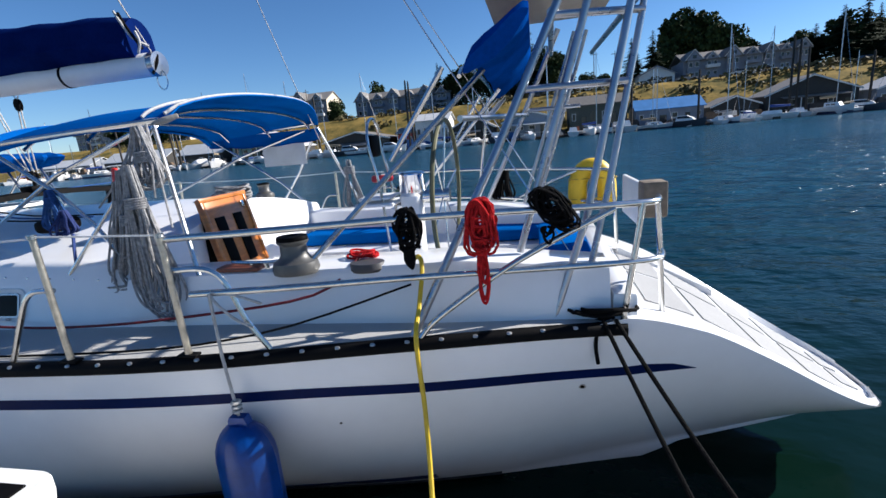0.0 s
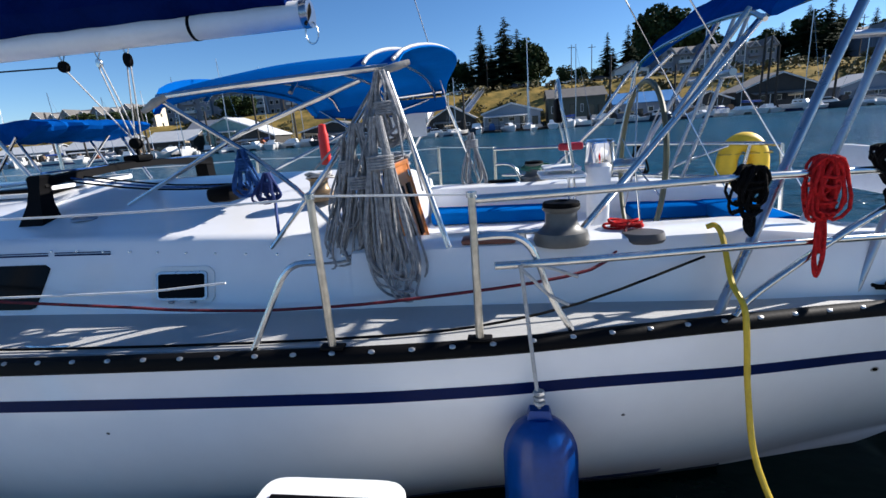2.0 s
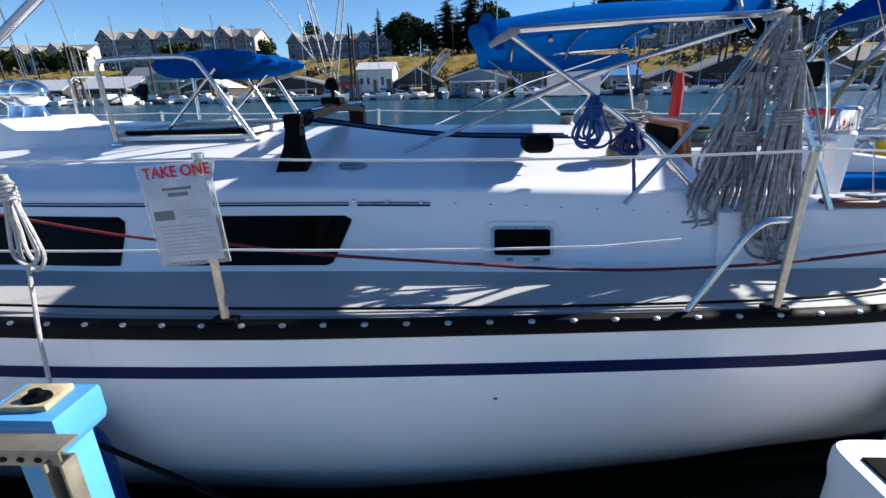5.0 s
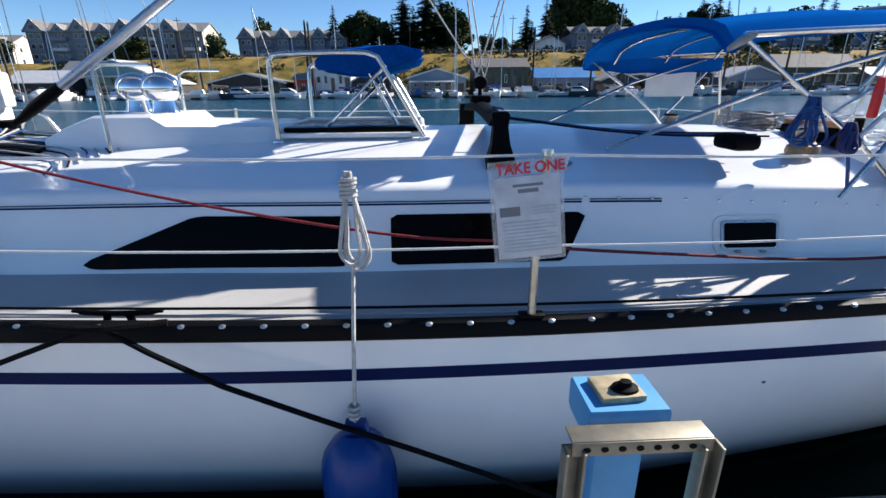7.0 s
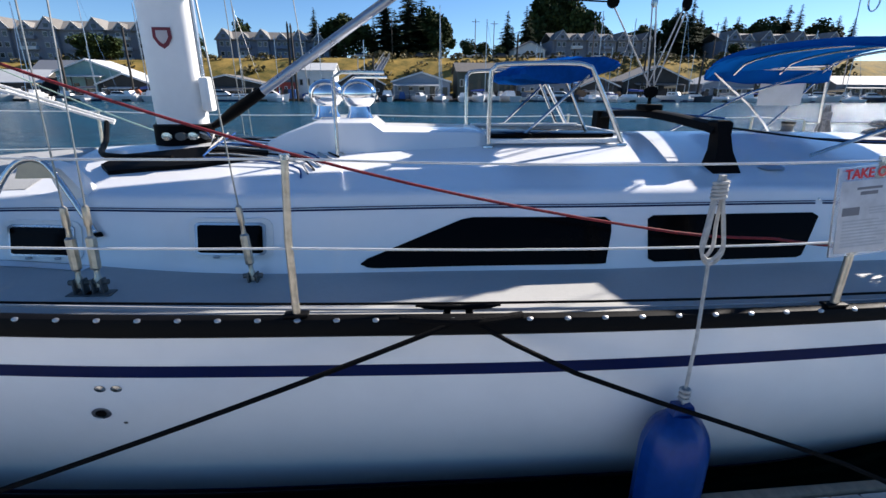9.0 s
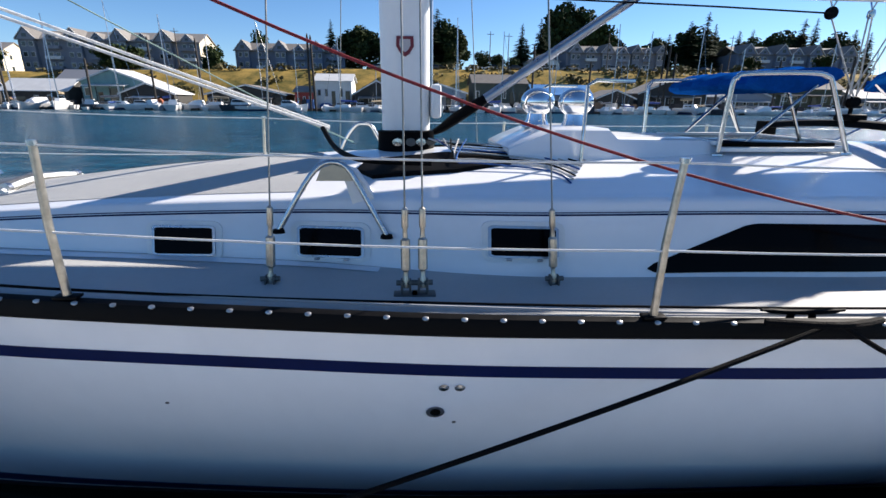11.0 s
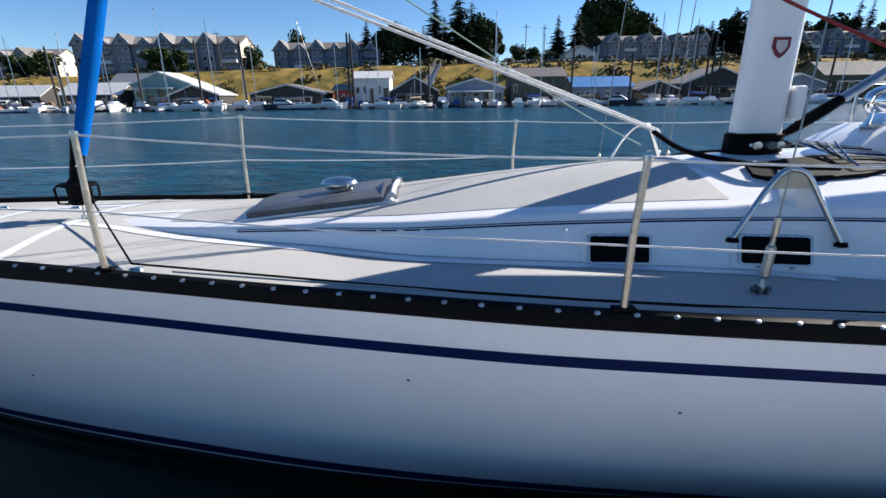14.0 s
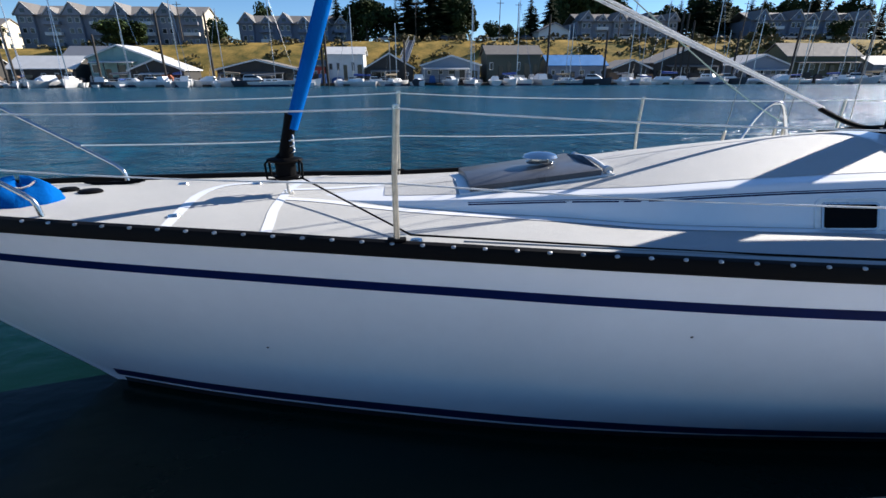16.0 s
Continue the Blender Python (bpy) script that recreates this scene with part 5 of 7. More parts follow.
def hank(name, top, length, width, loops, r, material, label, wrap=0.3, sway=0.0, spread=0.05):
    """A coil of rope hung up: loops gathered under a wrapping."""
    ob = thing(name, label, "rope", top)
    for i in range(loops):
        w = width * rng.uniform(0.35, 1.0) * 0.5
        ln = length * rng.uniform(0.82, 1.0)
        o = rng.uniform(-1, 1) * width * 0.22
        dy = rng.uniform(-1, 1) * spread
        neck = 0.16 * width
        pts = [(o * 0.2 - neck * 0.3, dy * 0.3, 0.0), (o * 0.3 - neck, dy * 0.5, -ln * 0.28), (o - w * 0.8, dy, -ln * 0.62), (o - w, dy * 1.2, -ln * 0.86), (o - w * 0.5, dy * 1.2, -ln * 0.98), (o + sway, dy, -ln), (o + w * 0.5, dy * 0.9, -ln * 0.97), (o + w, dy * 0.7, -ln * 0.84), (o + w * 0.7, dy * 0.6, -ln * 0.6), (o * 0.3 + neck, dy * 0.4, -ln * 0.28), (o * 0.2 + neck * 0.3, dy * 0.3, 0.0)]
        pts = [(SX * x + sway * (-z / length) ** 2, y, z) for x, y, z in pts]
        part("loop", sweep(bmesh.new(), smooth_line(pts, 4), r, 6), material, ob)
    bm = bmesh.new()
    for k in range(5):
        z = -length * wrap + (k - 2) * r * 1.9
        ring = [(SX * width * 0.26 * math.cos(a), width * 0.22 * math.sin(a), z + r * a / 6.28 * 1.5) for a in (2 * math.pi * j / 14 for j in range(15))]
        sweep(bm, ring, r, 6)
    part("wrapping", bm, material, ob)
    return ob


def bundle(name, top, body, width, length, turns, tails, r, material, label, lean=0.0):
    """A rope made up in a thick, uneven bundle over a rail, with a few loops hanging below it."""
    ob = thing(name, label, "rope", top)
    for i in range(turns):
        w, ln = width * rng.uniform(0.3, 0.55), body * rng.uniform(0.55, 1.05)
        ox, oy, a0 = rng.uniform(-0.25, 0.25) * width, rng.uniform(-0.045, 0.035), rng.uniform(-0.3, 0.3)
        pts = []
        for k in range(15):
            a = 2 * math.pi * k / 14
            x, z = w * math.sin(a) * (1 + 0.2 * math.sin(3 * a + i)), 0.02 - ln * (0.5 - 0.5 * math.cos(a))
            pts.append((SX * (ox + x + a0 * z * 0.3) - lean * z / body, oy + 0.012 * math.sin(2 * a + i), z))
        part("turn", sweep(bmesh.new(), pts, r, 6), material, ob)
    for j in range(4):
        z = -body * (0.18 + 0.2 * j) + rng.uniform(-0.01, 0.01)
        ring = [(SX * width * 0.5 * math.cos(a) - lean * z / body, 0.055 * math.sin(a), z + rng.uniform(-0.008, 0.008)) for a in (2 * math.pi * k / 12 for k in range(13))]
        part("wrap", sweep(bmesh.new(), ring, r, 6), material, ob)
    for j in range(tails):
        w, ln, ox = width * rng.uniform(0.10, 0.24), length * rng.uniform(0.72, 1.0), rng.uniform(-0.12, 0.12) * width
        pts = smooth_line([(SX * (ox - w * 0.5), -0.02, -body * 0.8), (SX * (ox - w), -0.03, -ln * 0.85), (SX * ox, -0.03, -ln), (SX * (ox + w), -0.02, -ln * 0.84), (SX * (ox + w * 0.5), -0.01, -body * 0.8)], 4)
        part("tail", sweep(bmesh.new(), pts, r, 6), material, ob)
    return ob


ROPE_G = mat("weathered_grey_rope", (0.33, 0.33, 0.335), 0.9, spec=0.1, vary=0.45, scale=45, bump=0.8, bump_scale=170)
hank("hanging_rope", (0.80, 2.83, 2.22), 0.77, 0.20, 20, 0.0066, ROPE_G, "grey sheet rope coiled and hung on the bimini frame", 0.36, -0.13, 0.05)
hank("hanging_rope", (0.92, 2.75, 2.24), 0.86, 0.17, 20, 0.0066, ROPE_G, "grey sheet rope coiled and hung on the bimini frame", 0.24, 0.04, 0.05)
hank("hanging_rope", (0.74, 2.84, 2.16), 0.46, 0.14, 12, 0.006, ROPE_G, "short grey rope coil on the bimini frame", 0.3)
hank("hanging_rope", (0.93, 2.86, 2.44), 0.34, 0.15, 13, 0.0062, ROPE_G, "grey rope gathered at the canopy corner", 0.5)
hank("hanging_rope", (1.15, 5.15, 2.10), 0.55, 0.16, 8, 0.008, ROPE_G, "pale rope hung on the bimini frame", 0.2)
bundle("hanging_rope", (2.74, 2.755, 1.93), 0.27, 0.070, 0.50, 22, 5, 0.0070, ROPE_R, "red flecked rope bundled on the pushpit rail, its end loops hanging")
bundle("hanging_rope", (2.42, 2.66, 1.92), 0.20, 0.070, 0.29, 16, 7, 0.0060, ROPE_K, "black rope bundled on the pushpit rail")
bundle("hanging_rope", (3.04, 2.85, 1.95), 0.20, 0.085, 0.25, 22, 3, 0.0065, ROPE_K, "tangled black rope lashed on the pushpit rail", 0.10)
hank("hanging_rope", (2.69, 5.30, 1.90), 0.36, 0.13, 10, 0.010, ROPE_K, "black rope coiled on the far pushpit rail", 0.25)
hank("hanging_rope", (0.15, 2.93, 2.14), 0.24, 0.10, 7, 0.007, ROPE_B, "blue line coiled on the bimini leg", 0.35)
hank("hanging_rope", (0.31, 2.86, 2.02), 0.15, 0.10, 10, 0.006, mat("navy_rope", (0.01, 0.025, 0.12), 0.85), "navy line bundled on the bimini leg", 0.5)
tube("snubber_chain", [(0.33, 2.86, 1.88), (0.335, 2.84, 1.80), (0.34, 2.82, 1.70)], 0.009, mat("blue_chain", (0.02, 0.05, 0.2), 0.5), None, "", 6)
tagged(bpy.data.objects["snubber_chain"], "short blue lashing on the bimini leg", "rope")
hank("hanging_rope", (-2.07, 2.185, 1.93), 0.40, 0.075, 3, 0.0075, ROPE_W, "white fender line knotted on the lifeline", 0.16)


for k, (x, y, z) in enumerate(((0.56, 2.86, 2.02), (0.64, 2.80, 1.86), (0.70, 2.84, 2.12), (1.02, 2.78, 2.06), (1.10, 2.76, 1.90), (0.80, 2.74, 1.98))):
    ob = part("lead_line", sweep(bmesh.new(), smooth_line([(0.93, 2.93, 2.45), (0.5 * (0.93 + x) + 0.02, 0.5 * (2.93 + y) - 0.02, 0.5 * (2.45 + z) + 0.02 * (k % 3 - 1)), (x, y, z)], 5), 0.0055, 6), ROPE_G)
    tagged(ob, "slack grey line made fast at the canopy corner", "rope")


def pile(name, at, r, loops, rope_r, material, label):
    """A coil of rope lying in a heap."""
    ob = thing(name, label, "rope", at)
    for i in range(loops):
        a0, rr = rng.uniform(0, 6), r * rng.uniform(0.5, 1)
        ox, oy, oz = rng.uniform(-0.3, 0.3) * r, rng.uniform(-0.3, 0.3) * r, rope_r + i * rope_r * 0.9
        part("turn", sweep(bmesh.new(), [(SX * (ox + rr * math.cos(a0 + a)), oy + rr * 0.75 * math.sin(a0 + a), oz + rope_r * math.sin(2 * a + a0)) for a in (2 * math.pi * k / 16 for k in range(17))], rope_r, 6), material, ob)
    return ob


pile("rope_coil", (3.30, 3.03, 1.245), 0.12, 9, 0.010, ROPE_K, "black mooring rope heaped on the stern cleat")
pile("rope_coil", (2.05, 3.02, 1.63), 0.07, 5, 0.007, ROPE_R, "red line heaped on the coaming")
pile("rope_coil", (1.72, 5.14, 1.72), 0.09, 6, 0.008, mat("green_rope", (0.03, 0.14, 0.09), 0.85), "green line wound on the far winch")
pile("rope_coil", (0.62, 3.98, 1.90), 0.13, 11, 0.010, ROPE_G, "grey halyard tails heaped on the coachroof")
pile("rope_coil", (0.42, 3.24, 1.945), 0.06, 4, 0.007, ROPE_W, "white line wound on the small winch")


def line(name, pts, r, material, label, per=6, category="rope"):
    ob = tube(name, pts, r, material, None, "", 8, per)
    return tagged(ob, label, category)


def hang(a, b, sag, n=8):
    """Points of a slack line."""
    a, b = Vector(a), Vector(b)
    return [a + (b - a) * (k / n) - Vector((0, 0, sag * 4 * (k / n) * (1 - k / n))) for k in range(n + 1)]


line("mooring_line", [(-3.02, 2.19, 1.36), (-2.59, 2.13, 1.13), (-1.86, 2.05, 0.86), (-1.40, 1.98, 0.70), (-1.1, 1.93, 0.56), (-0.95, 1.9, 0.47)], 0.011, ROPE_K, "black mooring line from the midship cleat to the dock", 2)
line("mooring_line", hang((-3.06, 2.19, 1.36), (-5.95, 2.02, 0.47), 0.04), 0.011, ROPE_K, "black mooring line from the midship cleat to the dock", 2)
line("mooring_line", [(-3.30, 2.24, 1.355), (-3.05, 2.16, 1.372), (-2.80, 2.23, 1.355)], 0.016, ROPE_K, "black mooring line belayed over the toe rail", 4)
line("mooring_line", hang((3.30, 2.93, 1.28), (3.72, 1.98, 0.47), 0.03), 0.011, ROPE_K, "black stern line to the dock", 2)
line("mooring_line", hang((3.36, 2.93, 1.28), (3.95, 1.98, 0.47), 0.03), 0.011, ROPE_K, "black stern line to the dock", 2)
line("tail_line", [(3.28, 2.93, 1.27), (3.26, 2.90, 1.16), (3.27, 2.89, 1.06)], 0.010, ROPE_K, "loose black rope tail over the toe rail", 4)
line("shore_power_cord", [(2.37, 2.90, 1.645), (2.40, 2.88, 1.655), (2.418, 2.84, 1.60), (2.415, 2.72, 1.44), (2.42, 2.61, 1.372), (2.425, 2.575, 1.25), (2.44, 2.55, 1.0), (2.46, 2.46, 0.72), (2.52, 2.2, 0.50), (2.6, 1.95, 0.47)], 0.0125, mat("yellow_cord", (0.62, 0.42, 0.02), 0.5, vary=0.25), "yellow shore power cord hanging over the rail", 5, "cable")
line("jib_sheet", [(2.05, 2.98, 1.66), (1.84, 2.77, 1.50), (1.07, 2.64, 1.43), (0.4, 2.63, 1.39), (-0.1, 2.61, 1.405), (-0.4, 2.60, 1.43), (-1.13, 2.55, 1.50), (-1.49, 2.53, 1.555)], 0.0075, mat("dark_red_rope", (0.16, 0.012, 0.02), 0.85, vary=0.5, scale=60), "dark red jib sheet along the coachroof side", 5)
line("jib_sheet", [(-1.49, 2.53, 1.555), (-2.0, 2.535, 1.599), (-3.0, 2.59, 1.78), (-4.0, 2.647, 2.039), (-5.0, 2.705, 2.374), (-6.0, 2.762, 2.787), (-7.0, 2.83, 3.277), (-8.4, 3.0, 4.10)], 0.0068, mat("red_sheet_rope", (0.20, 0.014, 0.02), 0.85, vary=0.5, scale=60), "red jib sheet running up to the headsail", 4)
for dy, dz in ((0.0, 0.0), (0.06, 0.05)):
    line("white_line", [(-5.31, 4.20 + dy * 0.3, 2.0 + dz * 0.3), (-8.0, 3.85 + dy, 2.95 + dz), (-9.35, 3.68 + dy, 3.43 + dz)], 0.0105, LINEW, "white line led forward from the mast foot", 4)
line("green_line", [(-5.2, 4.75, 1.86), (-5.9, 4.6, 2.2), (-7.4, 4.2, 3.05)], 0.005, mat("pale_green_line", (0.25, 0.35, 0.30), 0.8), "thin pale green line at the foredeck", 4)
line("black_strap", [(-5.36, 4.20, 2.01), (-5.25, 3.95, 1.90), (-5.10, 3.62, 1.865), (-4.95, 3.48, 1.855), (-4.6, 3.42, 1.85)], 0.018, BLACK, "black strap at the mast foot", 4, "strap")
line("flag_halyard", [(1.0, 4.9, 2.3), (0.6, 4.6, 4.0), (0.2, 4.3, 6.0)], 0.004, ROPE_W, "thin white line up to the rigging", 3)
line("lashing", [(1.50, 2.44, 1.64), (1.55, 2.41, 1.60), (1.62, 2.42, 1.52), (1.70, 2.43, 1.47)], 0.007, ROPE_W, "white lashing tied on the rail", 4)
line("lashing", [(1.52, 2.43, 1.64), (1.62, 2.45, 1.62), (1.74, 2.47, 1.57)], 0.007, ROPE_W, "white lashing tied on the rail", 4)


def fender(x, top, rx, ry, length, label, rope_to):
    hy = YC - hull_b(x, top - 0.2) - ry - 0.045
    ob = thing("fender", label, "fender", (x, hy, top - length))
    bm = bmesh.new()
    prof = [(0.0, 0.0), (0.3, 0.005), (0.62, 0.03), (0.88, 0.085), (1.0, 0.17), (1.0, 0.5), (1.0, 0.70), (0.96, 0.78), (0.86, 0.85), (0.70, 0.91), (0.50, 0.95), (0.34, 0.975)]
    rings = []
    for r, h in prof:
        rings.append([(rx * r * math.cos(a) * (1 + 0.025 * math.cos(14 * a)), ry * r * math.sin(a) * (1 + 0.025 * math.cos(14 * a)), length * h) for a in (2 * math.pi * k / 36 for k in range(36))])
    loft(bm, rings, True, True, True)
    part("body", bm, FENDER, ob)
    bm = bmesh.new()
    loft(bm, [[(s * a * rx, b * ry, h * length) for a, b in ((-0.34, -0.2), (0.34, -0.2), (0.34, 0.2), (-0.34, 0.2))] for h, s in ((0.955, 1.0), (1.0, 0.95), (1.035, 0.75))], True, True, True)
    part("eye", bm, FENDER, ob, "moulded rope eye")
    a = Vector((0, 0, length * 1.03))
    b = Vector(rope_to) - Vector((x, hy, top - length))
    bm = bmesh.new()
    sweep(bm, [a, a + (b - a) * 0.5 + Vector((0, -0.012, 0)), b], 0.008, 6)
    for k in range(3):
        sweep(bm, [a + Vector((0.018 * math.cos(t), 0.018 * math.sin(t), 0.03 + 0.022 * k)) for t in (2 * math.pi * j / 8 for j in range(9))], 0.008, 6)
    part("fender_line", bm, ROPE_W, ob, "grey white fender rope")
    return ob


fender(1.575, 1.022, 0.150, 0.115, 0.66, "blue cylindrical fender hung along the white hull", (1.52, 2.415, 1.64))
fender(-2.10, 0.93, 0.150, 0.125, 0.74, "large blue fender hung along the white hull", (-2.07, 2.17, 1.60))

# sales leaflet box on the stanchion
sign = thing("leaflet_holder", "clear plastic leaflet holder reading TAKE ONE tied to a stanchion", "sign", (-1.425, 2.165, 1.60))
sign.rotation_euler = (radians(-4), radians(-5), 0)
sign.scale = (0.97, 1.0, 0.98)
PAPER = mat("white_paper", (0.55, 0.55, 0.57), 0.6, vary=0.2, scale=9, bump=0.5, bump_scale=12)
SLEEVE = mat("clear_sleeve", (0.90, 0.91, 0.92), 0.12, vary=0.05, trans=0.85)
bm = bmesh.new()
loft(bm, [[(-0.135, y, 0.0), (0.132, y, 0.0), (0.132, y, 0.30), (0.145, y, 0.335), (0.155, y, 0.37), (-0.138, y, 0.37), (-0.138, y, 0.335)] for y in (0.008, 0.0)], True, True, True)
part("sleeve", bm, SLEEVE, sign, "clear plastic sleeve")
bm = bmesh.new()
box(bm, (-0.002, -0.004, 0.165), (0.236, 0.004, 0.30), 0.001)
part("leaflet", bm, PAPER, sign, "printed white sales leaflet")
INK = mat("grey_ink", (0.18, 0.18, 0.20), 0.7)
INKL = mat("pale_ink", (0.45, 0.46, 0.48), 0.7)
bars = [(0.0, 0.282, 0.11, 0.010, INK), (0.0, 0.262, 0.075, 0.014, INK), (-0.07, 0.19, 0.075, 0.034, INK), (0.055, 0.2, 0.09, 0.006, INKL), (0.055, 0.188, 0.09, 0.006, INKL), (0.055, 0.176, 0.08, 0.006, INKL)]
bars += [(0.0 if k % 3 else -0.02, 0.15 - 0.0135 * k, 0.2 if k % 3 else 0.16, 0.005, INKL) for k in range(9)]
for cx, cz, w, h, m in bars:
    bm = bmesh.new()
    box(bm, (cx, -0.0068, cz), (w, 0.001, h))
    part("print_bar", bm, m, sign, smooth=False)
txt = bpy.data.curves.new("heading", "FONT")
txt.body, txt.size, txt.align_x, txt.extrude, txt.offset = "TAKE ONE", 0.054, "CENTER", 0.001, 0.0012
probe = bpy.data.objects.new("probe", txt)
scene.collection.objects.link(probe)
bpy.context.view_layer.update()
me = bpy.data.meshes.new_from_object(probe.evaluated_get(bpy.context.evaluated_depsgraph_get()))
bpy.data.objects.remove(probe)
me.materials.clear()
me.materials.append(mat("red_ink", (0.62, 0.02, 0.03), 0.6))
ob = new("heading", me)
ob.parent, ob.location, ob.rotation_euler = sign, (0.012, -0.004, 0.324), (radians(90), 0, 0)
ob.scale = (0.96, 1, 1)
tagged(ob, "red printed heading TAKE ONE")

# cockpit cushions, buoy, boxes
for (x0, x1, y0, y1, z0, z1), lab in (((0.80, 1.86, 4.62, 4.98, 1.34, 1.45), "blue canvas cushion on the cockpit bench"), ((2.45, 3.25, 4.5, 4.85, 1.34, 1.44), "blue canvas cushion on the cockpit bench"), ((1.0, 2.9, 3.12, 3.52, 1.34, 1.41), "blue canvas cushion on the cockpit bench"), ((3.0, 3.34, 3.3, 4.7, 1.345, 1.45), "blue canvas cushion on the helm bench")):
    bm = bmesh.new()
    box(bm, ((x0 + x1) / 2, (y0 + y1) / 2, (z0 + z1) / 2), (x1 - x0, y1 - y0, z1 - z0), 0.025)
    tagged(part("cushion", bm, DEEPCAN), lab, "cushion")
ob = thing("horseshoe_buoy", "yellow horseshoe life buoy on the stern rail", "life buoy", (3.50, 5.10, 1.48))
bm = bmesh.new()
pts = smooth_line([(-0.125, 0, 0.0), (-0.13, 0, 0.14), (-0.12, 0, 0.26), (-0.07, 0, 0.35), (0.0, 0, 0.375), (0.07, 0, 0.35), (0.12, 0, 0.26), (0.13, 0, 0.14), (0.125, 0, 0.0)], 4)
sweep(bm, pts, [0.06] + [0.084] * 31 + [0.06], 12)
part("float", bm, YELLOW, ob)
for z in (0.10, 0.28):
    bm = bmesh.new()
    sweep(bm, [(-0.21, -0.02, z), (-0.2, -0.075, z), (0.2, -0.075, z), (0.21, -0.02, z)], 0.007, 6)
    part("strap", bm, mat("dull_yellow_strap", (0.45, 0.30, 0.04), 0.8), ob)
ob = thing("motor_bracket", "weathered wooden outboard pad and white board on the pushpit", "bracket", (3.62, 3.6, 1.62))
bm = bmesh.new()
box(bm, (0.02, -0.16, 0.18), (0.13, 0.14, 0.20), 0.012)
part("wooden_pad", bm, WOOD, ob, "brown weathered wooden pad")
bm = bmesh.new()
box(bm, (-0.02, 0.22, 0.13), (0.03, 0.50, 0.26), 0.008)
part("white_board", bm, WHITEP, ob, "white plastic board")
ob = thing("signal_flare", "red plastic canister tied to the bimini frame", "canister", (0.56, 3.02, 2.03))
bm = bmesh.new()
lathe(bm, [(0.0, 0), (0.018, 0.0), (0.02, 0.01), (0.02, 0.15), (0.016, 0.165), (0.014, 0.20), (0.0, 0.205)], (0, 0, 0), 14, SX)
part("canister", bm, mat("bright_red", (0.60, 0.02, 0.015), 0.4), ob)
ob = thing("bow_bag", "blue canvas bag lashed on the foredeck by the pulpit", "bag", (-11.07, 3.83, 1.44))
bm = bmesh.new()
rings = []
for h, r in ((-0.01, 0.86), (0.02, 1.0), (0.06, 1.04), (0.10, 0.98), (0.14, 0.84), (0.17, 0.62), (0.19, 0.34), (0.196, 0.08)):
    ring = []
    for k in range(36):
        a = 2 * math.pi * k / 36
        fold = 1 + 0.06 * math.sin(3 * a + 9 * h) + 0.045 * math.sin(7 * a - 22 * h) + 0.03 * math.sin(11 * a + 40 * h)
        ring.append((0.20 * r * math.cos(a) * fold, 0.14 * r * math.sin(a) * fold, h * (1 + 0.16 * math.sin(2 * a + 0.6) + 0.06 * math.sin(6 * a))))
    rings.append(ring)
loft(bm, rings, True, True, True)
part("bag", bm, DEEPCAN, ob)
tube("drawstring", [(0.10 * math.cos(a), 0.07 * math.sin(a), 0.185 + 0.02 * math.sin(2 * a + 0.6)) for a in steps(0, 6.2, 14)], 0.006, ROPE_W, ob, "", 6)
for x, y, r in ((-10.98, 4.12, 0.05), (-10.80, 4.06, 0.06)):
    bm = bmesh.new()
    lathe(bm, [(0.0, 0), (r, 0.0), (r, 0.012), (r * 0.8, 0.022), (0.0, 0.024)], (x, y, deck_z(x, y)), 18, SX)
    bpart("deck_pad", bm, RUBBER, "grey rubber foot switch in the deck")

# ---- dock ----
bm = bmesh.new()
# widened out of view behind the camera, kept pale to bounce sun onto the hull
box(bm, (-4, -1.1, 0.20), (34, 6.32, 0.42), 0.02)
dock = tagged(part("dock", bm, DOCKM), "floating dock of pale weathered boards", "dock", kind="structure")
bm = bmesh.new()
box(bm, (0, 0, 0), (0.142, 6.28, 0.035), 0.006)
first = None
for k in range(215):
    if first is None:
        first = part("plank", bm, DOCKM, dock)
        ob = first
    else:
        ob = new("plank", first.data)
        ob.parent = dock
    ob.location = (-20.0 + 0.15 * k, -1.1, 0.428)
    ob.rotation_euler = (0, 0, rng.uniform(-0.004, 0.004))
bm = bmesh.new()
box(bm, (-4, 2.075, 0.36), (34, 0.05, 0.20), 0.01)
part("edge_board", bm, WOOD, dock, "weathered rim board")

ob = thing("dock_power_post", "white plastic dock pedestal with a dark panel", "pedestal", (0.91, 1.665, 0.445))
bm = bmesh.new()
rings = []
for z, s in ((0.0, 0.96), (0.55, 0.97), (0.60, 1.0), (0.655, 1.0), (0.67, 0.975)):
    rings.append([(0.235 * s * math.copysign(abs(math.cos(a)) ** 0.25, math.cos(a)), 0.215 * s * math.copysign(abs(math.sin(a)) ** 0.25, math.sin(a)), z) for a in (2 * math.pi * (k + 0.5) / 32 for k in range(32))])
loft(bm, rings, True, True, True)
part("housing", bm, WHITEP, ob)
bm = bmesh.new()
box(bm, (0, -0.03, 0.672), (0.37, 0.32, 0.012), 0.004)
part("dark_panel", bm, BLACK, ob, "dark glossy panel")

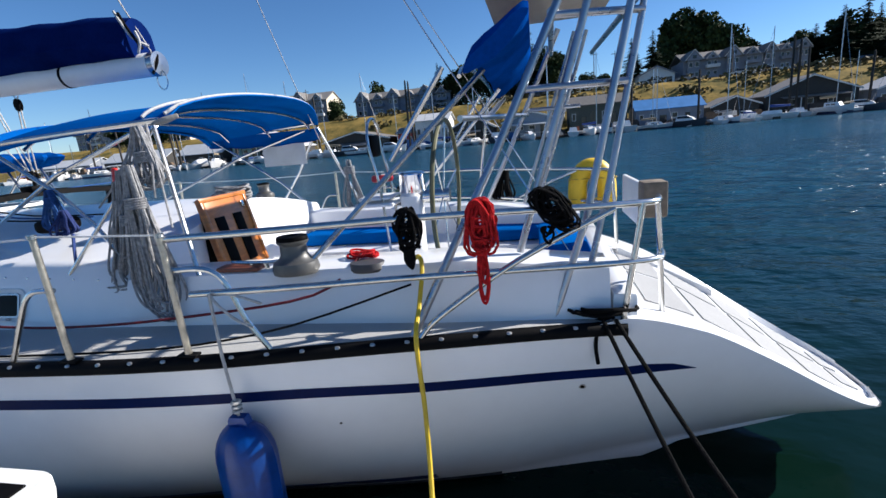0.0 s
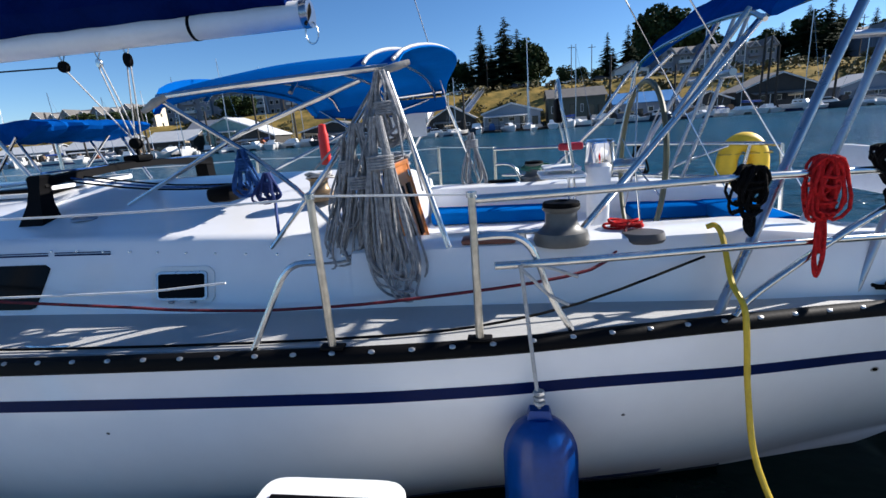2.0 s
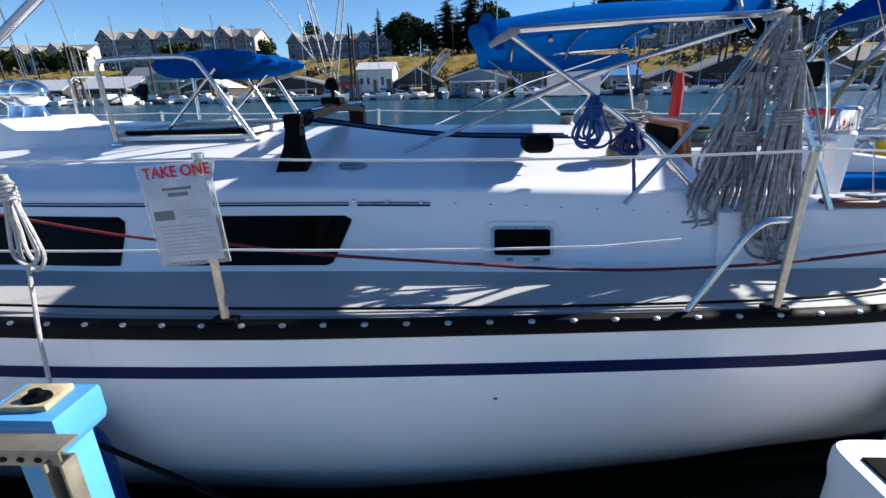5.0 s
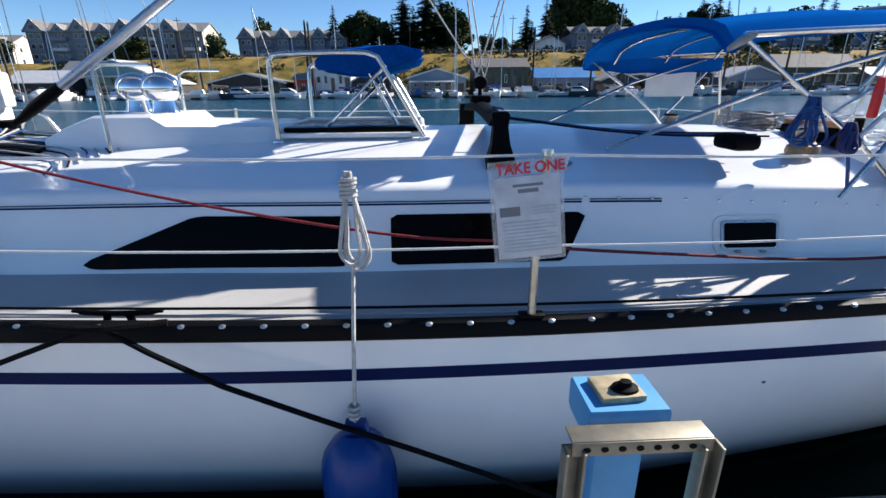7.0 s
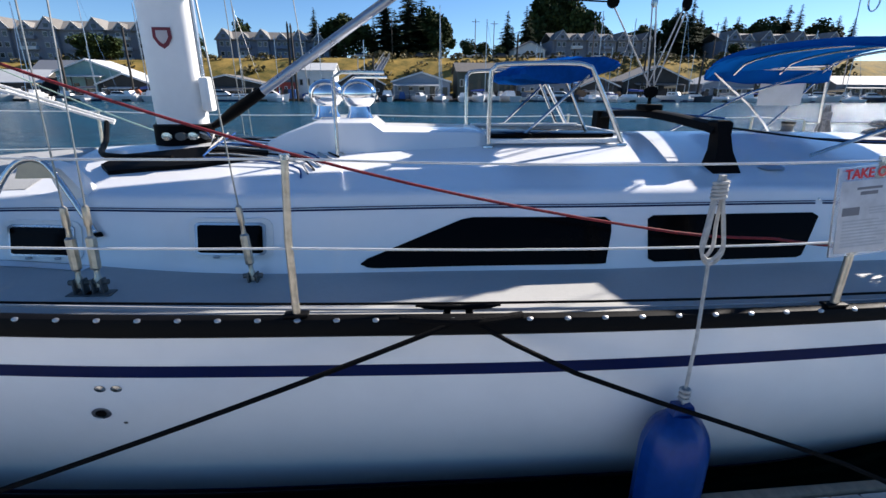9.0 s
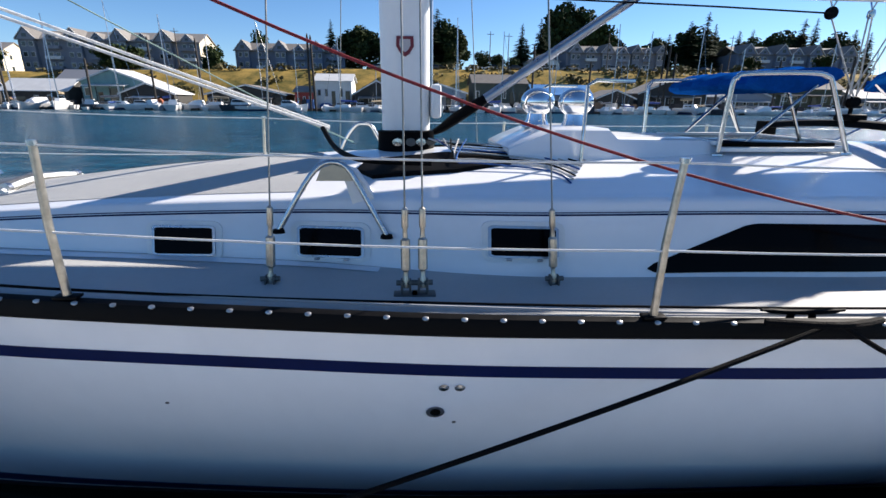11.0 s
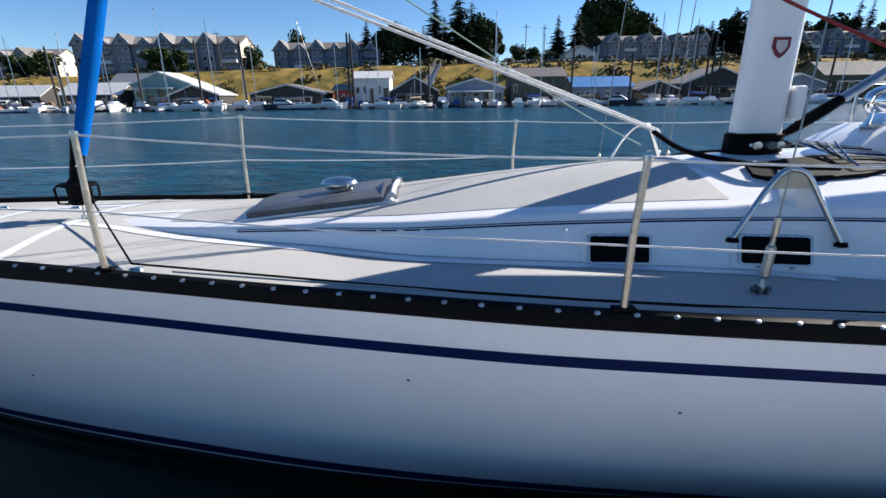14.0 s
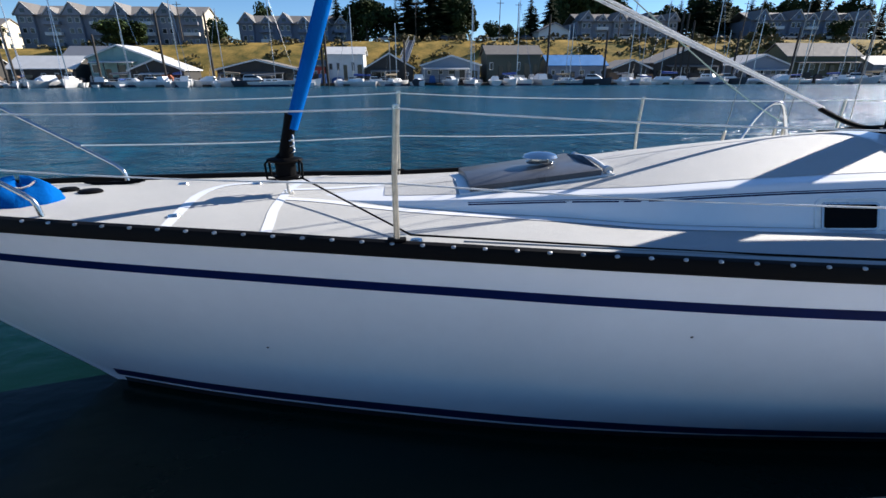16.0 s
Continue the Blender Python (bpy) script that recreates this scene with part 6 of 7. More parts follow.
ob = thing("water_post", "pale blue metal dock post with a galvanised bracket", "pedestal", (-1.39, 1.455, 0.435))
bm = bmesh.new()
box(bm, (0, 0, 0.51), (0.11, 0.09, 1.02), 0.006)
part("post", bm, PALEBLUE, ob)
bm = bmesh.new()
loft(bm, [[(-0.088 * s, -0.07 * s, z), (0.088 * s, -0.07 * s, z), (0.088 * s, 0.06 * s, z), (-0.088 * s, 0.06 * s, z)] for z, s in ((1.02, 0.8), (1.03, 0.94), (1.05, 1.0), (1.11, 1.0), (1.118, 0.97))], True, True, True)
head = part("head", bm, PALEBLUE, ob, "pale blue cap box")
bm = bmesh.new()
box(bm, (-0.005, 0.0, 1.124), (0.10, 0.085, 0.016), 0.003, Matrix.Rotation(radians(4), 3, "Z"))
part("plate", bm, mat("beige_plate", (0.40, 0.33, 0.20), 0.7, vary=0.5, scale=30), ob, "beige mounting plate")
bm = bmesh.new()
lathe(bm, [(0.0, 0), (0.024, 0), (0.022, 0.008), (0.012, 0.012), (0.01, 0.022), (0.0, 0.023)], (0.008, -0.012, 1.13), 14, SX)
part("knob", bm, BLACK, ob, "black knob")
bm = bmesh.new()
box(bm, (0.002, -0.13, 1.08), (0.29, 0.006, 0.032), 0.002)
box(bm, (0.002, -0.105, 1.095), (0.29, 0.05, 0.006), 0.002)
brk = part("bracket_beam", bm, GALV, ob, "punched galvanised channel")
for k in range(7):
    bm = bmesh.new()
    lathe(bm, [(0.0, 0), (0.006, 0), (0.006, 0.002), (0.0, 0.002)], (-0.113 + 0.036 * k, -0.133, 1.08), 10, SX, Matrix.Rotation(radians(90), 3, "X"))
    part("punched_hole", bm, BLACK, brk)
for x in (-0.138, 0.142):
    bm = bmesh.new()
    for c, s in (((x, -0.115, 0.54), (0.04, 0.006, 1.08)), ((x - 0.018, -0.13, 0.54), (0.006, 0.035, 1.08)), ((x + 0.018, -0.13, 0.54), (0.006, 0.035, 1.08))):
        box(bm, c, s, 0.001)
    part("bracket_leg", bm, GALV, ob, "galvanised channel leg")
bm = bmesh.new()
sweep(bm, smooth_line([(0.0, -0.05, 0.62), (0.01, -0.10, 0.62), (0.02, -0.14, 0.56)], 4), 0.022, 10)
part("spigot", bm, GALV, ob, "grey pipe spigot")

# ---- the far bank: floats, boats, houses, trees ----
far = random.Random(21)
bm = bmesh.new()
for x0, x1, y0, y1 in ((-150, 130, 108.2, 110.2), (-150, 130, 112.0, 116.0)):
    box(bm, ((x0 + x1) / 2, (y0 + y1) / 2, 0.25), (x1 - x0, y1 - y0, 0.5), 0.03)
x = -148
while x < 128:
    box(bm, (x, 105.5, 0.22), (1.3, 5.4, 0.42), 0.03)
    x += far.uniform(8, 12)
tagged(part("far_dock", bm, mat("brown_float", (0.05, 0.04, 0.032), 0.85, vary=0.4, scale=0.8)), "brown floating docks along the far bank", "dock", kind="structure")


def leaf_cloud(bm, c, rx, ry, rz, n, s, rnd, flat=False):
    """Small leaf clumps spread through an uneven ball."""
    for _ in range(n):
        while True:
            p = Vector((rnd.uniform(-1, 1), rnd.uniform(-1, 1), rnd.uniform(-1, 1)))
            if p.length < 1 and p.length > 0.35:
                break
        q = Vector((c[0] + p.x * rx, c[1] + p.y * ry, c[2] + p.z * rz))
        k = s * rnd.uniform(0.5, 1.3)
        a = Vector((rnd.gauss(0, 1), rnd.gauss(0, 1), rnd.gauss(0, 0.6))).normalized()
        b = a.cross(Vector((rnd.gauss(0, 1), rnd.gauss(0, 1), rnd.gauss(0, 1)))).normalized()
        vs = [bm.verts.new(q + k * (u * a + v * b)) for u, v in ((-1, -0.5), (0.1, -0.9), (1, -0.1), (0.3, 0.8), (-0.7, 0.6))]
        bm.faces.new(vs)


def conifer(seed, h, w):
    """A fir: tapered trunk and whorls of drooping, ragged branches."""
    rnd = random.Random(seed)
    ob = thing("fir_tree", "tall dark fir tree on the river bank", "tree", group="trees on the far bank")
    bm = bmesh.new()
    sweep(bm, [(0, 0, -0.5), (0, 0, h * 0.5), (0.1, 0, h * 0.98)], [h * 0.018, h * 0.011, 0.03], 7)
    part("trunk", bm, BARK, ob)
    bm = bmesh.new()
    z = h * 0.10
    while z < h * 0.985:
        u = (z / h - 0.10) / 0.9
        rad = w * (1 - u) ** 0.85 * rnd.uniform(0.75, 1.1) + 0.15
        for k in range(7 if u < 0.7 else 5):
            a = rnd.uniform(0, 6.283)
            ln = rad * rnd.uniform(0.55, 1.15)
            d = Vector((math.cos(a), math.sin(a), 0))
            sd = Vector((-d.y, d.x, 0))
            droop = rnd.uniform(0.12, 0.4)
            for j in range(4):
                f0 = (j + 0.2) / 4
                p = d * ln * f0 + Vector((0, 0, z - droop * ln * f0 ** 1.3))
                ws = ln * 0.34 * (1.15 - f0) + 0.12
                q = p + d * ln * 0.34 + Vector((0, 0, -droop * ln * 0.3 + rnd.uniform(-0.1, 0.1)))
                vs = [bm.verts.new(v) for v in (p, p + sd * ws + d * ln * 0.12 - Vector((0, 0, ws * 0.5)), q, p - sd * ws + d * ln * 0.12 - Vector((0, 0, ws * 0.5)))]
                bm.faces.new(vs)
        z += h * rnd.uniform(0.016, 0.026)
    part("crown", bm, CONIFER, ob, smooth=False)
    return ob


def broadleaf(seed, h, w, label="leafy green tree on the river bank"):
    rnd = random.Random(seed)
    ob = thing("leafy_tree", label, "tree", group="trees on the far bank")
    bm = bmesh.new()
    sweep(bm, [(0, 0, -0.5), (0.1, 0, h * 0.3), (0, 0.1, h * 0.6)], [h * 0.028, h * 0.02, h * 0.008], 7)
    blobs = []
    for k in range(12):
        a, t = rnd.uniform(0, 6.283), rnd.uniform(0.2, 0.84)
        r = w * rnd.uniform(0.25, 0.62) * (1.05 - abs(t - 0.55))
        e = (r * math.cos(a), r * math.sin(a), h * t)
        sweep(bm, [(0, 0, h * t * 0.55), (e[0] * 0.6, e[1] * 0.6, h * t * 0.85), e], [h * 0.012, h * 0.007, h * 0.003], 5)
        blobs.append(e)
    part("trunk", bm, BARK, ob)
    bm = bmesh.new()
    for e in blobs:
        s = rnd.uniform(0.75, 1.15)
        leaf_cloud(bm, e, w * 0.42 * s, w * 0.42 * s, h * 0.17 * s, 190, w * 0.075, rnd)
    leaf_cloud(bm, (0, 0, h * 0.55), w * 0.7, w * 0.7, h * 0.42, 420, w * 0.08, rnd)
    part("crown", bm, LEAF, ob, smooth=False)
    return ob


def plant(proto, spots):
    """Sets a tree at the first spot and copies at the others: x, y, size across, size up."""
    for i, (x, y, s, t) in enumerate(spots):
        m = Matrix.Translation((x, y, ground_z(x, y) - 0.3)) @ Matrix.Rotation(i * 1.9, 4, "Z")
        ob = proto if i == 0 else copy_thing(proto, m)
        ob.matrix_basis = m @ Matrix.Diagonal((s, s, t, 1))


plant(conifer(1, 17, 4.6), [(1.5, 159, 1.9, 1.35), (-6, 161, 1.5, 1.28), (5.5, 162, 1.6, 1.15), (-28, 163, 0.9, 0.95), (34, 166, 1.0, 0.95), (40.5, 167, 1.1, 1.05), (92, 166, 1.5, 1.05), (99, 168, 1.3, 1.25), (88, 172, 1.2, 0.85), (118, 178, 1.3, 1.0), (141, 176, 1.4, 1.25), (156, 170, 1.3, 1.0), (-3, 166, 1.0, 0.95)])
plant(conifer(2, 17, 3.6), [(-25, 166, 1.1, 0.72), (37, 172, 1.2, 0.7), (104, 171, 1.3, 1.05), (126, 182, 1.4, 1.05), (149, 180, 1.3, 1.3), (168, 176, 1.3, 1.0), (110, 176, 1.2, 0.75), (134, 184, 1.5, 0.9), (-10, 168, 1.0, 0.8)])
plant(broadleaf(3, 12, 4.9), [(-19, 161, 1.3, 1.15), (-14, 163, 1.2, 1.0), (-23, 165, 1.2, 1.05), (10, 160, 1.2, 1.15), (12, 165, 1.1, 1.0), (8, 163, 1.3, 1.3), (52, 186, 1.7, 2.1), (58, 188, 1.8, 2.2), (64, 186, 1.6, 1.9), (69, 184, 1.3, 1.5), (75, 186, 1.2, 1.2), (-53, 174, 0.8, 1.15), (95, 172, 1.5, 1.35), (86, 176, 1.3, 1.1), (113, 184, 1.5, 1.25), (122, 178, 1.4, 1.15), (130, 176, 1.3, 1.3), (145, 186, 1.6, 1.5), (160, 182, 1.6, 1.4), (46, 178, 1.1, 1.0)])
plant(broadleaf(4, 8, 3.4), [(-86, 146, 1.5, 0.95), (-82, 148, 1.4, 0.9), (-60, 151, 1.0, 0.95), (-36, 170, 1.3, 1.25), (-30, 171, 1.2, 1.2), (20, 158, 1.0, 0.85), (25, 160, 1.0, 0.75), (29, 157, 0.9, 0.6), (-122, 150, 1.6, 1.0), (-130, 152, 1.7, 0.9), (-150, 156, 1.8, 1.0), (-140, 150, 1.3, 0.8), (106, 152, 1.1, 0.7), (128, 150, 1.2, 0.8), (-63, 153, 0.8, 0.7)])

# brush along the foot of the bank
bm = bmesh.new()
brush = random.Random(5)
for k in range(330):
    x = brush.uniform(-15, 135) if k < 230 else brush.uniform(-150, -20)
    y = brush.uniform(117.5, 136) if k % 3 else brush.uniform(136, 148)
    r = brush.uniform(0.7, 1.9)
    leaf_cloud(bm, (x, y, ground_z(x, y) + r * 0.35), r * 1.6, r, r * 0.7, 34, r * 0.30, brush)
tagged(part("bank_brush", bm, mat("olive_brush", (0.10, 0.085, 0.03), 0.9, vary=0.6, scale=0.3), smooth=False), "dry olive brush on the river bank", "brush", kind="stuff")


def panes(parent, mats, rows, name="window", label=""):
    """Windows set into a wall facing the river: x, z, width, height, y."""
    for x, z, w, h, y in rows:
        bm = bmesh.new()
        box(bm, (x, y - 0.04, z), (w, 0.08, h))
        win = part(name, bm, WALLW, parent, label, smooth=False)
        bm = bmesh.new()
        box(bm, (x, y - 0.10, z), (w * 0.82, 0.06, h * 0.84))
        part("pane", bm, mats, win, smooth=False)


def row_houses(name, x0, x1, y, zb, ze, n, wall, end_wall, label, depth=13):
    """A terrace of flats with a gable over each unit, windows on every storey and an end wall."""
    ob = thing(name, label, "building", ((x0 + x1) / 2, y, zb))
    cx = (x0 + x1) / 2
    w = (x1 - x0) / n
    zr = ze - zb
    bm = bmesh.new()
    box(bm, (0, depth / 2, zr / 2 - 1.5), (x1 - x0, depth, zr + 3))
    for k in range(n):
        if k % 2 == 0:
            box(bm, (x0 - cx + w * (k + 0.5), -0.45, zr / 2 - 1.5), (w * 0.62, 1.1, zr + 3))
    part("wall", bm, wall, ob, smooth=False)
    bm = bmesh.new()
    box(bm, (x1 - cx + 0.06, depth / 2, zr / 2 - 1.5), (0.12, depth - 0.1, zr + 3))
    loft(bm, [[(x1 - cx + d, -0.2, zr), (x1 - cx + d, depth + 0.2, zr), (x1 - cx + d, depth / 2, zr + w * 0.34 + 0.8)] for d in (0.0, 0.12)], True, True, True)
    part("end_wall", bm, end_wall, ob, "cream gable end", smooth=False)
    peak = w * 0.34 + 1.0
    bm = bmesh.new()
    loft(bm, [[(x, -0.7, zr), (x, depth / 2, zr + peak), (x, depth + 0.7, zr)] + [(x, depth + 0.7, zr - 0.25), (x, depth / 2, zr + peak - 0.3), (x, -0.7, zr - 0.25)] for x in (x0 - cx - 0.4, x1 - cx + 0.5)], True, True, True)
    part("roof", bm, ROOFD, ob, "brown-grey shingle roof", smooth=False)
    for k in range(n):
        big = k % 2 == 0
        u = x0 - cx + w * (k + 0.5)
        gw, gh = (w * 0.46, peak * 1.06) if big else (w * 0.34, peak * 0.72)
        fy = -1.0 if big else 0.0
        bm = bmesh.new()
        loft(bm, [[(u - gw, yy, zr - 0.1), (u - gw, yy, zr + 0.1), (u, yy, zr + gh), (u + gw, yy, zr + 0.1), (u + gw, yy, zr - 0.1)] for yy in (fy - 0.55, depth * 0.48)], True, True, True)
        g = part("gable_roof", bm, ROOFD, ob, smooth=False)
        bm = bmesh.new()
        loft(bm, [[(u - gw * 0.86, yy, zr - 0.12), (u, yy, zr + gh * 0.84), (u + gw * 0.86, yy, zr - 0.12)] for yy in (fy - 0.60, fy - 0.56)], True, True, True)
        part("gable_wall", bm, wall, g, smooth=False)
        bm = bmesh.new()
        for sd in (-1, 1):
            loft(bm, [[(u + sd * gw, yy, zr - 0.05), (u, yy, zr + gh - 0.16), (u, yy, zr + gh + 0.06), (u + sd * gw, yy, zr + 0.17)] for yy in (fy - 0.72, fy - 0.61)], True, True, True)
        part("gable_trim", bm, WALLW, g, "white gable trim", smooth=False)
        bm = bmesh.new()
        box(bm, (u, fy - 0.62, zr + gh * 0.30), (gw * 0.42, 0.08, gh * 0.30))
        part("gable_window", bm, GLASSK, g, smooth=False)
        st = 3 if zr > 6.5 else 2
        for s in range(st):
            z = (s + 0.55) * zr / st
            panes(ob, GLASSK, [(u - w * 0.16, z, w * 0.20, zr / st * 0.5, fy), (u + w * 0.16, z, w * 0.20, zr / st * 0.5, fy)])
            if k % 2:
                bm = bmesh.new()
                box(bm, (u, -0.6, z - zr / st * 0.28), (w * 0.7, 1.2, 0.9), 0.02)
                part("balcony", bm, WALLW if far.random() < 0.5 else wall, ob, smooth=False)
    for s in range(2):
        for v in (0.3, 0.7):
            bm = bmesh.new()
            box(bm, (x1 - cx + 0.14, depth * v, (s + 0.55) * zr / 2), (0.06, 1.0, 1.3))
            part("window", bm, GLASSK, ob, smooth=False)
    return ob


row_houses("apartment_building", -117.5, -66.5, 157, 9.9, 18.4, 8, WALLG, WALLC, "long grey three-storey terrace with gabled roofs on the hill")
row_houses("apartment_building", -57.5, -24.0, 161, 11.2, 16.8, 6, WALLB, WALLG, "slate grey terrace with gabled roofs on the hill")
row_houses("apartment_building", 47, 68, 158, 12.0, 17.6, 4, WALLG, WALLC, "grey three-storey apartment house on the hill")
row_houses("apartment_building", 68.5, 81, 160, 12.0, 18.0, 3, WALLG, WALLG, "grey three-storey apartment house on the hill")
row_houses("apartment_building", 106, 148, 160, 12.2, 18.4, 7, WALLB, WALLG, "slate blue terrace with gabled roofs on the hill")
row_houses("apartment_building", -196, -139, 178, 9.5, 16.8, 8, WALLG, WALLC, "distant grey terrace with gabled roofs")


porch = random.Random(5)


def shed(x0, x1, y, zb, ze, zr, wall, roof, label, along=False, depth=9, openings=2, name="boathouse"):
    """A gabled boathouse: the ridge runs to the river, or along it."""
    ob = thing(name, label, "boathouse", ((x0 + x1) / 2, y, 0.5))
    w = (x1 - x0) / 2
    b, e, r = zb - 0.5, ze - 0.5, zr - 0.5
    bm = bmesh.new()
    if along:
        loft(bm, [[(x, 0, 0), (x, 0, e), (x, depth / 2, r - 0.15), (x, depth, e), (x, depth, 0)] for x in (-w, w)], True, True, True)
    else:
        loft(bm, [[(-w, yy, 0), (-w, yy, e), (0, yy, r - 0.15), (w, yy, e), (w, yy, 0)] for yy in (0, depth)], True, True, True)
    part("wall", bm, wall, ob, smooth=False)
    bm = bmesh.new()
    o = 0.45
    if along:
        loft(bm, [[(x, -o, e - 0.12), (x, depth / 2, r), (x, depth + o, e - 0.12), (x, depth + o, e + 0.05), (x, depth / 2, r + 0.2), (x, -o, e + 0.05)] for x in (-w - o, w + o)], True, True, True)
    else:
        loft(bm, [[(-w - o, yy, e - 0.15), (0, yy, r), (w + o, yy, e - 0.15), (w + o, yy, e + 0.05), (0, yy, r + 0.2), (-w - o, yy, e + 0.05)] for yy in (-o, depth + o)], True, True, True)
    part("roof", bm, roof, ob, smooth=False)
    if not along:                               # pale bargeboards under the gable
        bm = bmesh.new()
        for sd in (-1, 1):
            loft(bm, [[(sd * (w + o), yy, e - 0.32), (0, yy, r - 0.17), (0, yy, r + 0.12), (sd * (w + o), yy, e)] for yy in (-o - 0.10, -o - 0.02)], True, True, True)
        part("bargeboard", bm, WALLG if wall is WALLW else WALLW, ob, smooth=False)
    if name != "house" and porch.random() < 0.7:   # a covered landing along the front
        zp, out = e * porch.uniform(0.72, 0.86), porch.uniform(1.6, 2.6)
        a, b2 = -w * porch.uniform(0.5, 1.0), w * porch.uniform(0.4, 1.0)
        bm = bmesh.new()
        loft(bm, [[(x, -out, zp - 0.35), (x, 0.0, zp), (x, 0.0, zp + 0.12), (x, -out, zp - 0.2)] for x in (a, b2)], True, True, True)
        land = part("porch_roof", bm, roof, ob, "lean-to roof over the landing", smooth=False)
        for x in steps(a + 0.15, b2 - 0.15, max(2, int((b2 - a) / 2.6))):
            bm = bmesh.new()
            box(bm, (x, -out + 0.12, (zp - 0.3) / 2), (0.14, 0.14, zp - 0.3))
            part("porch_post", bm, WALLW if porch.random() < 0.5 else PILE, land, smooth=False)
        bm = bmesh.new()
        box(bm, ((a + b2) / 2, -out + 0.12, 0.95), (b2 - a - 0.3, 0.07, 0.09))
        part("porch_rail", bm, WALLW, land, smooth=False)
    n = openings + 2
    for k in range(n):
        u = -w + 2 * w * (k + far.uniform(0.4, 0.6)) / n
        span = 2 * w / n
        bm = bmesh.new()
        if far.random() < 0.4:                  # an open bay or a dark doorway
            hh = e * far.uniform(0.55, 0.75)
            box(bm, (u, -0.04, hh / 2), (span * far.uniform(0.4, 0.8), 0.12, hh))
            part("door", bm, GLASSK, ob, "dark doorway", smooth=False)
            continue
        hh, ww = e * far.uniform(0.22, 0.34), span * far.uniform(0.3, 0.55)
        box(bm, (u, -0.04, e * 0.58), (ww, 0.10, hh))
        fr = part("window", bm, WALLG if wall is WALLW else WALLW, ob, smooth=False)
        bm = bmesh.new()
        box(bm, (u, -0.09, e * 0.58), (ww - 0.24, 0.06, hh - 0.24))
        part("pane", bm, GLASSK, fr, smooth=False)
    return ob


shed(-140, -122, 114, 0.5, 3.4, 5.2, WALLG, ROOFW, "low grey boathouse with a white metal roof", True)
shed(-117, -97, 114, 0.5, 3.4, 5.8, WALLK, ROOFW, "low dark boathouse with a white metal roof", True)
shed(-91, -77.5, 112, 0.5, 3.6, 6.1, WALLK, ROOFW, "open boathouse with a white metal roof", True, openings=3)
shed(-84, -71, 119, 0.5, 5.6, 8.4, WALLG, mat("grey_metal_roof", (0.20, 0.21, 0.23), 0.5), "grey boathouse with a pitched metal roof", True)
shed(-75, -62, 113, 0.5, 5.8, 8.2, WALLT, ROOFW, "pale teal boathouse with a white roof", False, openings=3)
shed(-66, -55, 111, 0.5, 3.3, 5.4, WALLK, ROOFW, "dark boathouse with a white roof", False, openings=3)
shed(-48.5, -31.5, 112, 0.5, 3.4, 5.3, WALLK, ROOFD, "dark brown boathouse with a low roof", False, openings=4)
shed(-25, -17, 113, 0.5, 6.4, 8.0, WALLW, ROOFW, "white two-storey floating house", True, openings=3, name="floating_house")
shed(-29.5, -25.5, 112, 0.5, 4.0, 5.2, mat("red_siding", (0.36, 0.05, 0.04), 0.7), ROOFD, "small red floating shed", True, openings=1, name="floating_shed")
shed(-16.5, -6, 112, 0.5, 3.6, 6.6, WALLK, ROOFD, "dark boathouse with a gabled roof", False, openings=2)
shed(-4, 9, 112, 0.5, 4.2, 6.1, mat("pale_blue_siding", (0.26, 0.30, 0.35), 0.7), ROOFW, "pale blue floating house with white trim", False, openings=3, name="floating_house")
shed(11, 23.5, 114, 0.5, 6.4, 8.4, mat("sage_siding", (0.08, 0.09, 0.07), 0.8), ROOFD, "sage green two-storey floating house", True, openings=4, name="floating_house")
shed(25, 38.5, 112, 0.5, 4.0, 6.2, WALLG, ROOFB, "boathouse with a bright blue roof", True, openings=4)
shed(40, 49, 112, 0.5, 3.4, 5.2, WALLK, ROOFD, "low dark boathouse with a shingle roof", False)
shed(51, 68, 114, 0.5, 4.6, 8.0, WALLK, ROOFD, "large dark boathouse with a broad roof", False, openings=3)
shed(70, 83.5, 112, 0.5, 4.0, 6.3, mat("pale_grey_blue", (0.22, 0.25, 0.30), 0.7), mat("pale_roof", (0.40, 0.41, 0.42), 0.6), "pale blue boathouse with a grey roof", False, openings=3)
shed(84, 103, 114, 0.5, 6.0, 9.0, mat("olive_siding", (0.10, 0.10, 0.06), 0.8), ROOFD, "olive boathouse with a broad dark roof", True, openings=5)
shed(105, 122, 112, 0.5, 4.0, 6.0, WALLG, mat("light_roof", (0.24, 0.25, 0.27), 0.7), "grey floating house with a grey roof", True, openings=5, name="floating_house")
shed(34.5, 44.5, 157, 0.5, 3.6, 6.0, WALLW, mat("house_roof", (0.16, 0.16, 0.17), 0.8), "white gabled house on the hill", False, 8, 2, "house").location.z = 11.6


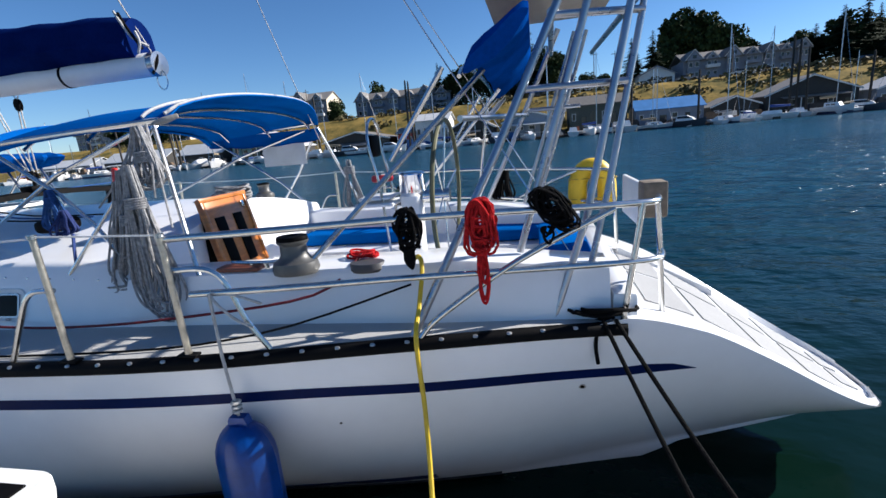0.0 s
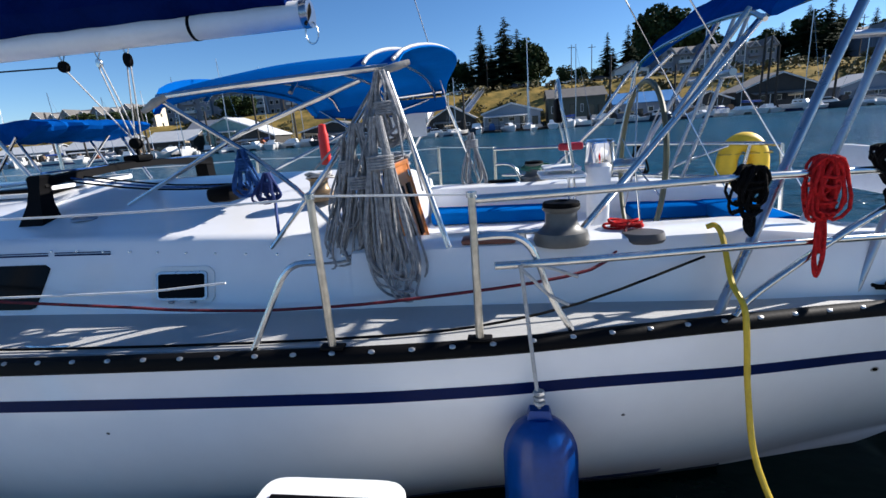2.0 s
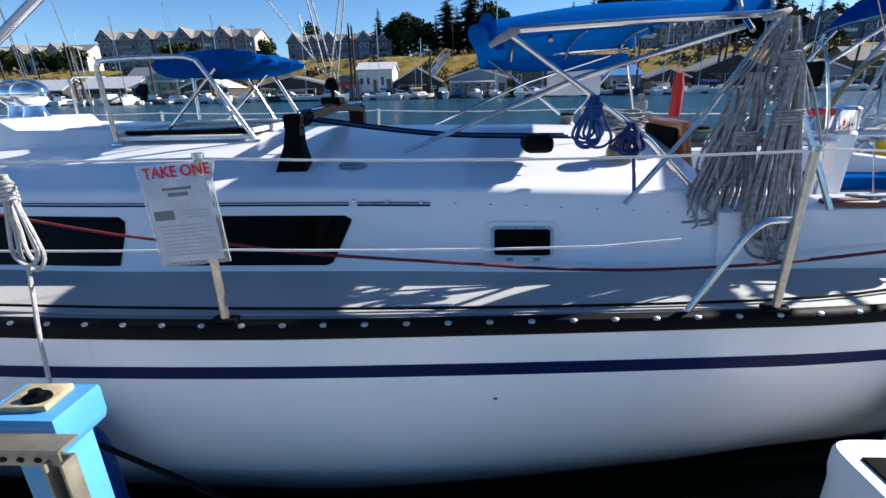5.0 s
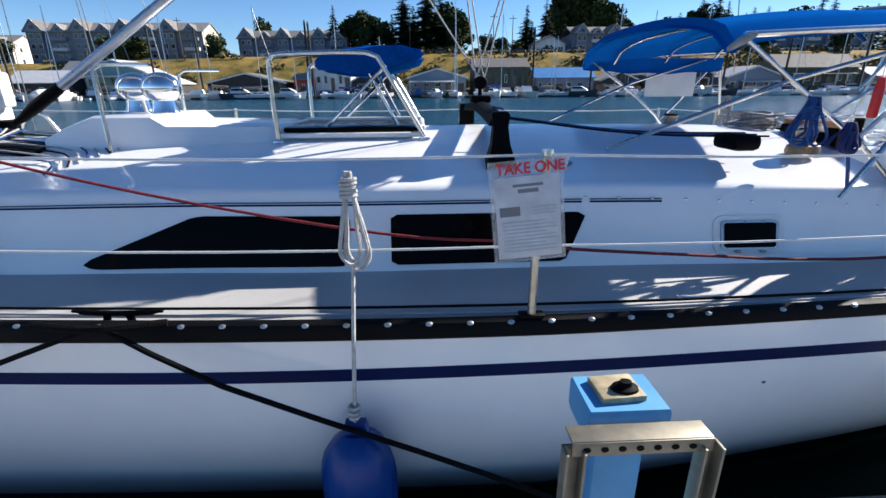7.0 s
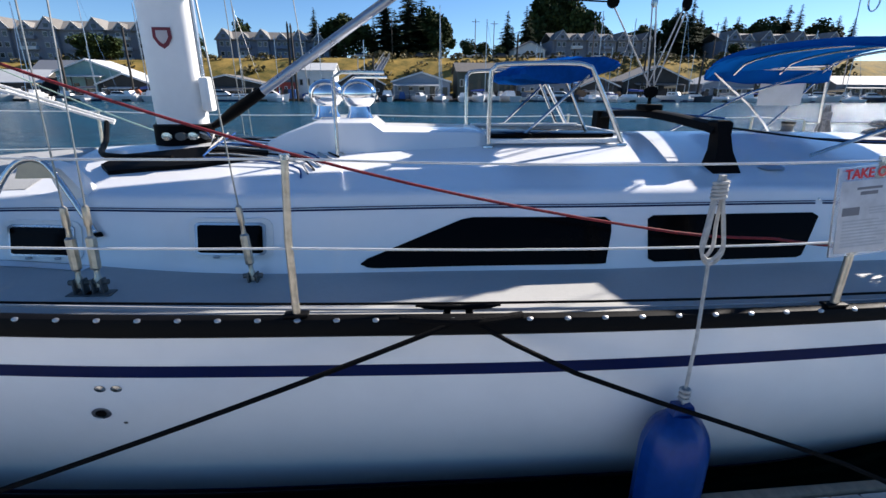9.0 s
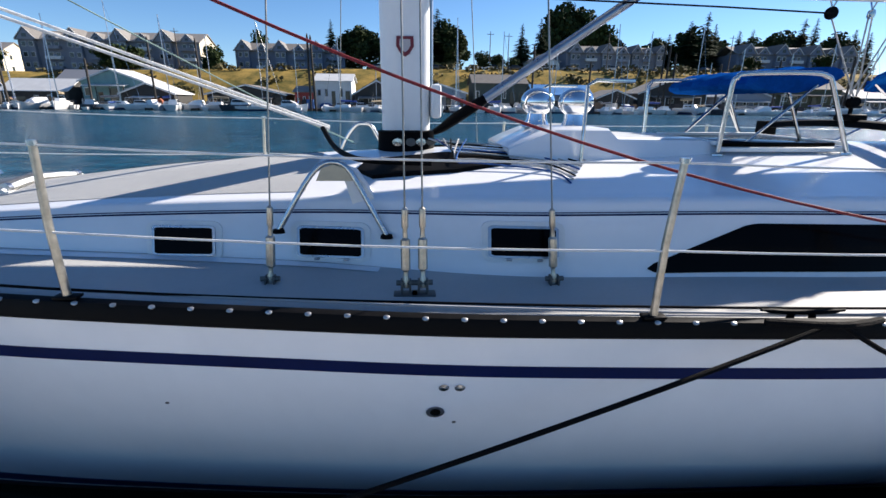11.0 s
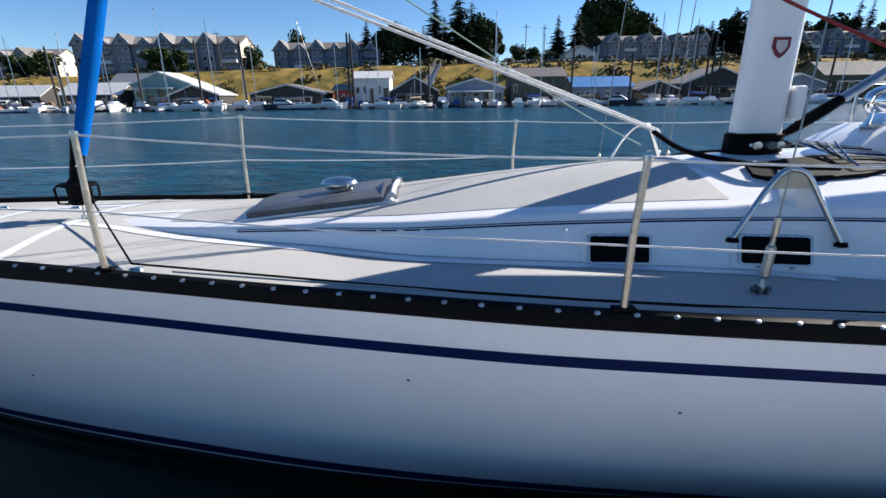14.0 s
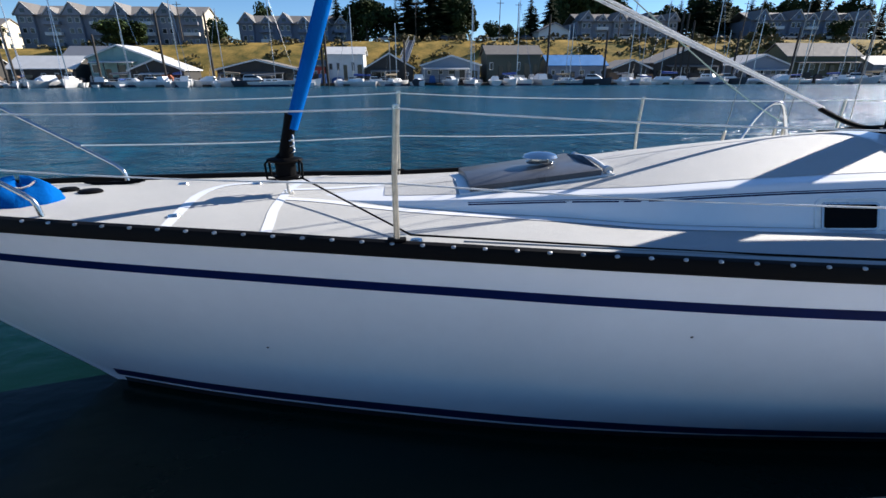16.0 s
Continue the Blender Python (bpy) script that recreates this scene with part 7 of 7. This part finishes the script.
def far_yacht(seed, length, mast_h, cover, tone):
    rnd = random.Random(seed)
    ob = thing("moored_sailboat", "white sailing boat moored at the far dock", "sailboat", group="boats at the far dock")
    L = length / 2
    bm = bmesh.new()
    rings = []
    for u in steps(-1, 1, 10):
        b = 1.35 * (1 - max(0, u) ** 2.2) * (0.75 + 0.25 * (1 + min(0, u))) + 0.03
        z = 0.95 + 0.25 * max(0, u) ** 2
        rings.append([(u * L, -b, z), (u * L * 0.96, -b * 0.85, 0.4), (u * L * 0.9, -b * 0.4, -0.2), (u * L * 0.9, b * 0.4, -0.2), (u * L * 0.96, b * 0.85, 0.4), (u * L, b, z)])
    loft(bm, rings, True, True, True)
    part("hull", bm, tone, ob)
    bm = bmesh.new()
    loft(bm, [[(u * L * 0.97, -1.30 * (1 - max(0, u) ** 2.2) * (0.75 + 0.25 * (1 + min(0, u))) * (0.80 + 0.10 * k) - 0.04, -0.1 + 0.45 * k) for k in (0, 1)] for u in steps(-1, 1, 10)])
    part("waterline_band", bm, BOOT, ob)
    bm = bmesh.new()
    loft(bm, [[(-0.35 * L, -0.8, z), (0.45 * L, -0.5, z), (0.45 * L, 0.5, z), (-0.35 * L, 0.8, z)] if z < 1.3 else [(-0.33 * L, -0.65, z), (0.30 * L, -0.4, z), (0.30 * L, 0.4, z), (-0.33 * L, 0.65, z)] for z in (0.9, 1.5)], True, True, True)
    cab = part("cabin", bm, HULLS[0], ob)
    for k in (-0.15, 0.1):
        bm = bmesh.new()
        box(bm, (k * L, -0.70, 1.22), (0.18 * L, 0.1, 0.16))
        part("window", bm, GLASSK, cab, smooth=False)
    bm = bmesh.new()
    sweep(bm, [(0.12 * L, 0, 0.9), (0.12 * L, 0, mast_h)], 0.09, 6)
    m = part("mast", bm, ALU, ob)
    bm = bmesh.new()
    sweep(bm, [(0.12 * L, 0, mast_h * 0.98), (0.97 * L, 0, 1.2)], 0.03, 4)
    part("forestay", bm, STEEL, m)
    bm = bmesh.new()
    sweep(bm, [(0.1 * L, 0, 2.3), (-0.7 * L, 0, 2.2)], [0.24, 0.16], 8)
    part("boom", bm, cover, ob, "boom with its sail cover")
    return ob


def far_cruiser(seed, tone):
    ob = thing("moored_motorboat", "white motor boat moored at the far dock", "motorboat", group="boats at the far dock")
    bm = bmesh.new()
    rings = []
    for u in steps(-1, 1, 8):
        b = 1.4 * (1 - max(0, u) ** 2.4) + 0.05
        z = 1.0 + 0.4 * max(0, u) ** 2
        rings.append([(u * 4.2, -b, z), (u * 3.9, -b * 0.85, 0.3), (u * 3.7, -b * 0.4, -0.2), (u * 3.7, b * 0.4, -0.2), (u * 3.9, b * 0.85, 0.3), (u * 4.2, b, z)])
    loft(bm, rings, True, True, True)
    part("hull", bm, tone, ob)
    bm = bmesh.new()
    loft(bm, [[(-1.8 + a, -1.1 + s, z), (2.0 - b, -0.8 + s, z), (2.0 - b, 0.8 - s, z), (-1.8 + a, 1.1 - s, z)] for z, a, b, s in ((1.0, 0, 0, 0), (1.45, 0.1, 0.6, 0.1), (1.9, 0.3, 1.8, 0.25))], True, True, True)
    part("cabin", bm, HULLS[0], ob)
    bm = bmesh.new()
    loft(bm, [[(-1.5, -1.07 + s, z), (1.2 - b, -0.93 + s, z), (1.2 - b, -0.6, z), (-1.5, -0.6, z)] for z, b, s in ((1.42, 0, 0), (1.78, 0.6, 0.14))], True, True, True)
    part("window", bm, GLASSK, ob)
    return ob


HULLS = [mat("far_white_hull", (0.76, 0.76, 0.75), 0.4, vary=0.15, scale=1), mat("far_grey_hull", (0.58, 0.58, 0.58), 0.4), mat("far_dark_hull", (0.05, 0.055, 0.07), 0.4)]
COV = [mat("cover_blue", (0.02, 0.06, 0.25), 0.8), mat("cover_tan", (0.30, 0.24, 0.16), 0.8), mat("cover_grey", (0.2, 0.2, 0.21), 0.8)]
protos = [far_yacht(1, 10.5, 15.5, COV[0], HULLS[0]), far_yacht(2, 9.0, 12.5, COV[1], HULLS[1]), far_yacht(3, 12.0, 18.0, COV[2], HULLS[0])]
spots = [(-83, 15.3), (-74.4, 17.6), (-63.5, 21), (-53, 21), (-44.2, 19.9), (-35, 17.6), (-18, 14.8), (-10, 12), (6, 18.5), (15.3, 16.1), (27, 12), (40, 18), (48, 16.8), (58.5, 18), (70, 14), (89, 15), (100, 14), (-95, 15), (-108, 17), (-122, 15)]
for i, (x, h) in enumerate(spots):
    k = i % 3
    m = Matrix.Translation((x, 104.6 + far.uniform(-0.6, 0.6), 0)) @ Matrix.Rotation(far.choice((0.0, math.pi, 0.9, -0.9, 2.2, -1.4)) + far.uniform(-0.25, 0.25), 4, "Z")
    ob = protos[k] if i < 3 else copy_thing(protos[k], m)
    ob.matrix_basis = m @ Matrix.Diagonal((0.82, 1.0, h / (15.5, 12.5, 18.0)[k] * 1.0, 1))
    if h > 19:
        ob.scale.z = 1.15
cruisers = [far_cruiser(1, HULLS[0]), far_cruiser(2, HULLS[1]), far_cruiser(3, HULLS[2])]
for i, x in enumerate((-90, -79, -69, -58.5, -48, -39, -29, -14, -5, 11, 21, 33, 44.5, 53, 64, 76, 95, 108, 118)):
    m = Matrix.Translation((x, 105.2 + far.uniform(-0.8, 0.8), 0)) @ Matrix.Rotation(far.choice((0, math.pi, -0.7, -1.4, 1.7, -2.3)) + far.uniform(-0.2, 0.2), 4, "Z")
    s = far.uniform(0.72, 1.02)
    ob = cruisers[i % 3] if i < 3 else copy_thing(cruisers[i % 3], m)
    ob.matrix_basis = m @ Matrix.Diagonal((s, s, s * 1.25, 1))

# smaller boats lying bow-on in the slips between them
for i in range(46):
    x = -146 + 5.9 * i + far.uniform(-2.2, 2.2)
    m = Matrix.Translation((x, far.uniform(101.5, 106.5), 0)) @ Matrix.Rotation(far.choice((1.57, -1.57, 1.9, -1.2, 0.3, 2.9)) + far.uniform(-0.3, 0.3), 4, "Z")
    if i % 3 == 2:
        sc = far.uniform(0.55, 0.8)
        ob = copy_thing(protos[i % 2], m)
        ob.matrix_basis = m @ Matrix.Diagonal((sc, sc, far.uniform(0.6, 0.95), 1))
    else:
        sc = far.uniform(0.5, 0.85)
        ob = copy_thing(cruisers[(0, 0, 1, 0, 1, 2)[i % 6]], m)
        ob.matrix_basis = m @ Matrix.Diagonal((sc, sc, sc * far.uniform(1.0, 1.4), 1))

# tall pilings and light poles
bm = bmesh.new()
sweep(bm, [(0, 0, -1), (0, 0, 10), (0, 0, 10.4)], [0.24, 0.21, 0.05], 8)
piling = tagged(part("piling", bm, PILE), "tall dark timber piling by the far dock", "piling", "pilings at the far dock")
for i, (x, h) in enumerate(((-88, 13.4), (-86.4, 11.8), (-57.2, 14.3), (-47.5, 14.1), (-25.2, 15.5), (-24.2, 15.2), (23.1, 14.0), (52.4, 15.2), (53.6, 14.6), (55.4, 13), (-70, 10), (-8, 9), (36, 11), (80, 12), (98, 13), (-104, 12), (-113, 13), (66, 11))):
    m = Matrix.Translation((x, 107.4, 0)) @ Matrix.Rotation(far.uniform(-0.02, 0.02), 4, "Y") @ Matrix.Diagonal((1, 1, h / 10.4, 1))
    ob = piling if i == 0 else copy_thing(piling, m)
    ob.matrix_basis = m
bm = bmesh.new()
sweep(bm, [(0, 0, -1), (0, 0, 11)], [0.16, 0.10], 7)
box(bm, (0, 0, 10.2), (2.2, 0.12, 0.14))
pole = tagged(part("utility_pole", bm, BARK), "wooden utility pole on the hill", "pole", "poles on the hill")
for i, (x, y) in enumerate(((21, 152), (27.5, 156), (-4, 152), (58, 152), (98, 152), (-70, 150))):
    m = Matrix.Translation((x, y, ground_z(x, y)))
    ob = pole if i == 0 else copy_thing(pole, m)
    ob.matrix_basis = m


def far_car(color):
    ob = thing("parked_car", "car parked along the hilltop road", "car", group="cars on the hill")
    bm = bmesh.new()
    loft(bm, [[(x, -0.85, 0.35), (x, -0.88, z), (x, 0.88, z), (x, 0.85, 0.35)] for x, z in ((-2.1, 0.75), (-1.2, 0.95), (1.1, 0.95), (2.1, 0.75))], True, True, True)
    part("body", bm, color, ob)
    bm = bmesh.new()
    loft(bm, [[(-1.4, -0.78, 0.93), (1.0, -0.78, 0.93), (1.0, 0.78, 0.93), (-1.4, 0.78, 0.93)], [(-1.0, -0.65, 1.45), (0.4, -0.65, 1.45), (0.4, 0.65, 1.45), (-1.0, 0.65, 1.45)]], True, True, True)
    part("cabin", bm, GLASSK, ob)
    for x in (-1.35, 1.35):
        for y in (-0.82, 0.82):
            bm = bmesh.new()
            lathe(bm, [(0.0, -0.1), (0.33, -0.1), (0.33, 0.1), (0.0, 0.1)], (x, y, 0.33), 12, 1, Matrix.Rotation(radians(90), 3, "X"))
            part("wheel", bm, BLACK, ob)
    return ob


cars = [far_car(WALLW), far_car(mat("silver_car", (0.35, 0.36, 0.38), 0.3)), far_car(mat("dark_car", (0.04, 0.045, 0.06), 0.3))]
for i, x in enumerate((16, -13, 29, 37, 46, -8, 60, 66, 90, 107, 113, 120, 126, 133, 5, 22)):
    m = Matrix.Translation((x, 150.5, ground_z(x, 150.5) + 0.02)) @ Matrix.Rotation(far.uniform(-0.1, 0.1), 4, "Z") @ Matrix.Diagonal((SX, 1, 1, 1))
    ob = cars[i % 3] if i < 3 else copy_thing(cars[i % 3], m)
    ob.matrix_basis = m
# gangway ramp down the bank
bm = bmesh.new()
for dx in (-0.8, 0.8):
    sweep(bm, [(-8 + dx, 113, 5.0), (-5.5 + dx, 140, 11.0)], 0.10, 6)
    sweep(bm, [(-8 + dx, 113, 6.1), (-5.5 + dx, 140, 12.1)], 0.08, 6)
    for k in range(12):
        u = k / 11
        sweep(bm, [(-8 + 2.5 * u + dx, 113 + 27 * u, 5 + 6 * u), (-8 + 2.5 * u + dx, 113 + 27 * u, 6.1 + 6 * u)], 0.05, 5)
loft(bm, [[(-8.8, 113, z), (-7.2, 113, z), (-4.7, 140, z + 6), (-6.3, 140, z + 6)] for z in (4.9, 5.0)], True, True, True)
tagged(part("gangway", bm, ALU), "grey metal gangway down the bank", "gangway")

# boxes, tarpaulins and gear lying on the far docks
gear = random.Random(11)
tones = [mat("dark_gear", (0.03, 0.03, 0.032), 0.8), mat("brown_gear", (0.14, 0.09, 0.055), 0.8, vary=0.3), mat("pale_gear", (0.45, 0.44, 0.42), 0.7), mat("blue_tarpaulin", (0.02, 0.10, 0.30), 0.7), mat("rust_gear", (0.26, 0.08, 0.04), 0.8)]
for k in range(150):
    x, y = gear.uniform(-145, 125), gear.choice((108.8, 109.4, 112.6))
    w, d, h = gear.uniform(0.7, 3.0), gear.uniform(0.5, 1.0), gear.uniform(0.5, 2.0)
    bm = bmesh.new()
    loft(bm, [[(-w / 2 * s, -d / 2, z), (w / 2 * s, -d / 2, z), (w / 2 * s, d / 2, z), (-w / 2 * s, d / 2, z)] for z, s in ((0, 1.0), (h * 0.7, gear.uniform(0.8, 1.0)), (h, gear.uniform(0.3, 0.95)))], True, True, True)
    ob = part("dock_gear", bm, tones[gear.choice((0, 0, 0, 1, 1, 2, 2, 2, 3, 4))], smooth=False)
    ob.location = (x, y, 0.5)
    tagged(ob, "covered gear box lying on the far dock", "gear box", "gear on the far docks")
